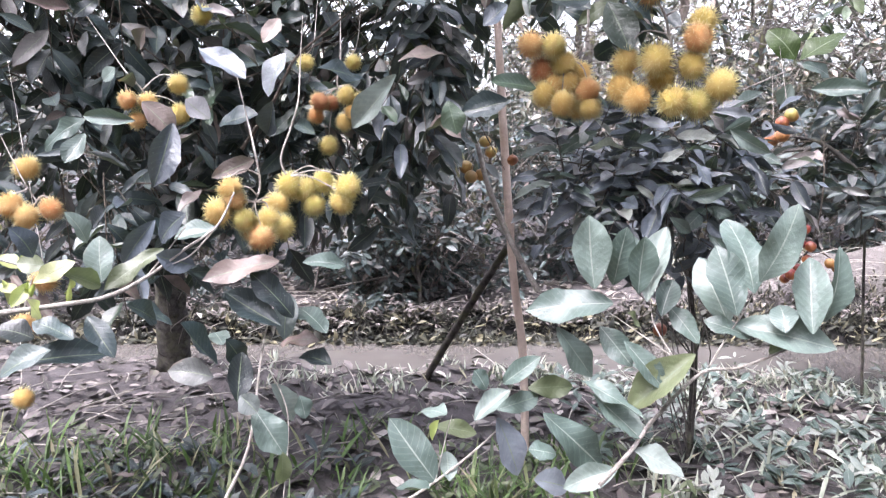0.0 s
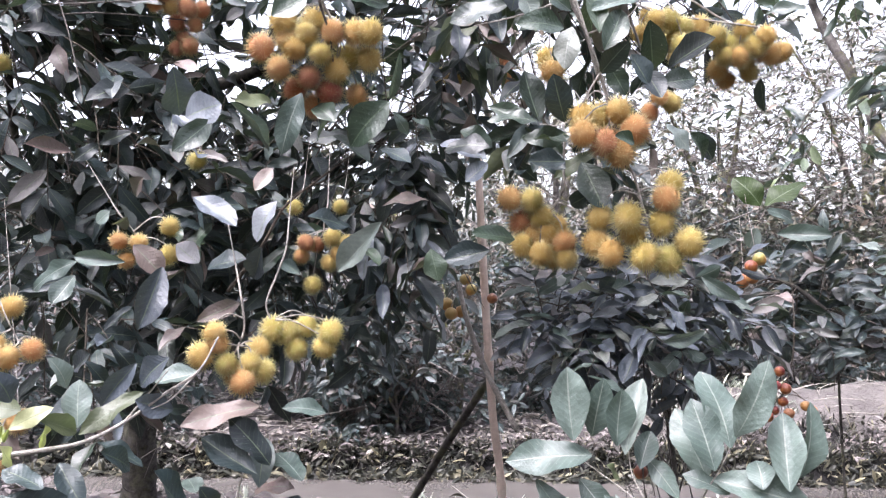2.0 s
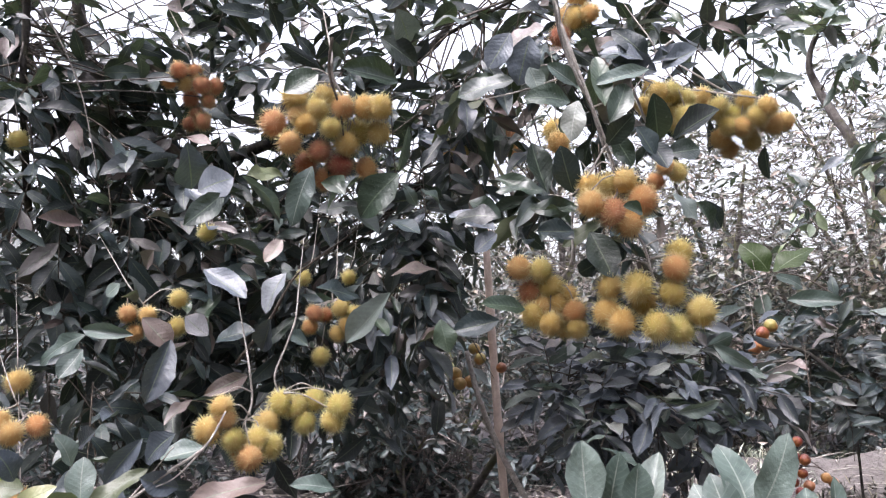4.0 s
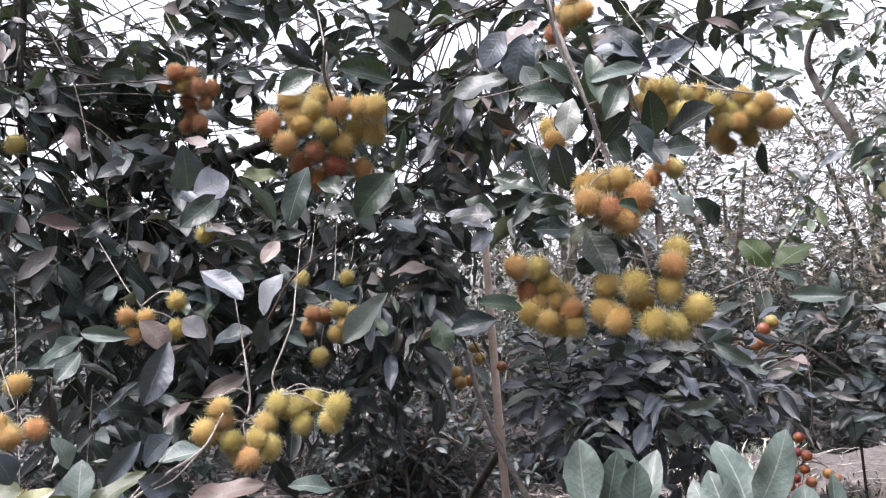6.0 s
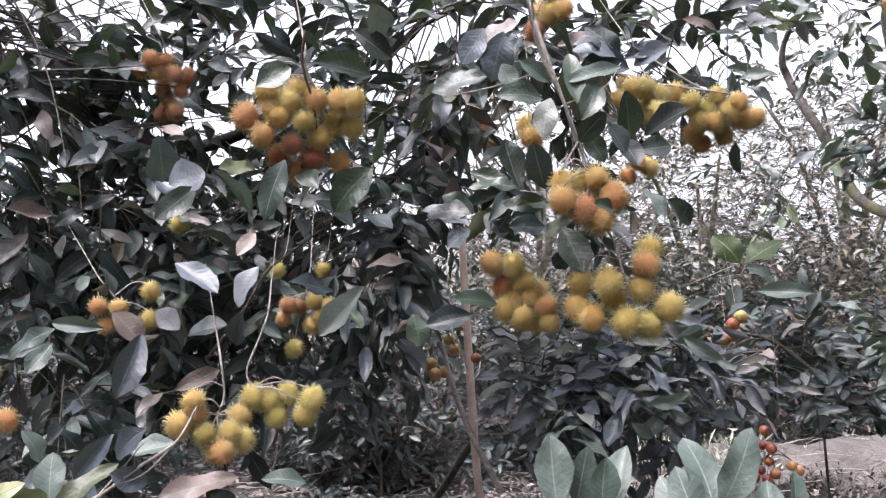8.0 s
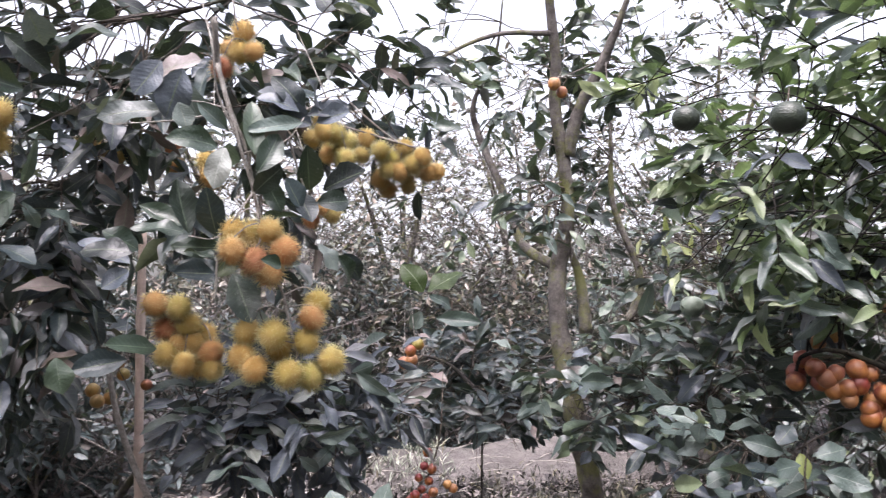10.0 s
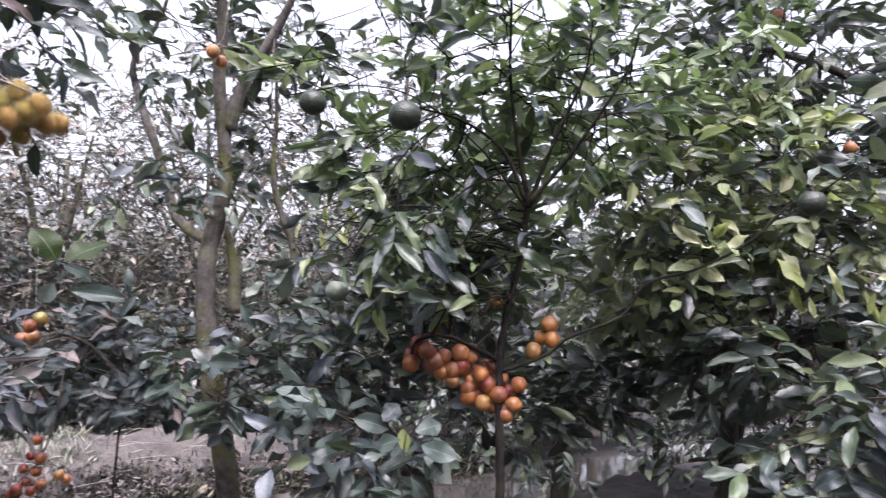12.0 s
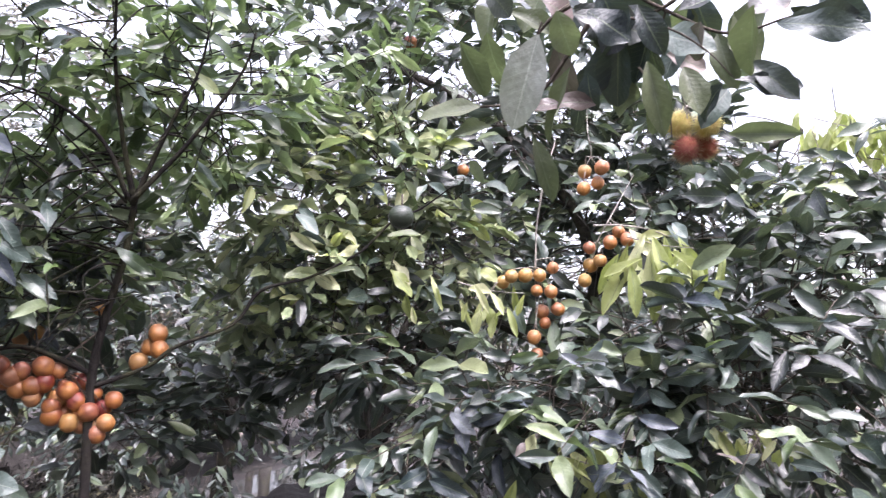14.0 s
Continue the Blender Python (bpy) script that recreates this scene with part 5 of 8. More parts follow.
fruit_bunch(
    "single yellow fruit in the leaves",
    [(-0.92, 1.63, 1.27), (-0.92, 1.63, 1.25)], 0.0216,
    [(-0.922, 1.641, 1.224, 0.25)],
)
fruit_bunch(
    "single green fruit in the leaves",
    [(-0.6, 1.95, 1.67), (-0.6, 1.96, 1.63)], 0.0203,
    [(-0.612, 1.978, 1.609, 0.03)],
)
fruit_bunch(
    "single green fruit in the leaves",
    [(-1.11, 1.9, 1.91), (-1.11, 1.91, 1.88)], 0.0236,
    [(-1.11, 1.908, 1.851, 0.03)],
)
fruit_bunch(
    "orange fruit low over the bank",
    [(-0.84, 1.52, 1.04), (-0.84, 1.52, 1.02)], 0.0219,
    [(-0.841, 1.52, 0.99, 0.45), (-0.864, 1.469, 0.904, 0.5)],
)
fruit_bunch(
    "low yellow fruit near the ground",
    [(-0.94, 1.57, 0.76), (-0.94, 1.56, 0.74)], 0.0216,
    [(-0.941, 1.57, 0.709, 0.3)],
)
fruit_bunch(
    "small bunch of orange fruit beside the pole",
    [(0.2, 2.76, 1.29), (0.19, 2.76, 1.24)], 0.0255,
    [(0.132, 2.744, 1.137, 0.35), (0.173, 2.777, 1.143, 0.4), (0.21, 2.759, 1.229, 0.15), (0.189, 2.773, 1.268, 0.3), (0.116, 2.763, 1.172, 0.25)], False,
)
fruit_bunch(
    "single red fruit beside the pole",
    [(0.29, 2.7, 1.26), (0.29, 2.7, 1.23)], 0.0203,
    [(0.285, 2.693, 1.199, 0.85)], False,
)
fruit_bunch(
    "long hanging bunch of small red fruit over the canal",
    [(1.44, 2.67, 1.11), (1.43, 2.66, 0.99), (1.41, 2.66, 0.9), (1.38, 2.65, 0.83)], 0.0194,
    [(1.383, 2.672, 0.925, 1), (1.361, 2.653, 0.874, 1), (1.389, 2.637, 0.865, 0.95), (1.348, 2.67, 0.825, 1), (1.384, 2.648, 0.815, 1), (1.361, 2.667, 0.779, 1), (1.323, 2.644, 0.761, 1), (1.399, 2.634, 0.772, 0.75), (1.451, 2.612, 0.805, 0.5), (1.315, 2.669, 0.74, 1), (1.475, 2.607, 0.789, 0.6), (1.37, 2.641, 0.749, 1)], False, "twig_dark",
)
fruit_bunch(
    "single red fruit low by the canal",
    [(0.88, 2.79, 0.58), (0.88, 2.78, 0.55)], 0.0256,
    [(0.879, 2.772, 0.518, 0.85)], False,
)
fruit_bunch(
    "red fruit with a green one behind",
    [(1.41, 2.94, 1.44), (1.42, 2.94, 1.38)], 0.0282,
    [(1.404, 2.944, 1.325, 0.95), (1.437, 2.94, 1.356, 0.08)], False,
)
fruit_bunch(
    "dense heavy bunch of red and orange fruit on the stem",
    [(2.15, 1.19, 1.48), (2.12, 1.23, 1.43), (2.1, 1.26, 1.38)], 0.0275,
    [(2.053, 1.287, 1.329, 0.86), (2.106, 1.257, 1.374, 0.74), (2.114, 1.252, 1.298, 0.59), (2.014, 1.327, 1.353, 0.74), (2.001, 1.417, 1.362, 0.99), (2.002, 1.396, 1.403, 0.89), (2.155, 1.234, 1.342, 0.89), (2.126, 1.197, 1.292, 0.99), (2.159, 1.172, 1.317, 0.94), (2.114, 1.202, 1.234, 0.52), (2.133, 1.158, 1.266, 0.86), (2.158, 1.116, 1.239, 0.64), (2.154, 1.141, 1.205, 0.74), (2.133, 1.243, 1.255, 0.74), (2.177, 1.116, 1.302, 0.84), (1.984, 1.405, 1.337, 0.94), (2.068, 1.273, 1.384, 0.79), (1.989, 1.345, 1.382, 0.94), (2.031, 1.31, 1.37, 0.84), (2.158, 1.202, 1.349, 0.99), (2.176, 1.15, 1.275, 0.99), (2.147, 1.188, 1.226, 0.74), (2.094, 1.251, 1.275, 0.89), (2.111, 1.218, 1.32, 0.94), (2.08, 1.30, 1.31, 0.9), (2.06, 1.29, 1.295, 0.6), (2.14, 1.22, 1.30, 0.95), (2.125, 1.24, 1.33, 0.8), (2.19, 1.18, 1.25, 0.9), (2.18, 1.2, 1.29, 0.7), (2.10, 1.25, 1.25, 0.85), (2.075, 1.27, 1.34, 1.0), (2.15, 1.2, 1.26, 0.95), (2.04, 1.32, 1.32, 0.75), (2.02, 1.35, 1.34, 0.9), (2.165, 1.16, 1.22, 0.55)], False, "twig_dark",
)
fruit_bunch(
    "yellowing fruit beside the red bunch",
    [(2.3, 1.13, 1.59), (2.3, 1.12, 1.53)], 0.0273,
    [(2.314, 1.102, 1.498, 0.6), (2.323, 1.134, 1.454, 0.55), (2.307, 1.084, 1.449, 0.72), (2.3, 1.149, 1.407, 0.5)], False,
)
fruit_bunch(
    "yellow fruit half hidden over the red bunch",
    [(2.18, 1.44, 1.54), (2.18, 1.44, 1.5)], 0.0256,
    [(2.152, 1.456, 1.455, 0.5), (2.176, 1.424, 1.475, 0.45), (2.282, 1.303, 1.564, 0.4)], False,
)
fruit_bunch(
    "small bunch of orange fruit",
    [(2.71, -0.13, 2.23), (2.72, -0.14, 2.19), (2.73, -0.14, 2.16)], 0.0246,
    [(2.718, -0.177, 2.124, 0.65), (2.759, -0.119, 2.121, 0.45), (2.744, -0.164, 2.079, 0.7), (2.735, -0.121, 2.058, 0.5)], False,
)
fruit_bunch(
    "long bunch of orange fruit among yellow young leaves",
    [(2.73, 0.01, 2.07), (2.76, 0.03, 1.94), (2.77, 0.03, 1.85), (2.78, 0.03, 1.79)], 0.0225,
    [(2.746, 0.102, 1.765, 0.4), (2.756, 0.058, 1.771, 0.4), (2.771, 0.014, 1.775, 0.48), (2.792, -0.023, 1.725, 0.6), (2.809, -0.046, 1.669, 0.78), (2.82, 0.006, 1.66, 0.7), (2.82, -0.005, 1.623, 0.7), (2.786, 0.024, 1.573, 0.6), (2.806, 0.015, 1.518, 0.65), (2.785, 0.138, 1.749, 0.4), (2.77, 0.02, 1.724, 0.6), (2.804, -0.023, 1.805, 0.65)], False,
)
fruit_bunch(
    "bunch of brownish orange fruit",
    [(2.83, -0.2, 1.98), (2.83, -0.18, 1.94), (2.84, -0.16, 1.9)], 0.0230,
    [(2.835, -0.137, 1.88, 0.72), (2.862, -0.141, 1.826, 0.38), (2.845, -0.126, 1.772, 0.32), (2.848, -0.203, 1.903, 0.6), (2.844, -0.258, 1.913, 0.7), (2.83, -0.174, 1.838, 0.45), (2.849, -0.229, 1.941, 0.65)], False,
)
fruit_bunch(
    "spiny green and red fruit on the overhanging branch",
    [(2.05, -0.39, 2.17), (2.06, -0.4, 2.12), (2.08, -0.41, 2.09)], 0.0259,
    [(2.107, -0.399, 2.056, 0.03), (2.088, -0.458, 2.048, 0.06), (2.101, -0.415, 1.997, 0.95), (2.127, -0.453, 2.01, 0.95)],
)
fruit_bunch(
    "two orange fruit high on the forked trunk",
    [(1.56, 2.03, 2.46), (1.57, 2.05, 2.41), (1.56, 2.06, 2.38)], 0.0250,
    [(1.551, 2.077, 2.354, 0.5), (1.595, 2.089, 2.333, 0.72)], False,
)
fruit_bunch(
    "single red fruit high in the leaves",
    [(2.96, 0.62, 2.78), (2.97, 0.62, 2.75)], 0.0256,
    [(2.986, 0.614, 2.717, 0.9)], False,
)
fruit_bunch(
    "single orange fruit in the leaves",
    [(3.02, 0.38, 2.27), (3.03, 0.38, 2.24)], 0.0255,
    [(3.031, 0.372, 2.202, 0.75)], False,
)
fruit_bunch(
    "single orange fruit in the far foliage",
    [(1.43, 3.08, 1.34), (1.43, 3.08, 1.3)], 0.0329,
    [(1.428, 3.075, 1.262, 0.75), (1.454, 3.04, 1.278, 0.6)], False,
)


def citrus_fruit(label, place, radius, peel="citrus_peel"):
    """A green citrus fruit with a flattened crown and a short stem."""
    bm = bmesh.new()
    bmesh.ops.create_uvsphere(bm, u_segments=28, v_segments=18, radius=radius)
    for v in bm.verts:
        h = v.co.z / radius
        v.co.z *= 0.93
        v.co.z -= radius * 0.1 * max(0.0, h - 0.85) / 0.15
        v.co += v.co.normalized() * noise.noise(v.co * 40 + Vector(place) * 9) * radius * 0.03
    me = bpy.data.meshes.new("citrus_fruit")
    bm.to_mesh(me)
    bm.free()
    me.materials.append(M[peel])
    me.polygons.foreach_set("use_smooth", [True] * len(me.polygons))
    ob = new("citrus_fruit", me)
    ob.location = place
    tagged(ob, label, "citrus", "green citrus fruit")
    s = tubes_object("stem", [smooth_line([(0, 0, radius * 0.8, 0.003), (0.004, 0.002, radius * 1.25, 0.0026), (0.012, 0.006, radius * 1.8, 0.0022)], 4)], M["twig_dark"], ob, 6)
    return ob


citrus_fruit("dark green round citrus fruit", (1.436, 0.993, 1.952), 0.0392)
citrus_fruit("dark green citrus fruit half in leaves", (1.27, 1.129, 1.954), 0.0311)
citrus_fruit("dark green round citrus fruit", (2.134, 0.274, 1.837), 0.0334)
citrus_fruit("grey-green citrus fruit under leaves", (2.15, 1.985, 1.565), 0.045, "pale_peel")

# ---- leafy branches close to the path ----
spray(orchard_tree, [[(0.296, 1.266, 0.629), (0.357, 1.279, 0.689), (0.406, 1.291, 0.75), (0.489, 1.293, 0.834), (0.554, 1.273, 0.851), (0.634, 1.249, 0.896), (0.672, 1.239, 0.93)], [(0.489, 1.293, 0.834), (0.444, 1.318, 0.86), (0.376, 1.353, 0.907), (0.321, 1.376, 0.944)], [(0.444, 1.318, 0.86), (0.415, 1.344, 0.917), (0.409, 1.357, 0.964)], [(0.504, 1.292, 0.847), (0.538, 1.296, 0.906), (0.565, 1.296, 0.948), (0.584, 1.297, 0.99)]], [
    ("pale", 0.073, (0.337, 1.352, 0.958), (0.174, 1.357, 0.958)),
    ("pale", 0.075, (0.299, 1.345, 0.988), (0.291, 1.372, 1.122)),
    ("pale", 0.059, (0.342, 1.375, 0.989), (0.36, 1.344, 1.1)),
    ("pale", 0.055, (0.394, 1.325, 0.966), (0.441, 1.375, 1.101)),
    ("pale", 0.057, (0.379, 1.331, 0.981), (0.388, 1.335, 1.088)),
    ("pale", 0.043, (0.454, 1.387, 0.945), (0.495, 1.321, 0.892)),
    ("pale", 0.082, (0.58, 1.288, 0.987), (0.567, 1.347, 1.133)),
    ("pale", 0.066, (0.574, 1.254, 1.015), (0.622, 1.206, 1.144)),
    ("pale", 0.071, (0.557, 1.338, 0.913), (0.52, 1.399, 1.042)),
    ("pale", 0.071, (0.546, 1.277, 0.948), (0.523, 1.311, 1.075)),
    ("pale", 0.064, (0.655, 1.218, 0.928), (0.674, 1.277, 1.053)),
    ("pale", 0.052, (0.705, 1.275, 0.935), (0.729, 1.244, 1.065)),
], "twig", 0.0042)
spray(orchard_tree, [[(0.296, 1.266, 0.629), (0.357, 1.279, 0.689), (0.406, 1.291, 0.75), (0.489, 1.293, 0.834), (0.554, 1.273, 0.851), (0.634, 1.249, 0.896), (0.672, 1.239, 0.93)]], [
    ("pale", 0.071, (0.551, 1.299, 0.926), (0.685, 1.2, 0.925)),
    ("pale", 0.052, (0.232, 1.374, 0.906), (0.314, 1.352, 0.811)),
    ("pale", 0.052, (0.321, 1.388, 0.903), (0.369, 1.329, 0.844)),
    ("pale", 0.046, (0.356, 1.334, 0.887), (0.428, 1.282, 0.814)),
    ("olive", 0.068, (0.48, 1.296, 0.871), (0.361, 1.315, 0.762)),
    ("olive", 0.052, (0.454, 1.34, 0.839), (0.374, 1.332, 0.791)),
    ("pale", 0.036, (0.266, 1.343, 0.81), (0.378, 1.262, 0.782)),
    ("pale", 0.071, (0.2, 1.324, 0.749), (0.333, 1.298, 0.649)),
    ("pale", 0.061, (0.298, 1.333, 0.783), (0.375, 1.289, 0.707)),
    ("pale", 0.064, (0.363, 1.29, 0.689), (0.456, 1.255, 0.663)),
    ("pale", 0.052, (0.338, 1.298, 0.644), (0.236, 1.284, 0.619)),
    ("olive", 0.030, (0.363, 1.345, 0.94), (0.401, 1.364, 0.912)),
], "twig", 0.0042)
spray(orchard_tree, [[(0.296, 1.266, 0.629), (0.357, 1.279, 0.689), (0.406, 1.291, 0.75), (0.489, 1.293, 0.834), (0.554, 1.273, 0.851), (0.634, 1.249, 0.896), (0.672, 1.239, 0.93)]], [
    ("pale", 0.046, (0.428, 1.344, 0.933), (0.463, 1.39, 0.99)),
    ("pale", 0.050, (0.612, 1.228, 0.928), (0.617, 1.266, 0.976)),
    ("pale", 0.041, (0.574, 1.277, 0.905), (0.503, 1.314, 0.94)),
    ("olive", 0.039, (0.616, 1.295, 0.872), (0.645, 1.253, 0.91)),
], "twig", 0.0042)
spray(orchard_tree, [[(-0.143, 1.301, 0.537), (-0.011, 1.344, 0.604), (0.08, 1.37, 0.665), (0.139, 1.387, 0.716)], [(-0.011, 1.344, 0.604), (0.013, 1.381, 0.685), (0.025, 1.396, 0.721)]], [
    ("pale", 0.078, (-0.009, 1.344, 0.601), (-0.094, 1.367, 0.726)),
    ("blue", 0.064, (0.115, 1.372, 0.723), (0.16, 1.354, 0.609)),
    ("olive", 0.047, (0.179, 1.392, 0.776), (0.277, 1.409, 0.775)),
    ("pale", 0.052, (0.013, 1.342, 0.742), (-0.046, 1.401, 0.748)),
    ("olive", 0.040, (-0.01, 1.438, 0.68), (0.079, 1.449, 0.661)),
    ("pale", 0.047, (0.069, 1.356, 0.724), (0.139, 1.389, 0.775)),
    ("pale", 0.049, (0.093, 1.375, 0.781), (0.076, 1.376, 0.822)),
    ("pale", 0.042, (0.125, 1.359, 0.798), (0.181, 1.325, 0.862)),
    ("lime", 0.021, (-0.015, 1.339, 0.692), (-0.004, 1.322, 0.739)),
    ("lime", 0.019, (-0.034, 1.416, 0.665), (-0.047, 1.384, 0.661)),
    ("pale", 0.042, (0.013, 1.404, 0.639), (0.022, 1.337, 0.622)),
    ("pale", 0.047, (-0.086, 1.289, 0.618), (-0.021, 1.246, 0.633)),
], "twig", 0.003)
spray(orchard_tree, [[(-0.143, 1.301, 0.537), (-0.011, 1.344, 0.604), (0.08, 1.37, 0.665), (0.139, 1.387, 0.716)]], [
    ("blue", 0.059, (0.19, 1.38, 0.586), (0.262, 1.395, 0.562)),
    ("pale", 0.042, (0.112, 1.341, 0.752), (0.207, 1.384, 0.764)),
    ("pale", 0.047, (0.225, 1.319, 0.667), (0.174, 1.308, 0.69)),
], "twig", 0.003)
spray(orchard_tree, [[(-0.804, 1.233, 0.98), (-0.691, 1.3, 0.983), (-0.623, 1.335, 0.99), (-0.56, 1.369, 1.02), (-0.493, 1.403, 1.07), (-0.436, 1.426, 1.111), (-0.403, 1.442, 1.176)], [(-0.56, 1.369, 1.02), (-0.522, 1.392, 1.071), (-0.492, 1.408, 1.113)], [(-0.436, 1.426, 1.111), (-0.483, 1.404, 1.058), (-0.522, 1.387, 1.039)]], [
    ("brown", 0.054, (-0.324, 1.459, 1.033), (-0.452, 1.378, 1.026)),
    ("olive", 0.045, (-0.558, 1.459, 1.062), (-0.656, 1.387, 1.005)),
    ("pale", 0.054, (-0.637, 1.347, 1.015), (-0.645, 1.368, 1.101)),
    ("blue", 0.057, (-0.48, 1.378, 1.141), (-0.548, 1.383, 1.09)),
    ("blue", 0.045, (-0.573, 1.463, 1.12), (-0.639, 1.439, 1.032)),
    ("olive", 0.040, (-0.661, 1.253, 1.052), (-0.623, 1.316, 1.015)),
    ("pale", 0.052, (-0.444, 1.451, 1.102), (-0.52, 1.422, 1.09)),
    ("blue", 0.049, (-0.486, 1.425, 1.032), (-0.542, 1.372, 1.062)),
    ("dark", 0.057, (-0.741, 1.212, 0.898), (-0.608, 1.291, 0.914)),
    ("dark", 0.052, (-0.672, 1.214, 0.922), (-0.749, 1.177, 0.9)),
    ("lime", 0.033, (-0.707, 1.244, 1.036), (-0.64, 1.245, 1.073)),
    ("lime", 0.035, (-0.779, 1.338, 1.046), (-0.82, 1.332, 1.069)),
], "twig", 0.0045)
spray(orchard_tree, [[(-0.804, 1.233, 0.98), (-0.691, 1.3, 0.983), (-0.623, 1.335, 0.99), (-0.56, 1.369, 1.02), (-0.493, 1.403, 1.07), (-0.436, 1.426, 1.111), (-0.403, 1.442, 1.176)]], [
    ("lime", 0.033, (-0.72, 1.241, 1.007), (-0.707, 1.272, 0.963)),
    ("lime", 0.031, (-0.794, 1.338, 0.997), (-0.851, 1.374, 1.013)),
    ("lime", 0.028, (-0.761, 1.325, 1.021), (-0.773, 1.281, 0.983)),
    ("olive", 0.040, (-0.722, 1.312, 1.055), (-0.767, 1.303, 1.065)),
    ("dark", 0.047, (-0.643, 1.237, 0.935), (-0.712, 1.243, 0.976)),
    ("dark", 0.052, (-0.731, 1.269, 0.928), (-0.782, 1.25, 0.96)),
    ("dark", 0.047, (-0.67, 1.347, 0.949), (-0.603, 1.296, 0.897)),
    ("dark", 0.049, (-0.574, 1.304, 0.98), (-0.545, 1.383, 0.933)),
    ("blue", 0.047, (-0.716, 1.267, 1.078), (-0.719, 1.231, 1.132)),
    ("pale", 0.042, (-0.624, 1.277, 1.1), (-0.63, 1.25, 1.158)),
    ("blue", 0.040, (-0.648, 1.355, 1.122), (-0.594, 1.311, 1.157)),
], "twig", 0.0045)
spray(orchard_tree, [[(-0.429, 1.315, 0.57), (-0.385, 1.376, 0.67), (-0.369, 1.435, 0.816), (-0.359, 1.457, 0.882), (-0.338, 1.481, 0.96)], [(-0.314, 1.339, 0.555), (-0.311, 1.413, 0.714), (-0.347, 1.437, 0.803), (-0.359, 1.441, 0.826)]], [
    ("dark", 0.066, (-0.298, 1.448, 0.916), (-0.362, 1.424, 1.021)),
    ("dark", 0.061, (-0.319, 1.421, 0.906), (-0.433, 1.445, 0.967)),
    ("dark", 0.044, (-0.262, 1.535, 0.842), (-0.365, 1.571, 0.848)),
    ("dark", 0.068, (-0.448, 1.409, 0.831), (-0.504, 1.356, 0.925)),
    ("dark", 0.058, (-0.45, 1.387, 0.811), (-0.533, 1.369, 0.837)),
    ("dark", 0.056, (-0.406, 1.387, 0.759), (-0.404, 1.448, 0.846)),
    ("pale", 0.056, (-0.354, 1.461, 0.77), (-0.314, 1.491, 0.68)),
    ("pale", 0.068, (-0.377, 1.402, 0.741), (-0.304, 1.356, 0.672)),
    ("dark", 0.051, (-0.234, 1.517, 0.791), (-0.314, 1.561, 0.816)),
    ("pale", 0.039, (-0.189, 1.464, 1.018), (-0.259, 1.421, 1.046)),
    ("pale", 0.066, (-0.24, 1.501, 0.868), (-0.298, 1.547, 0.926)),
    ("dark", 0.054, (-0.326, 1.548, 0.946), (-0.321, 1.469, 0.878)),
], "twig", 0.003)
spray(orchard_tree, [[(-0.429, 1.315, 0.57), (-0.385, 1.376, 0.67), (-0.369, 1.435, 0.816), (-0.359, 1.457, 0.882), (-0.338, 1.481, 0.96)]], [
    ("dark", 0.046, (-0.394, 1.369, 0.779), (-0.359, 1.356, 0.749)),
    ("dark", 0.049, (-0.437, 1.441, 0.875), (-0.402, 1.469, 0.805)),
    ("pale", 0.044, (-0.291, 1.44, 0.752), (-0.274, 1.429, 0.707)),
    ("olive", 0.037, (-0.312, 1.353, 0.667), (-0.308, 1.344, 0.6)),
    ("pale", 0.049, (-0.444, 1.441, 0.863), (-0.477, 1.497, 0.885)),
], "twig", 0.003)
spray(orchard_tree, [[(-0.442, 1.66, 1.259), (-0.37, 1.679, 1.363), (-0.319, 1.684, 1.457), (-0.241, 1.691, 1.524), (-0.16, 1.693, 1.586)], [(-0.319, 1.684, 1.457), (-0.433, 1.662, 1.416)]], [
    ("blue", 0.063, (-0.497, 1.575, 1.47), (-0.396, 1.538, 1.398)),
    ("blue", 0.060, (-0.329, 1.652, 1.47), (-0.379, 1.614, 1.388)),
    ("dark", 0.063, (-0.483, 1.64, 1.312), (-0.403, 1.601, 1.35)),
    ("pale", 0.069, (-0.092, 1.755, 1.429), (-0.195, 1.807, 1.307)),
    ("dark", 0.055, (-0.252, 1.597, 1.431), (-0.145, 1.685, 1.426)),
    ("blue", 0.063, (-0.552, 1.542, 1.316), (-0.579, 1.489, 1.19)),
    ("brown", 0.060, (-0.635, 1.596, 1.364), (-0.573, 1.604, 1.298)),
    ("brown", 0.041, (-0.595, 1.543, 1.51), (-0.637, 1.576, 1.47)),
    ("brown", 0.041, (-0.358, 1.736, 1.558), (-0.387, 1.686, 1.504)),
    ("blue", 0.060, (-0.485, 1.58, 1.325), (-0.532, 1.568, 1.363)),
    ("blue", 0.055, (-0.355, 1.61, 1.362), (-0.383, 1.685, 1.297)),
    ("pale", 0.038, (-0.677, 1.658, 1.326), (-0.8, 1.67, 1.34)),
], "twig_dark", 0.004)
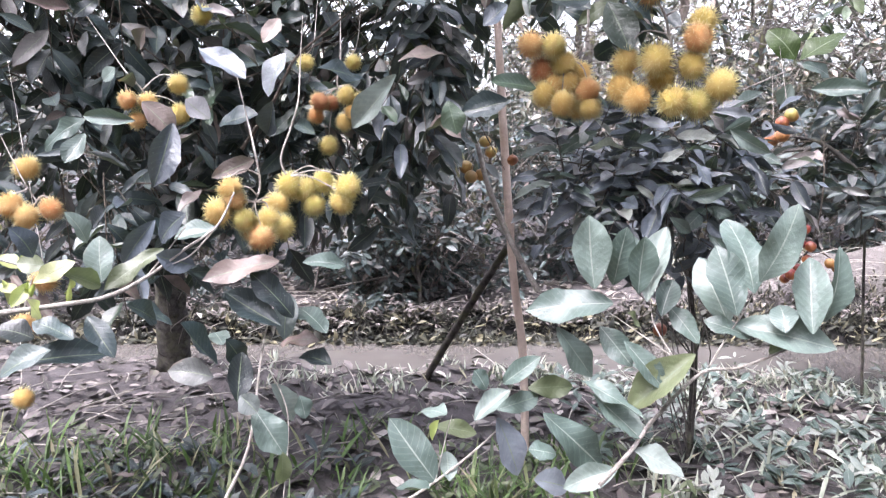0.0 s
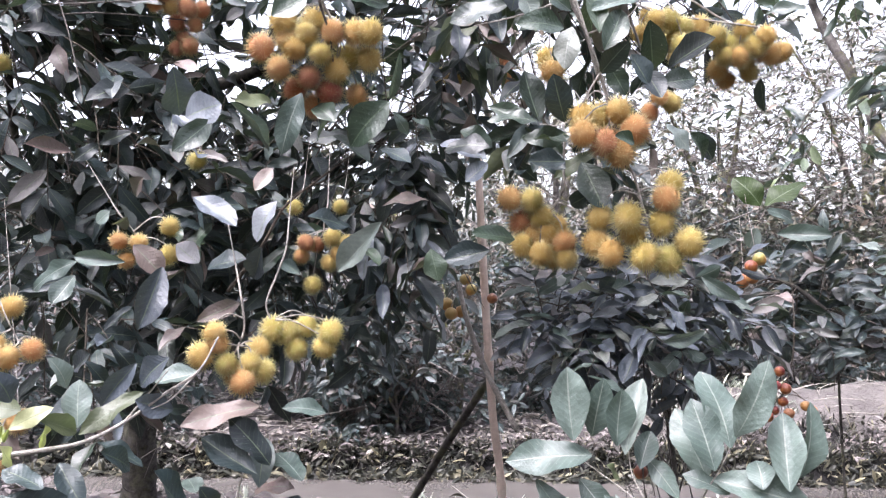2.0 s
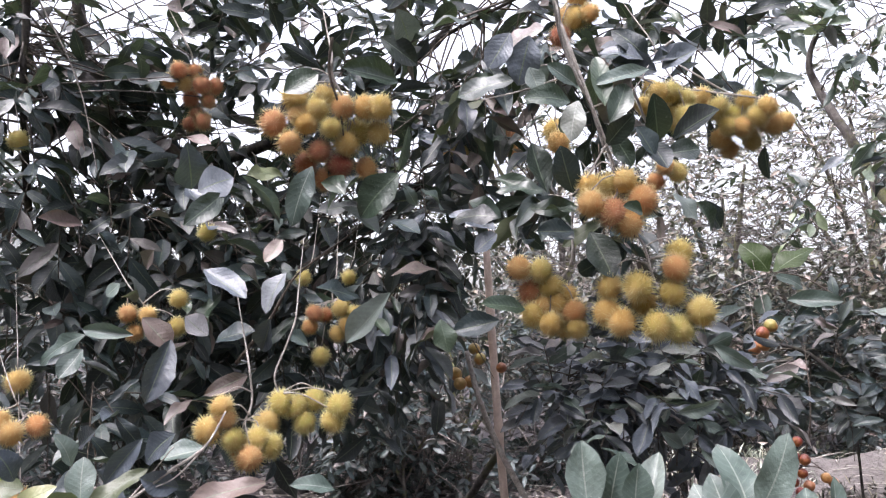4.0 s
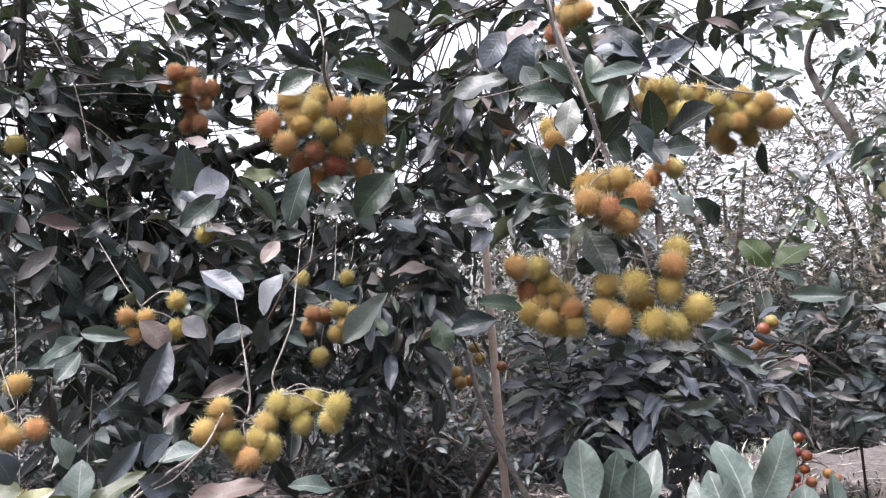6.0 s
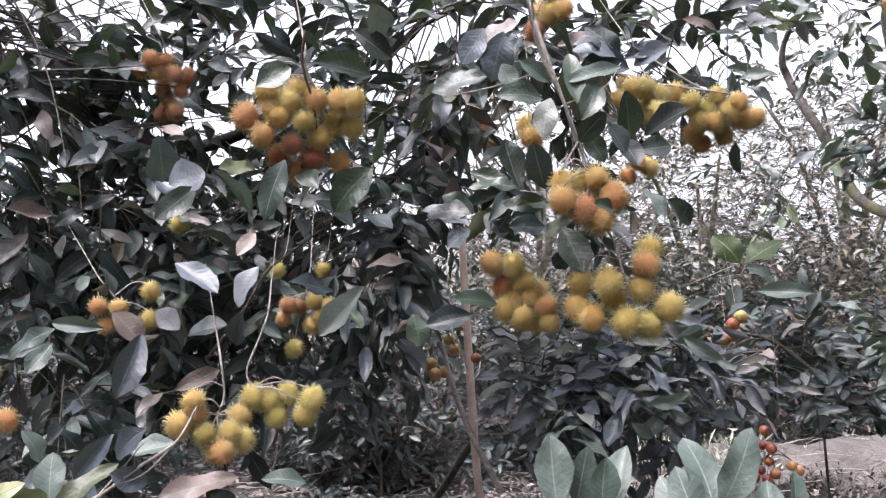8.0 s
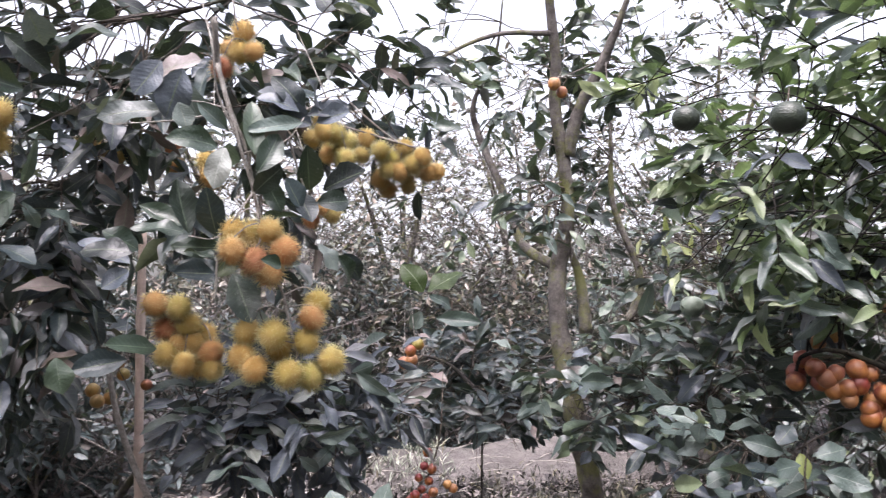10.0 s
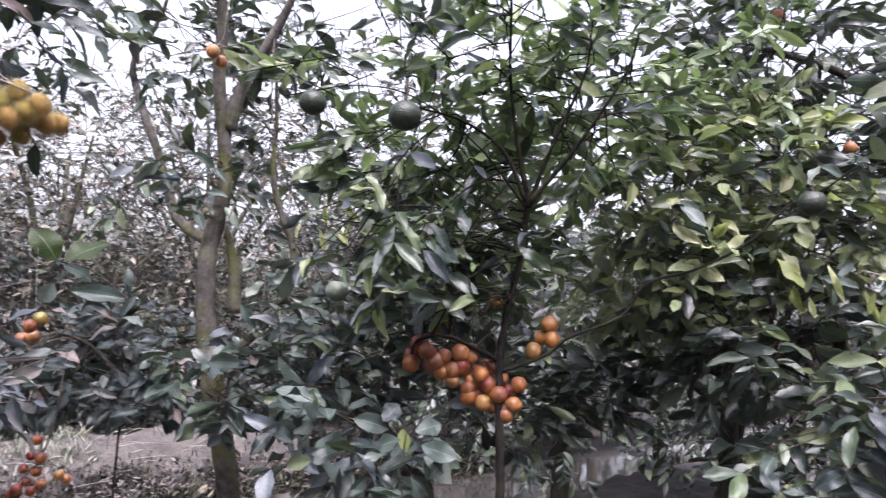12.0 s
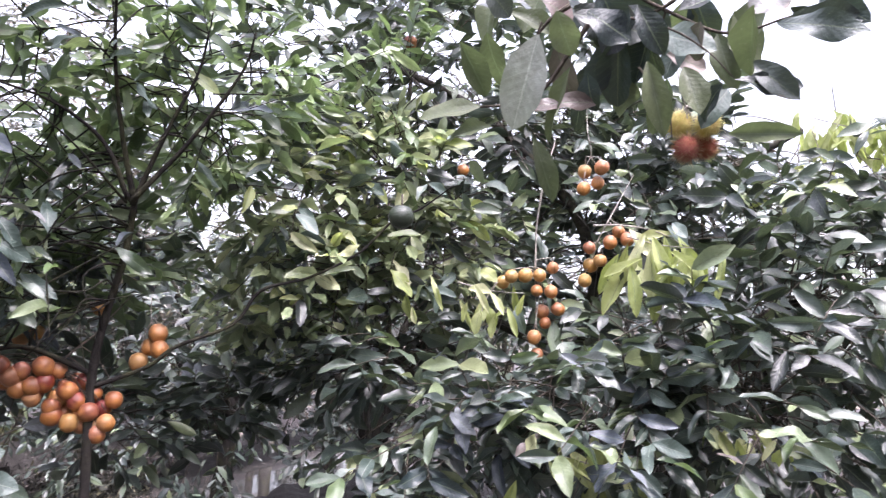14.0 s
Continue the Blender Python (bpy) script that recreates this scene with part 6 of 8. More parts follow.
spray(orchard_tree, [[(-0.442, 1.66, 1.259), (-0.37, 1.679, 1.363), (-0.319, 1.684, 1.457), (-0.241, 1.691, 1.524), (-0.16, 1.693, 1.586)]], [
    ("pale", 0.047, (-0.731, 1.539, 1.327), (-0.848, 1.537, 1.278)),
    ("pale", 0.047, (-0.733, 1.533, 1.297), (-0.765, 1.507, 1.236)),
    ("brown", 0.041, (-0.398, 1.589, 1.237), (-0.453, 1.485, 1.21)),
    ("dark", 0.058, (-0.404, 1.703, 1.445), (-0.428, 1.637, 1.48)),
    ("pale", 0.036, (-0.715, 1.661, 1.444), (-0.747, 1.662, 1.418)),
    ("brown", 0.036, (-0.653, 1.605, 1.428), (-0.702, 1.663, 1.411)),
], "twig_dark", 0.004)
spray(orchard_tree, [[(-0.215, 1.522, 1.989), (-0.224, 1.548, 1.92), (-0.202, 1.579, 1.838), (-0.192, 1.605, 1.752)], [(-0.07, 1.533, 1.994), (-0.085, 1.572, 1.889), (-0.075, 1.626, 1.703), (-0.049, 1.635, 1.664)]], [
    ("deep", 0.064, (-0.068, 1.53, 1.89), (-0.175, 1.429, 1.886)),
    ("deep", 0.085, (-0.066, 1.572, 1.688), (-0.159, 1.576, 1.595)),
    ("dark", 0.053, (-0.085, 1.577, 1.582), (-0.019, 1.544, 1.555)),
    ("deep", 0.067, (-0.206, 1.678, 1.629), (-0.115, 1.674, 1.569)),
    ("pale", 0.061, (-0.262, 1.573, 1.705), (-0.304, 1.541, 1.577)),
    ("pale", 0.053, (-0.232, 1.618, 1.704), (-0.235, 1.725, 1.623)),
    ("pale", 0.040, (-0.404, 1.515, 1.669), (-0.336, 1.611, 1.584)),
    ("pale", 0.024, (-0.046, 1.653, 1.822), (-0.062, 1.699, 1.716)),
    ("pale", 0.027, (-0.059, 1.64, 1.681), (-0.02, 1.655, 1.63)),
    ("deep", 0.064, (-0.31, 1.475, 1.843), (-0.24, 1.486, 1.885)),
    ("dark", 0.053, (-0.29, 1.631, 1.951), (-0.346, 1.679, 1.912)),
    ("deep", 0.061, (-0.108, 1.525, 1.991), (-0.02, 1.537, 1.943)),
], "twig_dark", 0.0035)
spray(orchard_tree, [[(-0.215, 1.522, 1.989), (-0.224, 1.548, 1.92), (-0.202, 1.579, 1.838), (-0.192, 1.605, 1.752)]], [
    ("deep", 0.067, (0.106, 1.584, 2.057), (-0.034, 1.502, 2.03)),
    ("blue", 0.064, (-0.067, 1.454, 2.024), (-0.039, 1.562, 1.986)),
    ("dark", 0.059, (-0.128, 1.623, 1.824), (-0.077, 1.67, 1.881)),
    ("olive", 0.045, (-0.334, 1.603, 1.692), (-0.381, 1.508, 1.684)),
    ("blue", 0.080, (-0.533, 1.536, 1.748), (-0.516, 1.589, 1.65)),
    ("blue", 0.075, (-0.487, 1.482, 1.629), (-0.419, 1.492, 1.662)),
    ("blue", 0.067, (-0.562, 1.633, 1.666), (-0.493, 1.586, 1.585)),
    ("deep", 0.053, (-0.436, 1.49, 1.625), (-0.485, 1.411, 1.552)),
    ("pale", 0.048, (-0.016, 1.671, 1.671), (0.061, 1.745, 1.657)),
    ("deep", 0.053, (-0.186, 1.56, 1.637), (-0.243, 1.604, 1.698)),
], "twig_dark", 0.0035)
spray(orchard_tree, [[(0.269, 1.446, 2.085), (0.293, 1.488, 1.988), (0.327, 1.513, 1.907), (0.366, 1.529, 1.835), (0.4, 1.55, 1.736)], [(0.327, 1.513, 1.907), (0.223, 1.542, 1.878), (0.121, 1.56, 1.858)], [(0.454, 1.497, 1.862), (0.492, 1.512, 1.777), (0.53, 1.519, 1.702)], [(0.525, 1.438, 1.954), (0.484, 1.464, 1.927), (0.383, 1.514, 1.868)]], [
    ("dark", 0.061, (0.189, 1.491, 1.882), (0.062, 1.514, 1.866)),
    ("deep", 0.053, (0.326, 1.579, 1.867), (0.224, 1.532, 1.862)),
    ("deep", 0.061, (0.358, 1.497, 1.92), (0.404, 1.579, 1.837)),
    ("dark", 0.069, (0.434, 1.458, 1.906), (0.405, 1.552, 1.809)),
    ("pale", 0.063, (0.331, 1.527, 1.84), (0.335, 1.619, 1.784)),
    ("blue", 0.079, (0.253, 1.472, 1.994), (0.161, 1.545, 1.986)),
    ("blue", 0.071, (0.215, 1.43, 1.957), (0.191, 1.444, 1.857)),
    ("blue", 0.066, (0.175, 1.444, 1.969), (0.127, 1.46, 1.9)),
    ("deep", 0.074, (0.368, 1.575, 1.557), (0.405, 1.534, 1.447)),
    ("deep", 0.066, (0.49, 1.474, 1.848), (0.527, 1.525, 1.749)),
    ("dark", 0.069, (0.545, 1.515, 1.759), (0.61, 1.431, 1.8)),
    ("deep", 0.058, (0.541, 1.549, 1.733), (0.625, 1.55, 1.755)),
], "twig", 0.0062)
spray(orchard_tree, [[(0.269, 1.446, 2.085), (0.293, 1.488, 1.988), (0.327, 1.513, 1.907), (0.366, 1.529, 1.835), (0.4, 1.55, 1.736)]], [
    ("pale", 0.050, (0.54, 1.515, 1.634), (0.597, 1.496, 1.587)),
    ("deep", 0.055, (0.572, 1.461, 1.605), (0.638, 1.501, 1.558)),
    ("dark", 0.055, (0.255, 1.585, 1.577), (0.323, 1.544, 1.533)),
    ("deep", 0.047, (0.166, 1.678, 1.703), (0.261, 1.643, 1.658)),
    ("deep", 0.047, (0.229, 1.555, 1.606), (0.323, 1.517, 1.612)),
    ("blue", 0.058, (0.436, 1.463, 1.971), (0.491, 1.489, 1.917)),
    ("blue", 0.055, (0.374, 1.467, 1.947), (0.452, 1.483, 1.935)),
    ("blue", 0.055, (0.454, 1.363, 1.958), (0.517, 1.433, 1.927)),
    ("blue", 0.058, (0.402, 1.482, 1.921), (0.492, 1.457, 1.893)),
    ("blue", 0.053, (0.505, 1.457, 1.899), (0.555, 1.391, 1.916)),
    ("pale", 0.053, (0.228, 1.568, 1.968), (0.268, 1.58, 1.898)),
    ("dark", 0.053, (0.472, 1.451, 1.735), (0.499, 1.432, 1.67)),
], "twig", 0.0062)
spray(orchard_tree, [[(0.269, 1.446, 2.085), (0.293, 1.488, 1.988), (0.327, 1.513, 1.907), (0.366, 1.529, 1.835), (0.4, 1.55, 1.736)]], [
    ("deep", 0.047, (0.416, 1.533, 1.771), (0.453, 1.516, 1.702)),
    ("olive", 0.034, (0.418, 1.503, 1.576), (0.483, 1.546, 1.603)),
    ("pale", 0.024, (0.439, 1.507, 1.568), (0.507, 1.523, 1.587)),
    ("deep", 0.058, (0.095, 1.605, 1.631), (0.171, 1.603, 1.602)),
    ("blue", 0.061, (0.051, 1.657, 1.607), (0.144, 1.575, 1.589)),
    ("dark", 0.061, (0.166, 1.638, 1.358), (0.061, 1.639, 1.336)),
    ("deep", 0.053, (0.223, 1.62, 1.384), (0.127, 1.548, 1.401)),
    ("blue", 0.053, (0.103, 1.548, 1.507), (0.153, 1.537, 1.543)),
    ("deep", 0.058, (0.029, 1.64, 1.36), (0.053, 1.612, 1.295)),
], "twig", 0.0062)
spray(orchard_tree, [[(0.278, 1.412, 1.974), (0.308, 1.408, 1.884), (0.341, 1.414, 1.796), (0.373, 1.430, 1.723), (0.394, 1.443, 1.672)], [(0.341, 1.414, 1.796), (0.429, 1.428, 1.838), (0.471, 1.441, 1.899)], [(0.308, 1.408, 1.884), (0.242, 1.449, 1.899), (0.196, 1.472, 1.890)], [(0.373, 1.430, 1.723), (0.315, 1.470, 1.628), (0.256, 1.482, 1.624)]], [
    ("deep", 0.054, (0.286, 1.376, 1.795), (0.199, 1.329, 1.799)),
    ("silver", 0.051, (0.298, 1.356, 1.791), (0.279, 1.332, 1.715)),
    ("deep", 0.049, (0.362, 1.394, 1.793), (0.357, 1.420, 1.914)),
    ("deep", 0.054, (0.369, 1.387, 1.756), (0.412, 1.387, 1.848)),
    ("deep", 0.048, (0.373, 1.430, 1.720), (0.414, 1.376, 1.767)),
    ("dark", 0.051, (0.477, 1.438, 1.700), (0.439, 1.426, 1.759)),
    ("blue", 0.054, (0.459, 1.441, 1.910), (0.374, 1.439, 1.942)),
    ("pale", 0.040, (0.465, 1.423, 1.883), (0.345, 1.389, 1.847)),
    ("deep", 0.057, (0.258, 1.492, 1.630), (0.225, 1.512, 1.739)),
    ("dark", 0.061, (0.315, 1.500, 1.632), (0.281, 1.447, 1.718)),
    ("deep", 0.041, (0.249, 1.472, 1.628), (0.151, 1.461, 1.650)),
    ("pale", 0.045, (0.211, 1.422, 1.884), (0.231, 1.427, 1.835)),
    ("pale", 0.037, (0.306, 1.402, 1.839), (0.246, 1.392, 1.881)),
    ("dark", 0.049, (0.599, 1.511, 1.616), (0.662, 1.524, 1.563)),
    ("deep", 0.032, (0.381, 1.351, 1.577), (0.429, 1.379, 1.570)),
    ("deep", 0.037, (0.304, 1.424, 1.576), (0.249, 1.478, 1.614)),
    ("dark", 0.050, (0.320, 1.526, 1.551), (0.238, 1.503, 1.550)),
    ("dark", 0.061, (0.154, 1.529, 1.582), (0.055, 1.549, 1.600)),
    ("blue", 0.049, (0.478, 1.441, 1.905), (0.574, 1.458, 1.940)),
    ("dark", 0.057, (0.475, 1.460, 1.917), (0.407, 1.432, 1.982)),
], "twig", 0.0045)
spray(fork_tree, [[(1.876, 3.155, 1.471), (1.741, 3.224, 1.579), (1.62, 3.284, 1.61)]], [
    ("green", 0.134, (1.578, 3.219, 1.605), (1.476, 3.225, 1.742)),
    ("green", 0.134, (1.643, 3.311, 1.607), (1.81, 3.275, 1.747)),
    ("pale", 0.087, (1.764, 3.275, 1.53), (1.652, 3.227, 1.605)),
    ("pale", 0.087, (1.662, 3.235, 1.476), (1.858, 3.126, 1.457)),
    ("pale", 0.081, (1.63, 3.356, 1.509), (1.603, 3.385, 1.416)),
], "twig_dark", 0.004)
spray(right_tree, [[(1.644, -0.314, 2.194), (1.674, -0.246, 2.129), (1.698, -0.196, 2.067), (1.718, -0.144, 2), (1.716, -0.081, 1.974), (1.706, -0.028, 1.966)], [(1.674, -0.246, 2.129), (1.695, -0.364, 2.099), (1.711, -0.432, 2.06), (1.728, -0.481, 2.012)], [(1.721, -0.317, 2.038), (1.745, -0.368, 1.98), (1.768, -0.38, 1.913)], [(1.669, -0.145, 2.112), (1.682, -0.129, 2.08)]], [
    ("olive", 0.059, (1.699, -0.034, 2.113), (1.778, -0.052, 2.013)),
    ("olive", 0.051, (1.592, -0.014, 2.046), (1.699, -0.034, 1.992)),
    ("olive", 0.051, (1.715, -0.028, 1.97), (1.7, 0.091, 1.954)),
    ("olive", 0.037, (1.689, -0.059, 1.92), (1.721, 0.049, 1.921)),
    ("olive", 0.046, (1.821, -0.114, 1.939), (1.838, -0.166, 1.819)),
    ("dark", 0.037, (1.739, -0.249, 1.977), (1.662, -0.144, 1.966)),
    ("dark", 0.057, (1.728, -0.164, 2.094), (1.796, -0.19, 1.994)),
    ("dark", 0.062, (1.633, -0.206, 2.106), (1.697, -0.355, 2.106)),
    ("dark", 0.070, (1.699, -0.281, 2.101), (1.81, -0.274, 1.996)),
    ("pale", 0.064, (1.746, -0.35, 2.111), (1.7, -0.443, 2.067)),
    ("olive", 0.066, (1.639, -0.502, 2.102), (1.732, -0.504, 2.018)),
    ("dark", 0.048, (1.619, -0.534, 2.059), (1.553, -0.642, 2.028)),
], "twig_dark", 0.005)
spray(right_tree, [[(1.644, -0.314, 2.194), (1.674, -0.246, 2.129), (1.698, -0.196, 2.067), (1.718, -0.144, 2), (1.716, -0.081, 1.974), (1.706, -0.028, 1.966)]], [
    ("dark", 0.040, (1.791, -0.487, 2.035), (1.826, -0.611, 2.026)),
    ("olive", 0.048, (1.682, -0.333, 2.031), (1.705, -0.365, 1.904)),
    ("olive", 0.035, (1.69, -0.47, 1.899), (1.628, -0.576, 1.875)),
    ("dark", 0.055, (1.613, -0.382, 2.088), (1.611, -0.46, 2.111)),
    ("dark", 0.051, (1.67, -0.123, 2.142), (1.595, -0.044, 2.136)),
    ("olive", 0.048, (1.695, -0.074, 2.152), (1.728, -0.163, 2.116)),
    ("dark", 0.055, (1.705, -0.422, 2.111), (1.755, -0.406, 2.059)),
    ("olive", 0.044, (1.667, -0.201, 2.021), (1.747, -0.144, 1.91)),
    ("dark", 0.044, (1.705, -0.228, 2.025), (1.731, -0.238, 1.958)),
    ("olive", 0.051, (1.668, -0.394, 2.012), (1.661, -0.423, 1.928)),
    ("dark", 0.048, (1.726, -0.462, 2.001), (1.78, -0.419, 1.953)),
], "twig_dark", 0.005)
spray(right_tree, [[(1.532, -0.214, 2.07), (1.537, -0.182, 2.05), (1.544, -0.161, 2.028)]], [
    ("silver", 0.084, (1.542, -0.162, 2.027), (1.593, -0.112, 1.885)),
    ("dark", 0.055, (1.538, -0.258, 2.099), (1.573, -0.294, 2.025)),
    ("olive", 0.049, (1.507, -0.196, 2.049), (1.543, -0.217, 1.987)),
    ("dark", 0.049, (1.566, -0.319, 2.079), (1.576, -0.365, 2.003)),
    ("dark", 0.045, (1.492, -0.081, 2.089), (1.528, -0.118, 2.055)),
    ("dark", 0.059, (1.538, -0.241, 2.061), (1.541, -0.313, 2.019)),
], "twig_dark", 0.004)
spray(right_tree, [[(1.728, -0.227, 2.238), (1.772, -0.363, 2.17), (1.789, -0.476, 2.125), (1.768, -0.578, 2.141)], [(1.772, -0.363, 2.17), (1.81, -0.335, 2.086), (1.835, -0.347, 2.026)], [(1.789, -0.476, 2.125), (1.811, -0.508, 2.066)]], [
    ("dark", 0.082, (1.758, -0.259, 2.193), (1.754, -0.285, 2.064)),
    ("dark", 0.078, (1.703, -0.314, 2.15), (1.711, -0.246, 2.07)),
    ("dark", 0.071, (1.729, -0.334, 2.139), (1.775, -0.331, 2.037)),
    ("olive", 0.071, (1.834, -0.489, 2.192), (1.839, -0.536, 2.071)),
    ("olive", 0.066, (1.824, -0.538, 2.218), (1.86, -0.492, 2.099)),
    ("dark", 0.064, (1.806, -0.415, 2.218), (1.85, -0.455, 2.132)),
    ("dark", 0.047, (1.802, -0.583, 2.174), (1.859, -0.67, 2.145)),
    ("dark", 0.057, (1.795, -0.629, 2.195), (1.756, -0.693, 2.127)),
    ("olive", 0.052, (1.846, -0.46, 2.153), (1.831, -0.49, 2.042)),
    ("pale", 0.054, (1.824, -0.407, 2.146), (1.789, -0.361, 2.064)),
    ("dark", 0.059, (1.714, -0.188, 2.188), (1.702, -0.184, 2.092)),
    ("olive", 0.059, (1.745, -0.128, 2.221), (1.755, -0.098, 2.133)),
], "twig_dark", 0.004)
spray(right_tree, [[(1.728, -0.227, 2.238), (1.772, -0.363, 2.17), (1.789, -0.476, 2.125), (1.768, -0.578, 2.141)]], [
    ("dark", 0.052, (1.816, -0.518, 2.079), (1.791, -0.596, 2.005)),
    ("olive", 0.052, (1.793, -0.293, 2.081), (1.891, -0.303, 1.988)),
    ("dark", 0.052, (1.814, -0.237, 2.104), (1.856, -0.171, 1.968)),
    ("olive", 0.047, (1.844, -0.419, 2.096), (1.943, -0.414, 2.04)),
    ("pale", 0.052, (1.804, -0.478, 2.02), (1.772, -0.433, 1.95)),
    ("dark", 0.071, (1.707, -0.568, 2.174), (1.692, -0.504, 2.109)),
    ("olive", 0.047, (1.813, -0.367, 2.04), (1.878, -0.338, 1.96)),
    ("olive", 0.054, (1.748, -0.036, 2.23), (1.734, -0.012, 2.117)),
], "twig_dark", 0.004)
spray(right_tree, [[(1.735, -0.431, 2.234), (1.767, -0.364, 2.178), (1.772, -0.281, 2.163), (1.747, -0.185, 2.193)]], [
    ("dark", 0.075, (1.683, -0.2, 2.145), (1.744, -0.305, 2.108)),
    ("dark", 0.080, (1.756, -0.249, 2.19), (1.812, -0.375, 2.155)),
    ("dark", 0.060, (1.739, -0.261, 2.113), (1.811, -0.243, 2.018)),
    ("dark", 0.055, (1.787, -0.297, 2.135), (1.868, -0.281, 2.016)),
    ("dark", 0.060, (1.712, -0.335, 2.108), (1.777, -0.314, 2.032)),
    ("dark", 0.050, (1.771, -0.173, 2.141), (1.838, -0.152, 2.058)),
    ("olive", 0.065, (1.808, -0.4, 2.208), (1.878, -0.393, 2.129)),
    ("dark", 0.055, (1.775, -0.566, 2.132), (1.779, -0.699, 2.137)),
    ("dark", 0.050, (1.868, -0.525, 2.054), (1.89, -0.616, 2.049)),
    ("olive", 0.050, (1.727, -0.072, 2.192), (1.768, -0.025, 2.158)),
    ("dark", 0.070, (1.651, -0.147, 2.146), (1.706, -0.213, 2.125)),
    ("brown", 0.050, (1.805, -0.366, 2.098), (1.845, -0.435, 2.077)),
], "twig_dark", 0.004)
spray(right_tree, [[(2.73, -0.156, 1.936), (2.736, -0.244, 1.939), (2.742, -0.347, 1.924), (2.749, -0.449, 1.874)], [(2.738, -0.296, 1.94), (2.751, -0.246, 1.851)]], [
    ("lime", 0.048, (2.713, -0.282, 1.846), (2.715, -0.204, 1.649)),
    ("lime", 0.041, (2.791, -0.296, 1.877), (2.806, -0.291, 1.751)),
    ("lime", 0.044, (2.749, -0.415, 1.909), (2.747, -0.509, 1.736)),
    ("pale", 0.044, (2.744, -0.381, 1.943), (2.766, -0.45, 1.877)),
    ("lime", 0.037, (2.732, -0.239, 1.847), (2.754, -0.181, 1.722)),
    ("lime", 0.037, (2.781, -0.331, 1.876), (2.778, -0.359, 1.786)),
    ("lime", 0.041, (2.744, -0.441, 1.873), (2.722, -0.467, 1.732)),
    ("pale", 0.037, (2.708, -0.397, 1.945), (2.666, -0.437, 1.895)),
], "twig", 0.003)
spray(right_tree, [[(2.59, -0.218, 1.1), (2.604, -0.205, 1.189), (2.616, -0.209, 1.283)]], [
    ("lime", 0.045, (2.55, -0.217, 1.182), (2.518, -0.2, 1.303)),
    ("lime", 0.045, (2.653, -0.218, 1.184), (2.69, -0.253, 1.264)),
    ("lime", 0.045, (2.61, -0.198, 1.164), (2.646, -0.126, 1.239)),
    ("lime", 0.045, (2.56, -0.218, 1.151), (2.537, -0.174, 1.131)),
    ("lime", 0.041, (2.611, -0.229, 1.16), (2.663, -0.287, 1.238)),
    ("pale", 0.052, (2.608, -0.245, 1.162), (2.575, -0.39, 1.199)),
    ("pale", 0.052, (2.548, -0.264, 1.158), (2.5, -0.397, 1.167)),
    ("lime", 0.038, (2.632, -0.179, 1.182), (2.675, -0.141, 1.205)),
], "twig", 0.003)
spray(right_tree, [[(2.665, 0.131, 1.735), (2.662, 0.163, 1.679), (2.663, 0.178, 1.625)]], [
    ("lime", 0.043, (2.623, 0.121, 1.731), (2.637, 0.183, 1.784)),
    ("lime", 0.040, (2.611, 0.134, 1.694), (2.628, 0.212, 1.71)),
    ("lime", 0.040, (2.688, 0.168, 1.663), (2.698, 0.129, 1.594)),
    ("lime", 0.036, (2.659, 0.179, 1.642), (2.629, 0.185, 1.569)),
    ("pale", 0.040, (2.735, 0.076, 1.672), (2.72, 0.05, 1.582)),
    ("lime", 0.036, (2.65, 0.095, 1.655), (2.672, 0.144, 1.627)),
], "twig", 0.003)
spray(citrus_tree, [[(1.79, 1.225, 1.076), (1.795, 1.231, 1.12), (1.804, 1.233, 1.166)]], [
    ("lime", 0.036, (1.805, 1.23, 1.101), (1.802, 1.25, 1.163)),
    ("pale", 0.059, (1.835, 1.202, 1.123), (1.865, 1.1, 1.107)),
    ("pale", 0.059, (1.754, 1.211, 1.142), (1.713, 1.314, 1.104)),
    ("pale", 0.056, (1.837, 1.231, 1.157), (1.9, 1.187, 1.192)),
    ("pale", 0.056, (1.771, 1.275, 1.161), (1.685, 1.322, 1.188)),
    ("pale", 0.056, (1.589, 1.384, 1.227), (1.579, 1.395, 1.174)),
    ("pale", 0.049, (1.617, 1.314, 1.104), (1.542, 1.308, 1.097)),
    ("dark", 0.056, (1.742, 1.272, 1.186), (1.781, 1.256, 1.241)),
    ("pale", 0.059, (1.871, 1.218, 1.086), (1.921, 1.137, 1.033)),
    ("dark", 0.059, (1.717, 1.279, 1.133), (1.688, 1.356, 1.061)),
], "twig_dark", 0.003)
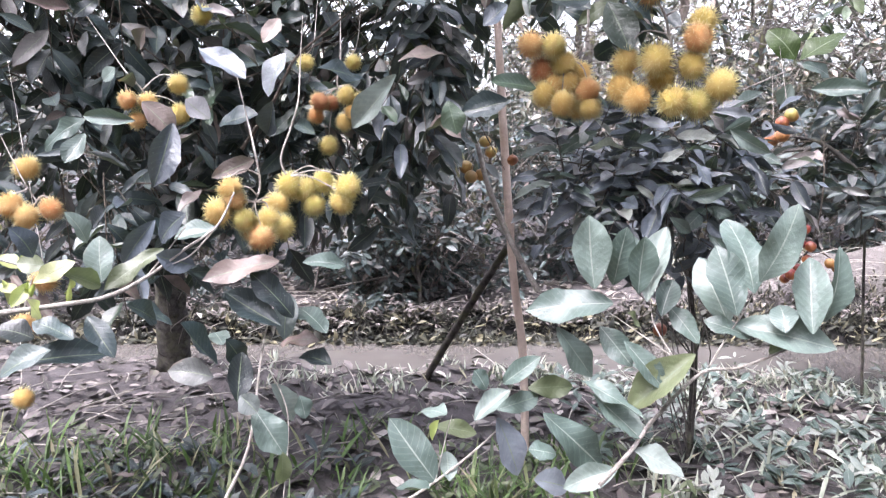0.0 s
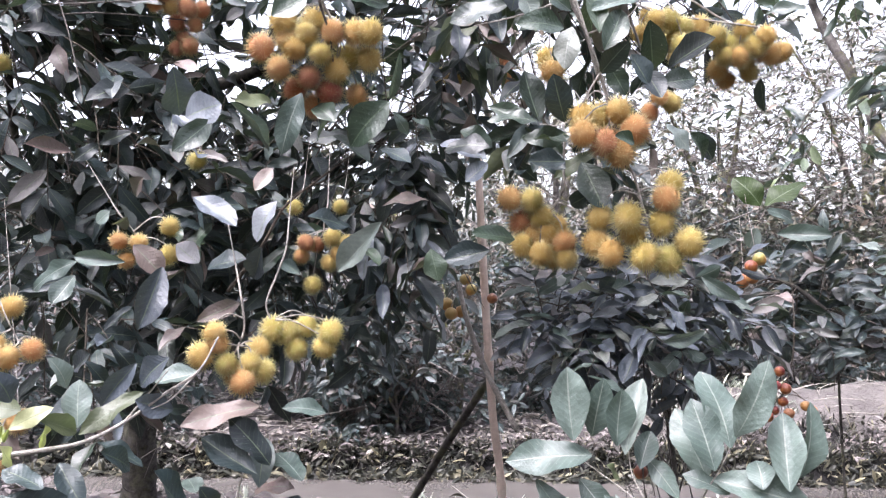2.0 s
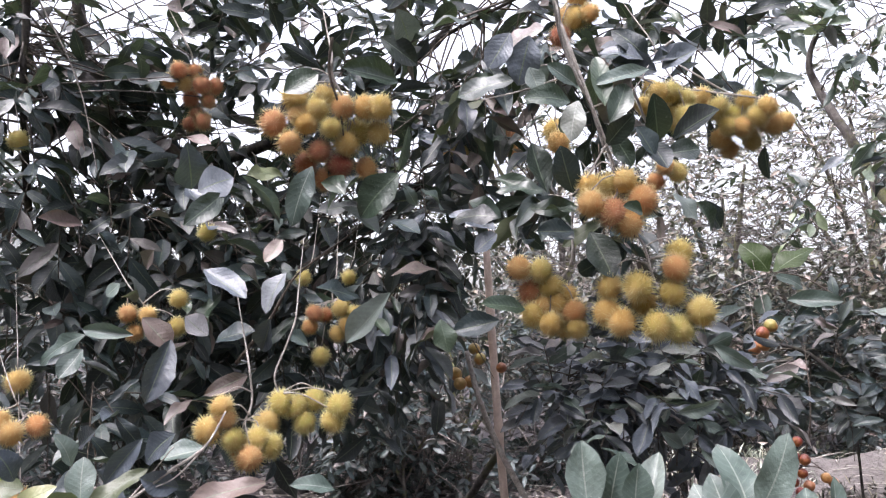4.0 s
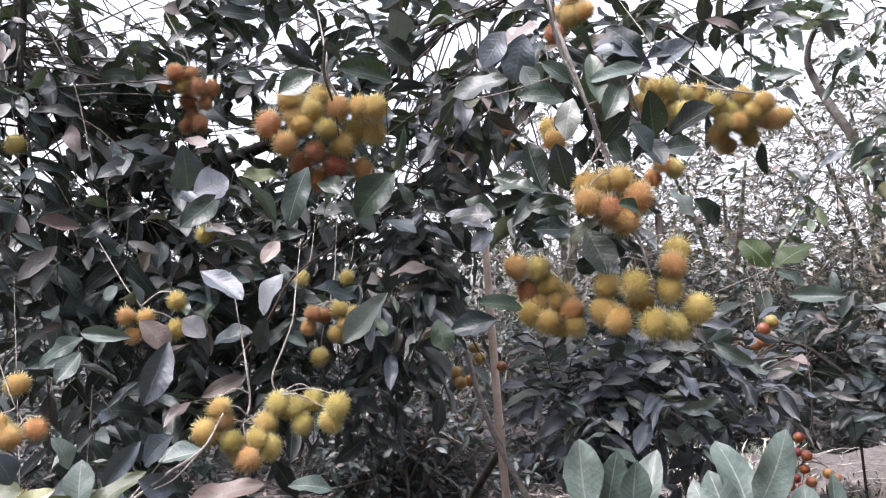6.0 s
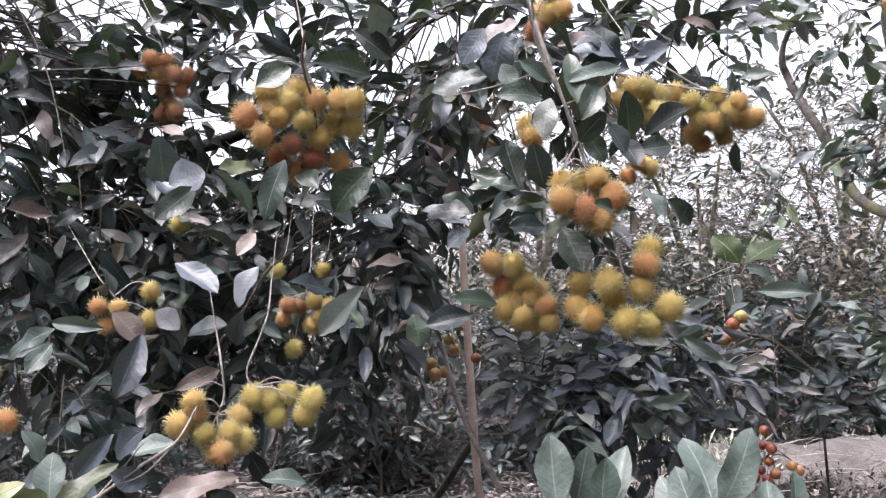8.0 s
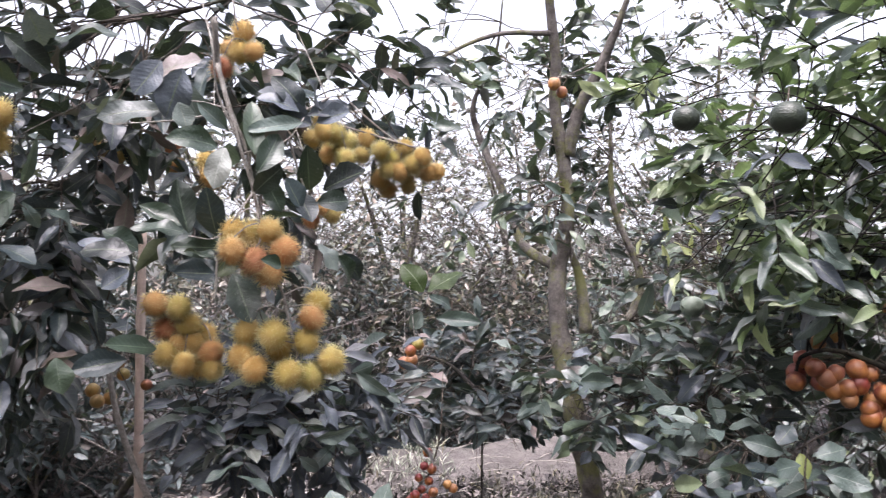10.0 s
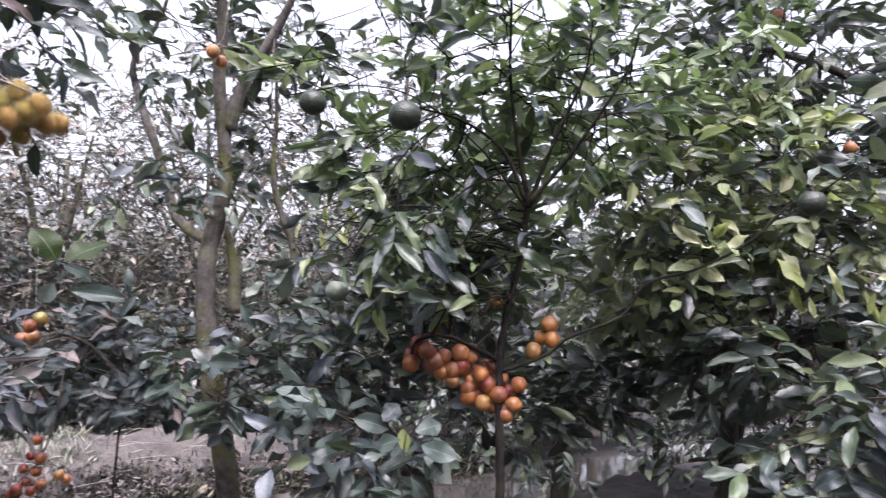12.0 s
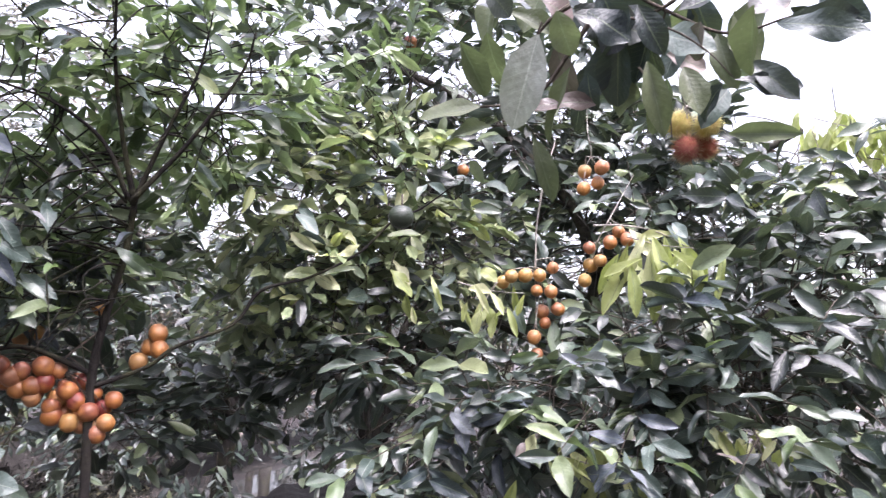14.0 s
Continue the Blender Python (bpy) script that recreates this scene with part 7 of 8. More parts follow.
spray(right_tree, [[(2.694, -0.264, 1.896), (2.7, -0.365, 1.873), (2.699, -0.463, 1.866)]], [
    ("lime", 0.029, (2.658, -0.405, 1.812), (2.606, -0.349, 1.736)),
    ("lime", 0.035, (2.72, -0.381, 1.852), (2.668, -0.386, 1.702)),
    ("lime", 0.038, (2.634, -0.47, 1.815), (2.629, -0.477, 1.725)),
    ("lime", 0.039, (2.653, -0.391, 1.847), (2.683, -0.489, 1.777)),
    ("lime", 0.043, (2.673, -0.28, 1.804), (2.652, -0.302, 1.65)),
    ("lime", 0.028, (2.704, -0.375, 1.901), (2.725, -0.399, 1.781)),
    ("lime", 0.035, (2.753, -0.265, 1.88), (2.818, -0.231, 1.731)),
    ("lime", 0.027, (2.764, -0.553, 1.867), (2.729, -0.527, 1.713)),
    ("lime", 0.043, (2.632, -0.336, 1.848), (2.687, -0.348, 1.703)),
    ("lime", 0.043, (2.68, -0.34, 1.894), (2.638, -0.394, 1.733)),
    ("lime", 0.028, (2.707, -0.417, 1.86), (2.701, -0.365, 1.702)),
    ("lime", 0.033, (2.661, -0.312, 1.824), (2.688, -0.203, 1.759)),
], "twig", 0.0022)
spray(right_tree, [[(2.694, -0.264, 1.896), (2.7, -0.365, 1.873), (2.699, -0.463, 1.866)]], [
    ("lime", 0.039, (2.739, -0.404, 1.868), (2.717, -0.481, 1.749)),
    ("lime", 0.040, (2.735, -0.383, 1.82), (2.707, -0.411, 1.723)),
    ("lime", 0.033, (2.754, -0.412, 1.92), (2.744, -0.293, 1.892)),
    ("lime", 0.034, (2.69, -0.318, 1.905), (2.662, -0.26, 1.755)),
    ("lime", 0.044, (2.706, -0.372, 1.798), (2.689, -0.344, 1.637)),
    ("lime", 0.040, (2.735, -0.268, 1.928), (2.701, -0.364, 1.821)),
    ("lime", 0.043, (2.712, -0.433, 1.829), (2.709, -0.418, 1.744)),
    ("lime", 0.037, (2.769, -0.389, 1.862), (2.805, -0.372, 1.761)),
    ("lime", 0.042, (2.716, -0.271, 1.827), (2.68, -0.343, 1.716)),
    ("lime", 0.038, (2.64, -0.481, 1.828), (2.667, -0.485, 1.738)),
], "twig", 0.0022)
spray(right_tree, [[(2.551, -0.121, 1.233), (2.558, -0.215, 1.219), (2.563, -0.307, 1.221)]], [
    ("lime", 0.021, (2.503, -0.165, 1.251), (2.498, -0.146, 1.168)),
    ("lime", 0.024, (2.569, -0.127, 1.278), (2.619, -0.071, 1.174)),
    ("lime", 0.029, (2.612, -0.263, 1.231), (2.535, -0.281, 1.175)),
    ("lime", 0.031, (2.504, -0.219, 1.211), (2.498, -0.204, 1.125)),
    ("lime", 0.023, (2.597, -0.3, 1.23), (2.651, -0.217, 1.132)),
    ("lime", 0.031, (2.563, -0.207, 1.198), (2.542, -0.237, 1.087)),
    ("lime", 0.022, (2.483, -0.281, 1.221), (2.463, -0.314, 1.146)),
    ("lime", 0.032, (2.603, -0.068, 1.231), (2.534, -0.122, 1.154)),
    ("lime", 0.028, (2.566, -0.224, 1.248), (2.618, -0.232, 1.143)),
    ("lime", 0.025, (2.635, -0.35, 1.192), (2.554, -0.335, 1.127)),
    ("lime", 0.032, (2.523, -0.148, 1.236), (2.474, -0.193, 1.174)),
    ("lime", 0.030, (2.639, -0.182, 1.267), (2.676, -0.255, 1.175)),
], "twig", 0.0022)
spray(right_tree, [[(2.551, -0.121, 1.233), (2.558, -0.215, 1.219), (2.563, -0.307, 1.221)]], [
    ("lime", 0.028, (2.514, -0.122, 1.237), (2.499, -0.216, 1.179)),
    ("lime", 0.024, (2.594, -0.27, 1.259), (2.523, -0.355, 1.222)),
    ("lime", 0.033, (2.47, 0, 1.167), (2.486, 0.034, 1.056)),
    ("lime", 0.024, (2.526, -0.323, 1.18), (2.476, -0.365, 1.11)),
], "twig", 0.0022)
spray(right_tree, [[(2.635, 0.253, 1.727), (2.664, 0.147, 1.707), (2.685, 0.042, 1.705)]], [
    ("lime", 0.023, (2.59, 0.186, 1.717), (2.602, 0.135, 1.632)),
    ("lime", 0.024, (2.708, 0.102, 1.662), (2.69, 0.062, 1.569)),
    ("lime", 0.025, (2.738, 0.092, 1.734), (2.793, 0.082, 1.629)),
    ("lime", 0.019, (2.565, 0.376, 1.639), (2.587, 0.366, 1.586)),
    ("lime", 0.024, (2.684, 0.18, 1.679), (2.639, 0.163, 1.616)),
    ("lime", 0.020, (2.672, 0.226, 1.669), (2.689, 0.251, 1.599)),
    ("lime", 0.020, (2.717, 0.19, 1.678), (2.688, 0.211, 1.578)),
    ("lime", 0.025, (2.616, 0.122, 1.625), (2.624, 0.128, 1.556)),
    ("lime", 0.019, (2.662, 0.352, 1.75), (2.631, 0.299, 1.643)),
    ("lime", 0.025, (2.617, 0.141, 1.699), (2.577, 0.085, 1.632)),
    ("lime", 0.019, (2.717, 0.265, 1.679), (2.772, 0.227, 1.579)),
    ("lime", 0.020, (2.621, 0.033, 1.697), (2.673, 0.058, 1.636)),
], "twig", 0.0022)
spray(right_tree, [[(2.721, -0.537, 1.355), (2.711, -0.627, 1.34), (2.7, -0.714, 1.342)]], [
    ("lime", 0.020, (2.64, -0.684, 1.332), (2.635, -0.645, 1.272)),
    ("lime", 0.025, (2.751, -0.658, 1.317), (2.786, -0.669, 1.252)),
    ("lime", 0.031, (2.769, -0.52, 1.329), (2.739, -0.504, 1.269)),
    ("lime", 0.029, (2.706, -0.712, 1.336), (2.637, -0.786, 1.318)),
    ("lime", 0.031, (2.789, -0.631, 1.319), (2.814, -0.695, 1.304)),
    ("lime", 0.031, (2.693, -0.613, 1.308), (2.687, -0.566, 1.214)),
    ("lime", 0.025, (2.725, -0.619, 1.338), (2.701, -0.582, 1.249)),
    ("lime", 0.031, (2.666, -0.724, 1.29), (2.717, -0.723, 1.209)),
    ("lime", 0.031, (2.659, -0.582, 1.319), (2.715, -0.601, 1.239)),
    ("lime", 0.026, (2.718, -0.638, 1.345), (2.702, -0.69, 1.304)),
    ("lime", 0.027, (2.713, -0.569, 1.351), (2.639, -0.528, 1.267)),
    ("lime", 0.025, (2.682, -0.621, 1.313), (2.669, -0.622, 1.245)),
], "twig", 0.0022)
spray(right_tree, [[(2.721, -0.537, 1.355), (2.711, -0.627, 1.34), (2.7, -0.714, 1.342)]], [
    ("lime", 0.032, (2.647, -0.529, 1.338), (2.566, -0.57, 1.264)),
    ("lime", 0.030, (2.62, -0.695, 1.31), (2.635, -0.673, 1.25)),
], "twig", 0.0022)
# Light through these top leaves is put into their lime colour.
spray(right_tree, [[(3.509, -0.939, 2.54), (3.498, -1.058, 2.499), (3.477, -1.171, 2.478)]], [
    ("lime", 0.025, (3.551, -1.092, 2.527), (3.542, -1.088, 2.398)),
    ("lime", 0.028, (3.49, -1.064, 2.552), (3.565, -1.115, 2.483)),
    ("lime", 0.028, (3.556, -1.12, 2.531), (3.574, -1.114, 2.405)),
    ("lime", 0.038, (3.495, -1.004, 2.569), (3.529, -1.088, 2.48)),
    ("lime", 0.033, (3.457, -1.08, 2.47), (3.478, -1.097, 2.34)),
    ("lime", 0.029, (3.5, -1.043, 2.555), (3.506, -0.982, 2.439)),
    ("lime", 0.027, (3.573, -1.035, 2.414), (3.673, -1.045, 2.317)),
    ("lime", 0.025, (3.429, -1.15, 2.373), (3.506, -1.206, 2.321)),
    ("lime", 0.040, (3.48, -1.167, 2.466), (3.54, -1.231, 2.358)),
    ("lime", 0.038, (3.483, -1.208, 2.423), (3.503, -1.221, 2.325)),
    ("lime", 0.030, (3.44, -1.082, 2.435), (3.432, -0.984, 2.418)),
    ("lime", 0.029, (3.406, -1.139, 2.478), (3.433, -1.179, 2.377)),
], "twig", 0.0022)
spray(right_tree, [[(3.509, -0.939, 2.54), (3.498, -1.058, 2.499), (3.477, -1.171, 2.478)]], [
    ("lime", 0.030, (3.516, -1.184, 2.432), (3.543, -1.157, 2.305)),
    ("lime", 0.030, (3.606, -0.926, 2.454), (3.671, -1.051, 2.386)),
    ("lime", 0.030, (3.475, -0.984, 2.483), (3.473, -1.04, 2.363)),
    ("lime", 0.036, (3.465, -0.875, 2.551), (3.459, -0.856, 2.447)),
    ("lime", 0.033, (3.537, -1.002, 2.51), (3.601, -1.019, 2.423)),
    ("lime", 0.039, (3.578, -1.02, 2.527), (3.601, -1.077, 2.423)),
    ("lime", 0.035, (3.51, -0.956, 2.477), (3.592, -0.999, 2.404)),
    ("lime", 0.039, (3.4, -1.18, 2.467), (3.441, -1.177, 2.347)),
    ("lime", 0.029, (3.448, -1.159, 2.468), (3.503, -1.156, 2.411)),
    ("lime", 0.031, (3.479, -1.02, 2.49), (3.467, -0.983, 2.371)),
    ("lime", 0.033, (3.572, -1.126, 2.46), (3.654, -1.145, 2.407)),
    ("lime", 0.026, (3.547, -1.059, 2.571), (3.518, -1.086, 2.484)),
], "twig", 0.0022)
spray(right_tree, [[(3.509, -0.939, 2.54), (3.498, -1.058, 2.499), (3.477, -1.171, 2.478)]], [
    ("lime", 0.031, (3.488, -0.993, 2.478), (3.515, -0.94, 2.361)),
    ("lime", 0.037, (3.471, -1.125, 2.483), (3.494, -1.16, 2.393)),
    ("lime", 0.036, (3.549, -1.039, 2.525), (3.644, -1.065, 2.448)),
    ("lime", 0.031, (3.57, -0.909, 2.503), (3.639, -0.919, 2.401)),
    ("lime", 0.031, (3.516, -0.982, 2.477), (3.514, -0.992, 2.372)),
    ("lime", 0.029, (3.497, -1.307, 2.55), (3.518, -1.31, 2.429)),
    ("lime", 0.034, (3.6, -0.927, 2.512), (3.654, -1.008, 2.405)),
    ("lime", 0.033, (3.497, -0.93, 2.493), (3.488, -0.904, 2.39)),
    ("lime", 0.030, (3.493, -1.244, 2.483), (3.533, -1.261, 2.423)),
    ("lime", 0.031, (3.539, -0.949, 2.482), (3.576, -0.921, 2.398)),
    ("lime", 0.031, (3.475, -1.111, 2.409), (3.552, -1.141, 2.338)),
    ("lime", 0.030, (3.485, -1.12, 2.5), (3.543, -1.197, 2.458)),
], "twig", 0.0022)
spray(right_tree, [[(3.509, -0.939, 2.54), (3.498, -1.058, 2.499), (3.477, -1.171, 2.478)]], [
    ("lime", 0.026, (3.562, -1.056, 2.462), (3.621, -1.077, 2.373)),
    ("lime", 0.036, (3.435, -1.065, 2.51), (3.417, -1.076, 2.382)),
    ("lime", 0.039, (3.475, -1.16, 2.421), (3.565, -1.118, 2.388)),
    ("lime", 0.034, (3.461, -0.932, 2.496), (3.426, -0.914, 2.405)),
    ("lime", 0.034, (3.458, -1.052, 2.468), (3.445, -1.109, 2.34)),
    ("lime", 0.039, (3.465, -1.197, 2.54), (3.439, -1.197, 2.441)),
    ("lime", 0.035, (3.536, -1.094, 2.494), (3.537, -1.183, 2.46)),
    ("lime", 0.027, (3.492, -1.236, 2.429), (3.574, -1.17, 2.38)),
], "twig", 0.0022)
spray(right_tree, [[(3.505, -0.731, 2.306), (3.498, -0.855, 2.269), (3.48, -0.973, 2.253)]], [
    ("lime", 0.031, (3.519, -0.641, 2.312), (3.47, -0.676, 2.202)),
    ("lime", 0.027, (3.575, -0.647, 2.308), (3.643, -0.679, 2.227)),
    ("lime", 0.025, (3.578, -0.764, 2.249), (3.557, -0.701, 2.155)),
    ("lime", 0.031, (3.429, -0.999, 2.261), (3.451, -1.005, 2.161)),
    ("lime", 0.026, (3.442, -0.896, 2.327), (3.418, -0.833, 2.263)),
    ("lime", 0.029, (3.385, -1.032, 2.253), (3.369, -0.92, 2.211)),
    ("lime", 0.026, (3.432, -0.918, 2.267), (3.448, -0.914, 2.208)),
    ("lime", 0.023, (3.598, -0.636, 2.234), (3.552, -0.61, 2.155)),
    ("lime", 0.023, (3.434, -0.796, 2.255), (3.517, -0.73, 2.244)),
    ("lime", 0.024, (3.444, -0.823, 2.172), (3.414, -0.822, 2.103)),
    ("lime", 0.029, (3.527, -0.945, 2.252), (3.55, -1.011, 2.159)),
    ("lime", 0.028, (3.512, -0.775, 2.201), (3.593, -0.706, 2.178)),
], "twig", 0.0022)
spray(right_tree, [[(3.003, 0.904, 1.924), (3.064, 0.782, 1.903), (3.115, 0.656, 1.904)]], [
    ("lime", 0.020, (3.193, 0.5, 1.848), (3.133, 0.577, 1.762)),
    ("lime", 0.020, (3.16, 0.715, 1.968), (3.197, 0.661, 1.93)),
    ("lime", 0.029, (2.931, 0.963, 1.935), (2.978, 0.937, 1.846)),
    ("lime", 0.027, (3.012, 0.84, 1.888), (2.991, 0.803, 1.822)),
    ("lime", 0.021, (3.016, 0.768, 1.825), (3.011, 0.743, 1.707)),
    ("lime", 0.028, (3.107, 0.891, 1.85), (3.074, 0.969, 1.771)),
    ("lime", 0.026, (3.037, 0.797, 1.935), (3.06, 0.756, 1.846)),
    ("lime", 0.027, (3.026, 0.701, 1.892), (3.078, 0.741, 1.823)),
    ("lime", 0.025, (3.035, 0.9, 1.897), (3.025, 0.904, 1.793)),
    ("lime", 0.021, (3.128, 0.532, 1.999), (3.207, 0.512, 1.9)),
], "twig", 0.0022)
spray(fork_tree, [[(2.361, 2.444, 1.968), (2.486, 2.342, 1.944), (2.602, 2.231, 1.945)]], [
    ("lime", 0.024, (2.355, 2.366, 1.979), (2.394, 2.383, 1.868)),
    ("lime", 0.024, (2.568, 2.16, 1.96), (2.557, 2.091, 1.891)),
    ("lime", 0.020, (2.359, 2.514, 1.889), (2.303, 2.488, 1.793)),
    ("lime", 0.025, (2.447, 2.406, 1.878), (2.478, 2.3, 1.812)),
    ("lime", 0.021, (2.46, 2.349, 1.958), (2.56, 2.362, 1.919)),
    ("lime", 0.022, (2.476, 2.316, 1.898), (2.521, 2.385, 1.793)),
    ("lime", 0.021, (2.585, 2.28, 1.886), (2.639, 2.3, 1.788)),
    ("lime", 0.029, (2.379, 2.402, 1.852), (2.413, 2.397, 1.756)),
    ("lime", 0.020, (2.727, 2.08, 1.872), (2.723, 2.018, 1.822)),
], "twig", 0.0022)
spray(orchard_tree, [[(-0.802, 1.311, 1.067), (-0.756, 1.335, 1.046), (-0.706, 1.36, 1.035)]], [
    ("lime", 0.012, (-0.781, 1.344, 1.071), (-0.79, 1.352, 1.038)),
    ("lime", 0.013, (-0.669, 1.292, 1.044), (-0.687, 1.342, 0.997)),
    ("lime", 0.009, (-0.748, 1.299, 1.031), (-0.783, 1.335, 0.981)),
    ("lime", 0.012, (-0.828, 1.353, 1.022), (-0.855, 1.397, 0.963)),
    ("lime", 0.011, (-0.679, 1.312, 1.015), (-0.689, 1.317, 0.981)),
    ("lime", 0.010, (-0.731, 1.292, 1.027), (-0.753, 1.304, 0.992)),
    ("lime", 0.010, (-0.686, 1.427, 1.031), (-0.693, 1.407, 1.01)),
], "twig", 0.0022)

# ---- poles ----


def pole(name, label, line, mat, nodes=()):
    rng = np.random.default_rng(len(label))
    rows = smooth_line(line, 10)
    for k in nodes:
        rows[k, 3] *= 1.22
    ob = tubes_object(name, [rows], M[mat], None, 12, 0.08, rng)
    return tagged(ob, label, "pole")


pole("support_pole", "straight peeled wooden pole propping up branches", [(0.36, 2.87, -0.15, 0.017), (0.345, 2.86, 0.4, 0.0165), (0.30, 2.81, 0.75, 0.016), (0.262, 2.79, 1.28, 0.0155), (0.235, 2.78, 1.75, 0.014)], "bamboo", (11, 24, 33))
pole("stake", "dark weathered stake leaning over the bank", [(-0.12, 3.9, -0.12, 0.02), (0.125, 3.513, 0.405, 0.019), (0.32, 3.201, 0.804, 0.016)], "stake")
pole("bamboo_stick", "thin pale stick leaning against the pole", [(0.374, 2.636, 0.714, 0.0115), (0.279, 2.679, 0.891, 0.011), (0.202, 2.706, 1.081, 0.0105), (0.155, 2.716, 1.261, 0.009)], "twig")

# ---- orchard behind ----


def far_tree(x, y, tall, wide, seed, style, leaf=0.11, sprays=430, low=0.35, bare=70, label="leafy orchard tree beyond the canal"):
    rng = np.random.default_rng(seed)
    z0 = float(ground_height(np.array(x), np.array(y)))
    stout = min(1.0, (tall / 3.2) ** 1.4)
    trunk = [(x, y, z0 - 0.05, 0.09 * stout), (x + 0.05 * stout, y, z0 + 0.16 * tall, 0.075 * stout), (x, y, z0 + tall * 0.35, 0.06 * stout), (x + rng.normal(0, 0.1), y, z0 + tall * 0.6, 0.045 * stout)]
    limbs, blobs = [], []
    for k in range(7):
        a = k * 0.9 + rng.uniform(0, 0.5)
        h = tall * rng.uniform(0.4, 0.92)
        r = wide * rng.uniform(0.5, 0.85)
        px, py, pz = x + math.cos(a) * r, y + math.sin(a) * r * 0.8, z0 + h
        limbs.append([(x, y, z0 + tall * rng.uniform(0.2, 0.4), 0.045 * stout), (x + math.cos(a) * r * 0.5, y + math.sin(a) * r * 0.4, z0 + h * 0.75, 0.028 * stout), (px, py, pz, 0.012 * stout)])
        blobs.append((px, py, pz, wide * 0.45, wide * 0.4, tall * 0.16, sprays // 9))
    for k in range(3):
        a = rng.uniform(0, 6.28)
        blobs.append((x + math.cos(a) * wide * 0.6, y + math.sin(a) * wide * 0.5, z0 + low + tall * 0.15, wide * 0.4, wide * 0.35, tall * 0.14, sprays // 9))
    # Near-bank trunks take dark bark, their shade put into the colour.
    t = tree("orchard_tree", label, trunk, limbs, blobs, style, leaf, seed, (5, 8), 0.4, "bark_grey" if y > 4.6 else "bark_dark", 0, COARSE)
    sticks = []
    for _ in range(bare):
        a, h, r = rng.uniform(0, 6.28), rng.uniform(0.3, 0.95) * tall, rng.uniform(0.2, 1.0) * wide
        p = np.array([math.cos(a) * r, math.sin(a) * r * 0.8, h])
        q = p + rng.normal(0, 0.35, 3)
        m = (p + q) / 2 + rng.normal(0, 0.08, 3)
        thick = rng.uniform(0.5, 1.1)
        sticks.append(smooth_line([(*p, 0.008 * thick), (*m, 0.0055 * thick), (*q, 0.003 * thick)], 3))
    tagged(tubes_object("bare_twig", sticks, M["twig_grey"], t, 4), kind="stuff")
    tagged(t, label, group="orchard trees")
    return t


for k, (x, y, tall, wide, style) in enumerate([
    (-4.6, 6.6, 3.1, 1.4, "dark"), (-2.4, 7.4, 2.9, 1.4, "dark"), (-0.4, 7.1, 2.8, 1.4, "far"), (1.5, 7.6, 3.7, 1.5, "far"), (3.2, 7.4, 3.7, 1.5, "far"),
    (4.9, 7.6, 4.2, 1.5, "far"), (6.6, 6.6, 3.8, 1.4, "far"), 
    (6.2, 3.3, 3.4, 1.7, "right"), (7.4, 1.6, 3.6, 1.5, "right"), (6.4, -1.2, 3.0, 1.3, "right"), (10.0, 5.0, 3.6, 1.8, "far"), (2.4, 9.2, 4.2, 1.7, "far"), (6.0, 9.2, 4.6, 1.7, "far"), (8.6, 6.9, 4.2, 1.6, "far"), (5.0, 1.4, 3.5, 1.25, "right"), (6.3, 5.8, 4.7, 1.4, "far"), (8.4, 3.3, 4.6, 1.5, "far"), (7.7, 5.4, 3.3, 1.6, "right"), (5.7, 5.3, 2.8, 1.2, "right"),
]):
    close = style == "far" and y < 8 and 1 < x < 7
    far_tree(x, y, tall, wide, 100 + k, style, 0.085 if close else 0.11, 640 if close else 400, 0.35, 330 if close else 70, label="leafy orchard tree beyond the canal" if y > 4.6 else "leafy green tree beside the canal")

for k, (x, y, tall, wide) in enumerate([(-0.7, 5.7, 1.3, 0.6), (0.35, 5.9, 1.5, 0.6), (-0.15, 5.45, 1.05, 0.5), (-2.1, 5.9, 1.4, 0.7), (1.4, 6.2, 1.5, 0.6), (-3.3, 5.6, 1.5, 0.7), (3.9, 6.6, 1.2, 0.7), (5.4, 6.2, 1.3, 0.6), (2.7, 7.2, 1.7, 0.8), (4.6, 7.3, 1.8, 0.8), (8.5, 5.4, 2.3, 1.0), (6.8, 5.4, 2.1, 0.9), (10.1, 5.3, 2.4, 1.1), (5.2, -0.4, 2.4, 0.9), (5.8, 0.7, 2.5, 1.0)]):
    far_tree(x, y, tall, wide, 160 + k, "dark", 0.085, 300, 0.02, 50, "low dark fruit bush on the far bank")

# Unseen trees added behind the camera; they block low sky and darken the leaves.
for k, (x, y, tall) in enumerate([(-4.0, -3.2, 4.6), (-2.0, -3.5, 4.9), (0.0, -3.6, 4.7), (2.0, -3.6, 4.8), (4.2, -3.6, 4.4), (-4.6, -0.9, 4.6), (-4.4, 1.3, 4.4)]):
    far_tree(x, y, tall, 1.5, 190 + k, "far", 0.24, 330, 0.3, 12, "leafy tree added out of view to block low sky")


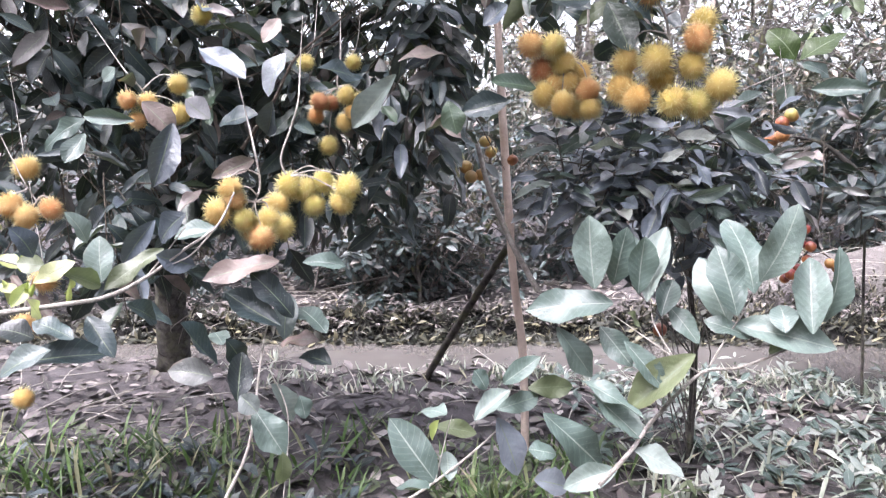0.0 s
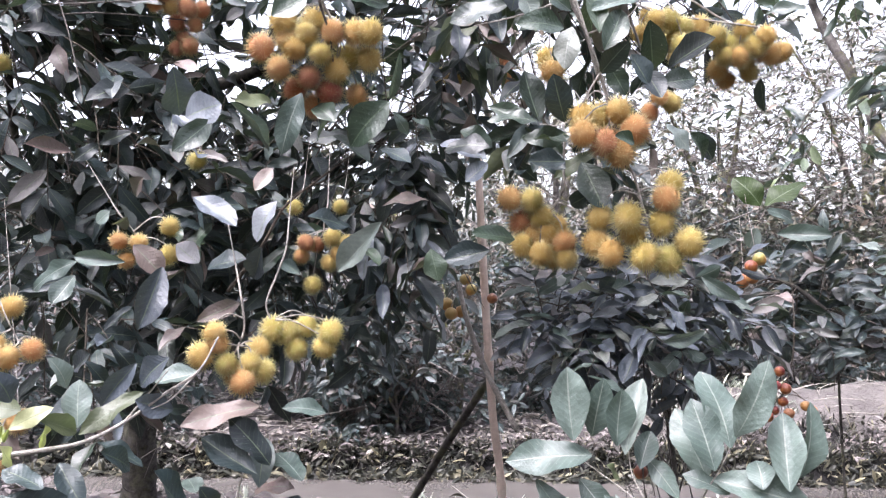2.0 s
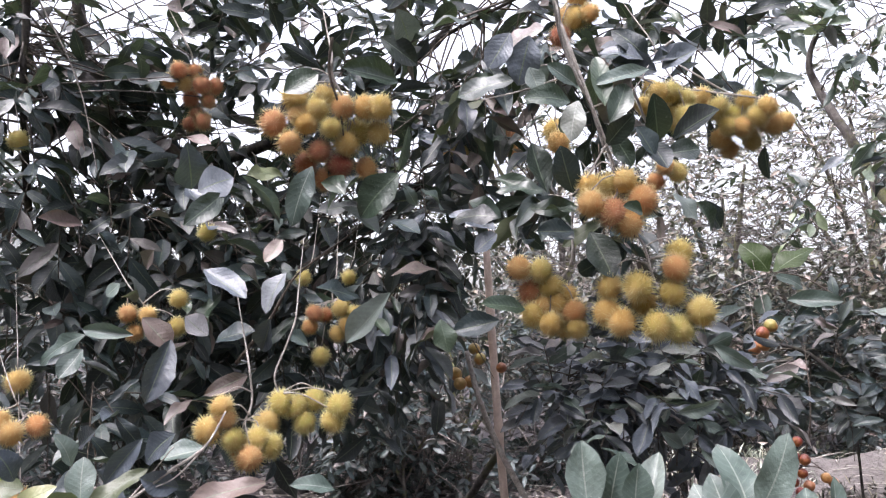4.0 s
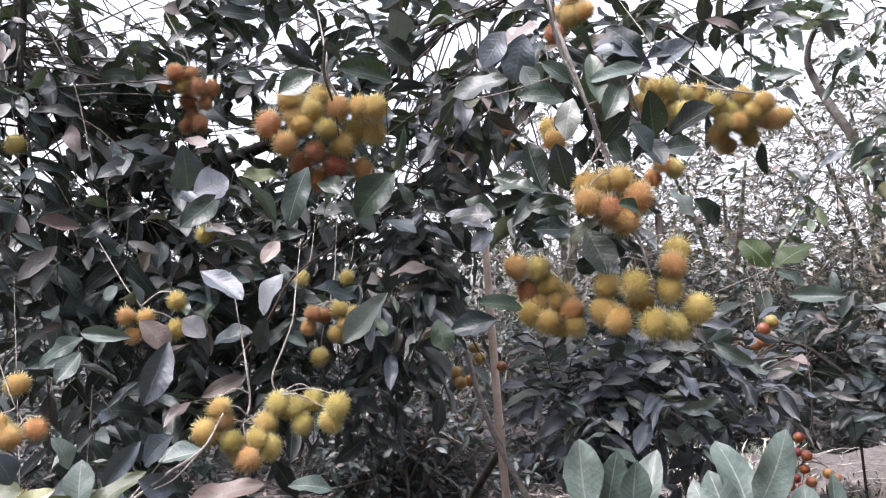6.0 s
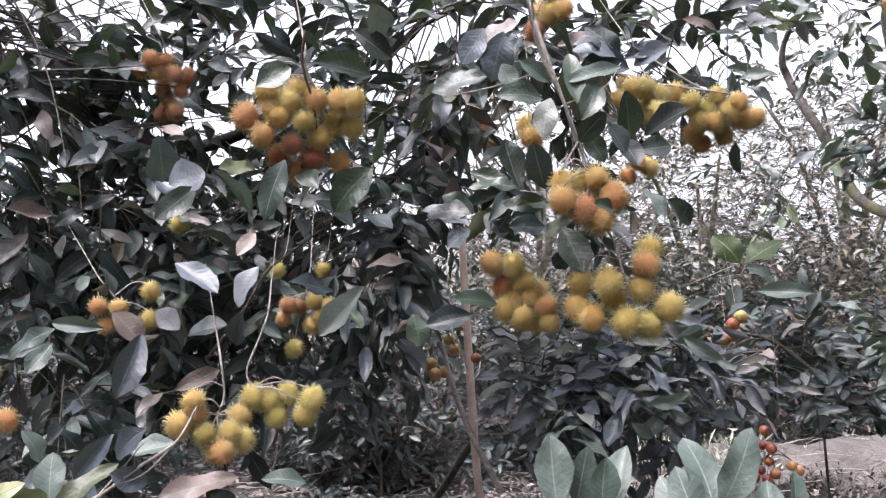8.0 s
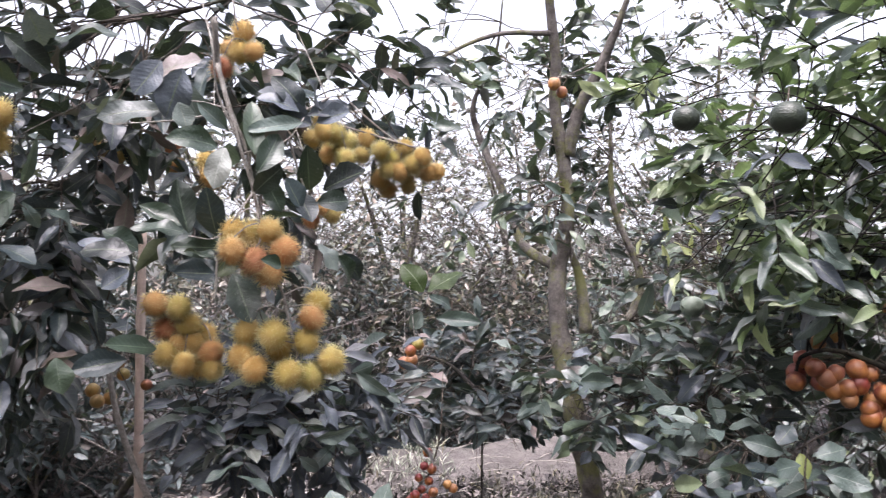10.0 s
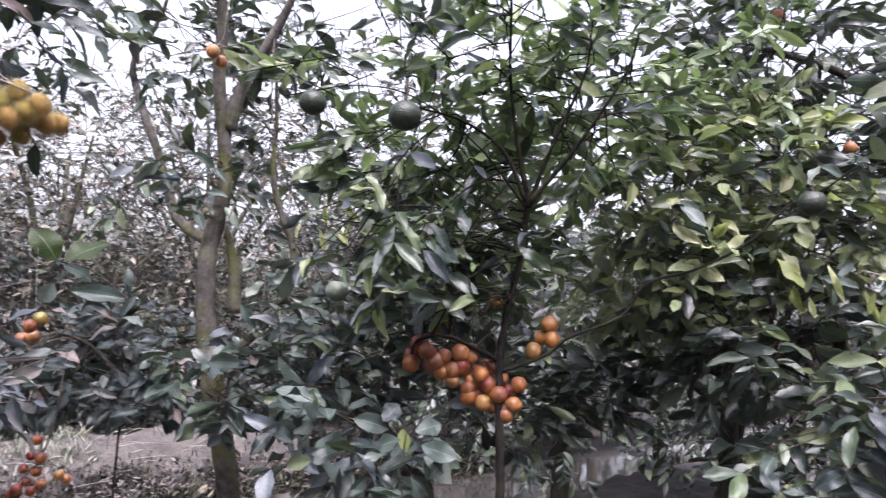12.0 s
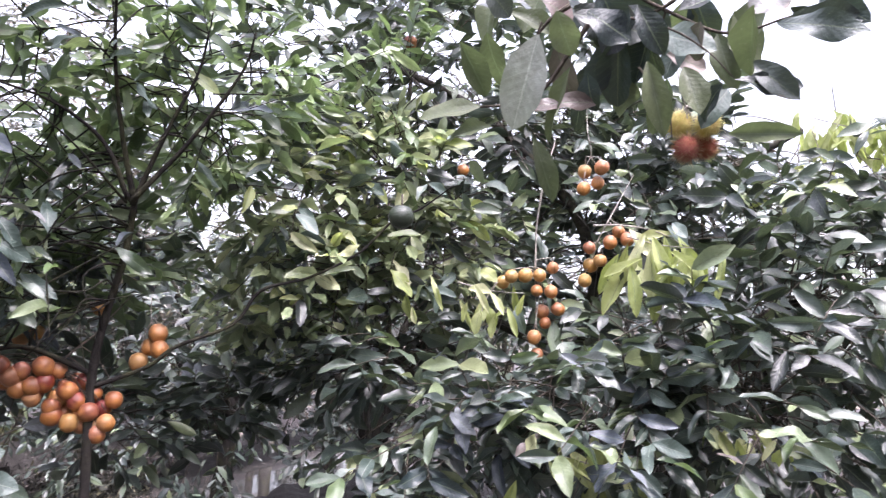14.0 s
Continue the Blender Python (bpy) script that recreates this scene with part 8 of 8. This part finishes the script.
def thicket(name, label, n, reach, deep, tall, seed, leaf):
    """Foliage added all round, of uneven height, to close the view and block low sky."""
    rng = np.random.default_rng(seed)
    a = rng.uniform(0, 2 * np.pi, n)
    r = reach + rng.uniform(0, deep, n)
    x, y = 1.5 + r * np.cos(a), 2.5 + r * np.sin(a)
    top = tall * (0.72 + 0.16 * np.sin(a * 23) + 0.12 * np.sin(a * 57 + 1))
    z = 0.05 + top * rng.uniform(0, 1, n) ** 0.8
    ok = ~((np.abs(y - 4.2) < 0.9) & (z < 0.4))
    x, y, z, n = x[ok], y[ok], z[ok], int(ok.sum())
    way = rng.normal(0, 1, (n, 3)) * np.array([1, 1, 0.6]) - np.array([0, 0, 0.3])
    up = np.array([0, 0, 0.8]) + rng.normal(0, 0.6, (n, 3))
    length = leaf * rng.uniform(0.65, 1.35, n)
    ob = leaves_object(name, np.stack([x, y, z], 1), way, up, length, length * rng.uniform(0.35, 0.5, n), FAR, M["far_many" if leaf < 0.3 else "dark_many"], None, rng)
    return tagged(ob, label, "foliage", kind="stuff")


thicket("far_foliage", "dense green foliage of the orchard rows farther off", 16000, 10.5, 2.5, 3.6, 77, 0.21)
# Mostly hidden outer ring, added so the water reflects foliage, not bright sky.
thicket("far_foliage", "unbroken wall of dark foliage added to block low sky", 9000, 15.0, 2.0, 3.8, 78, 0.46)


def brush(name, label, n, twigs, x0, x1, y0, y1, tall, seed):
    """Tangled undergrowth: crooked grey twigs and small dry or dusty leaves, thinner towards an uneven top."""
    rng = np.random.default_rng(seed)
    x, y = rng.uniform(x0, x1, n), rng.uniform(y0, y1, n)
    top = tall * (0.8 + 0.13 * np.sin(x * 3.1) + 0.1 * np.sin(x * 7.7 + 1))
    z = ground_height(x, y) + top * rng.uniform(0, 1, n) ** 0.75
    way = rng.normal(0, 1, (n, 3)) * np.array([1, 1, 0.7]) - np.array([0, 0, 0.35])
    up = np.array([0, -0.2, 0.7]) + rng.normal(0, 0.6, (n, 3))
    length = rng.uniform(0.05, 0.12, n)
    kind = rng.random(n)
    for style, low, high in (("far", 0.0, 0.66), ("husk", 0.66, 0.78), ("dark", 0.78, 1.0)):
        m = (kind >= low) & (kind < high)
        ob = leaves_object(name, np.stack([x, y, z], 1)[m], way[m], up[m], length[m], length[m] * 0.42, FAR, M[style + "_many"], None, rng)
        tagged(ob, label, "undergrowth", kind="stuff")
    lines = []
    for _ in range(twigs):
        a = np.array([rng.uniform(x0, x1), rng.uniform(y0, y1), rng.uniform(0.1, tall)])
        d = rng.normal(0, 1, 3) * np.array([0.45, 0.2, 0.22])
        r = rng.uniform(0.002, 0.006)
        lines.append(smooth_line([(*a, r), (*(a + d * 0.5 + rng.normal(0, 0.05, 3)), 0.8 * r), (*(a + d), 0.4 * r)], 3))
    tagged(tubes_object("bare_twigs", lines, M["twig_grey"], None, 3), "bare grey twigs tangled beyond the canal", "twigs", kind="stuff")


brush("undergrowth", "tangled dusty undergrowth beyond the canal", 9000, 900, 0.6, 6.8, 6.25, 7.4, 2.5, 91)
brush("undergrowth", "dark undergrowth beyond the canal", 3600, 260, -3.6, 0.6, 6.3, 7.3, 1.9, 92)
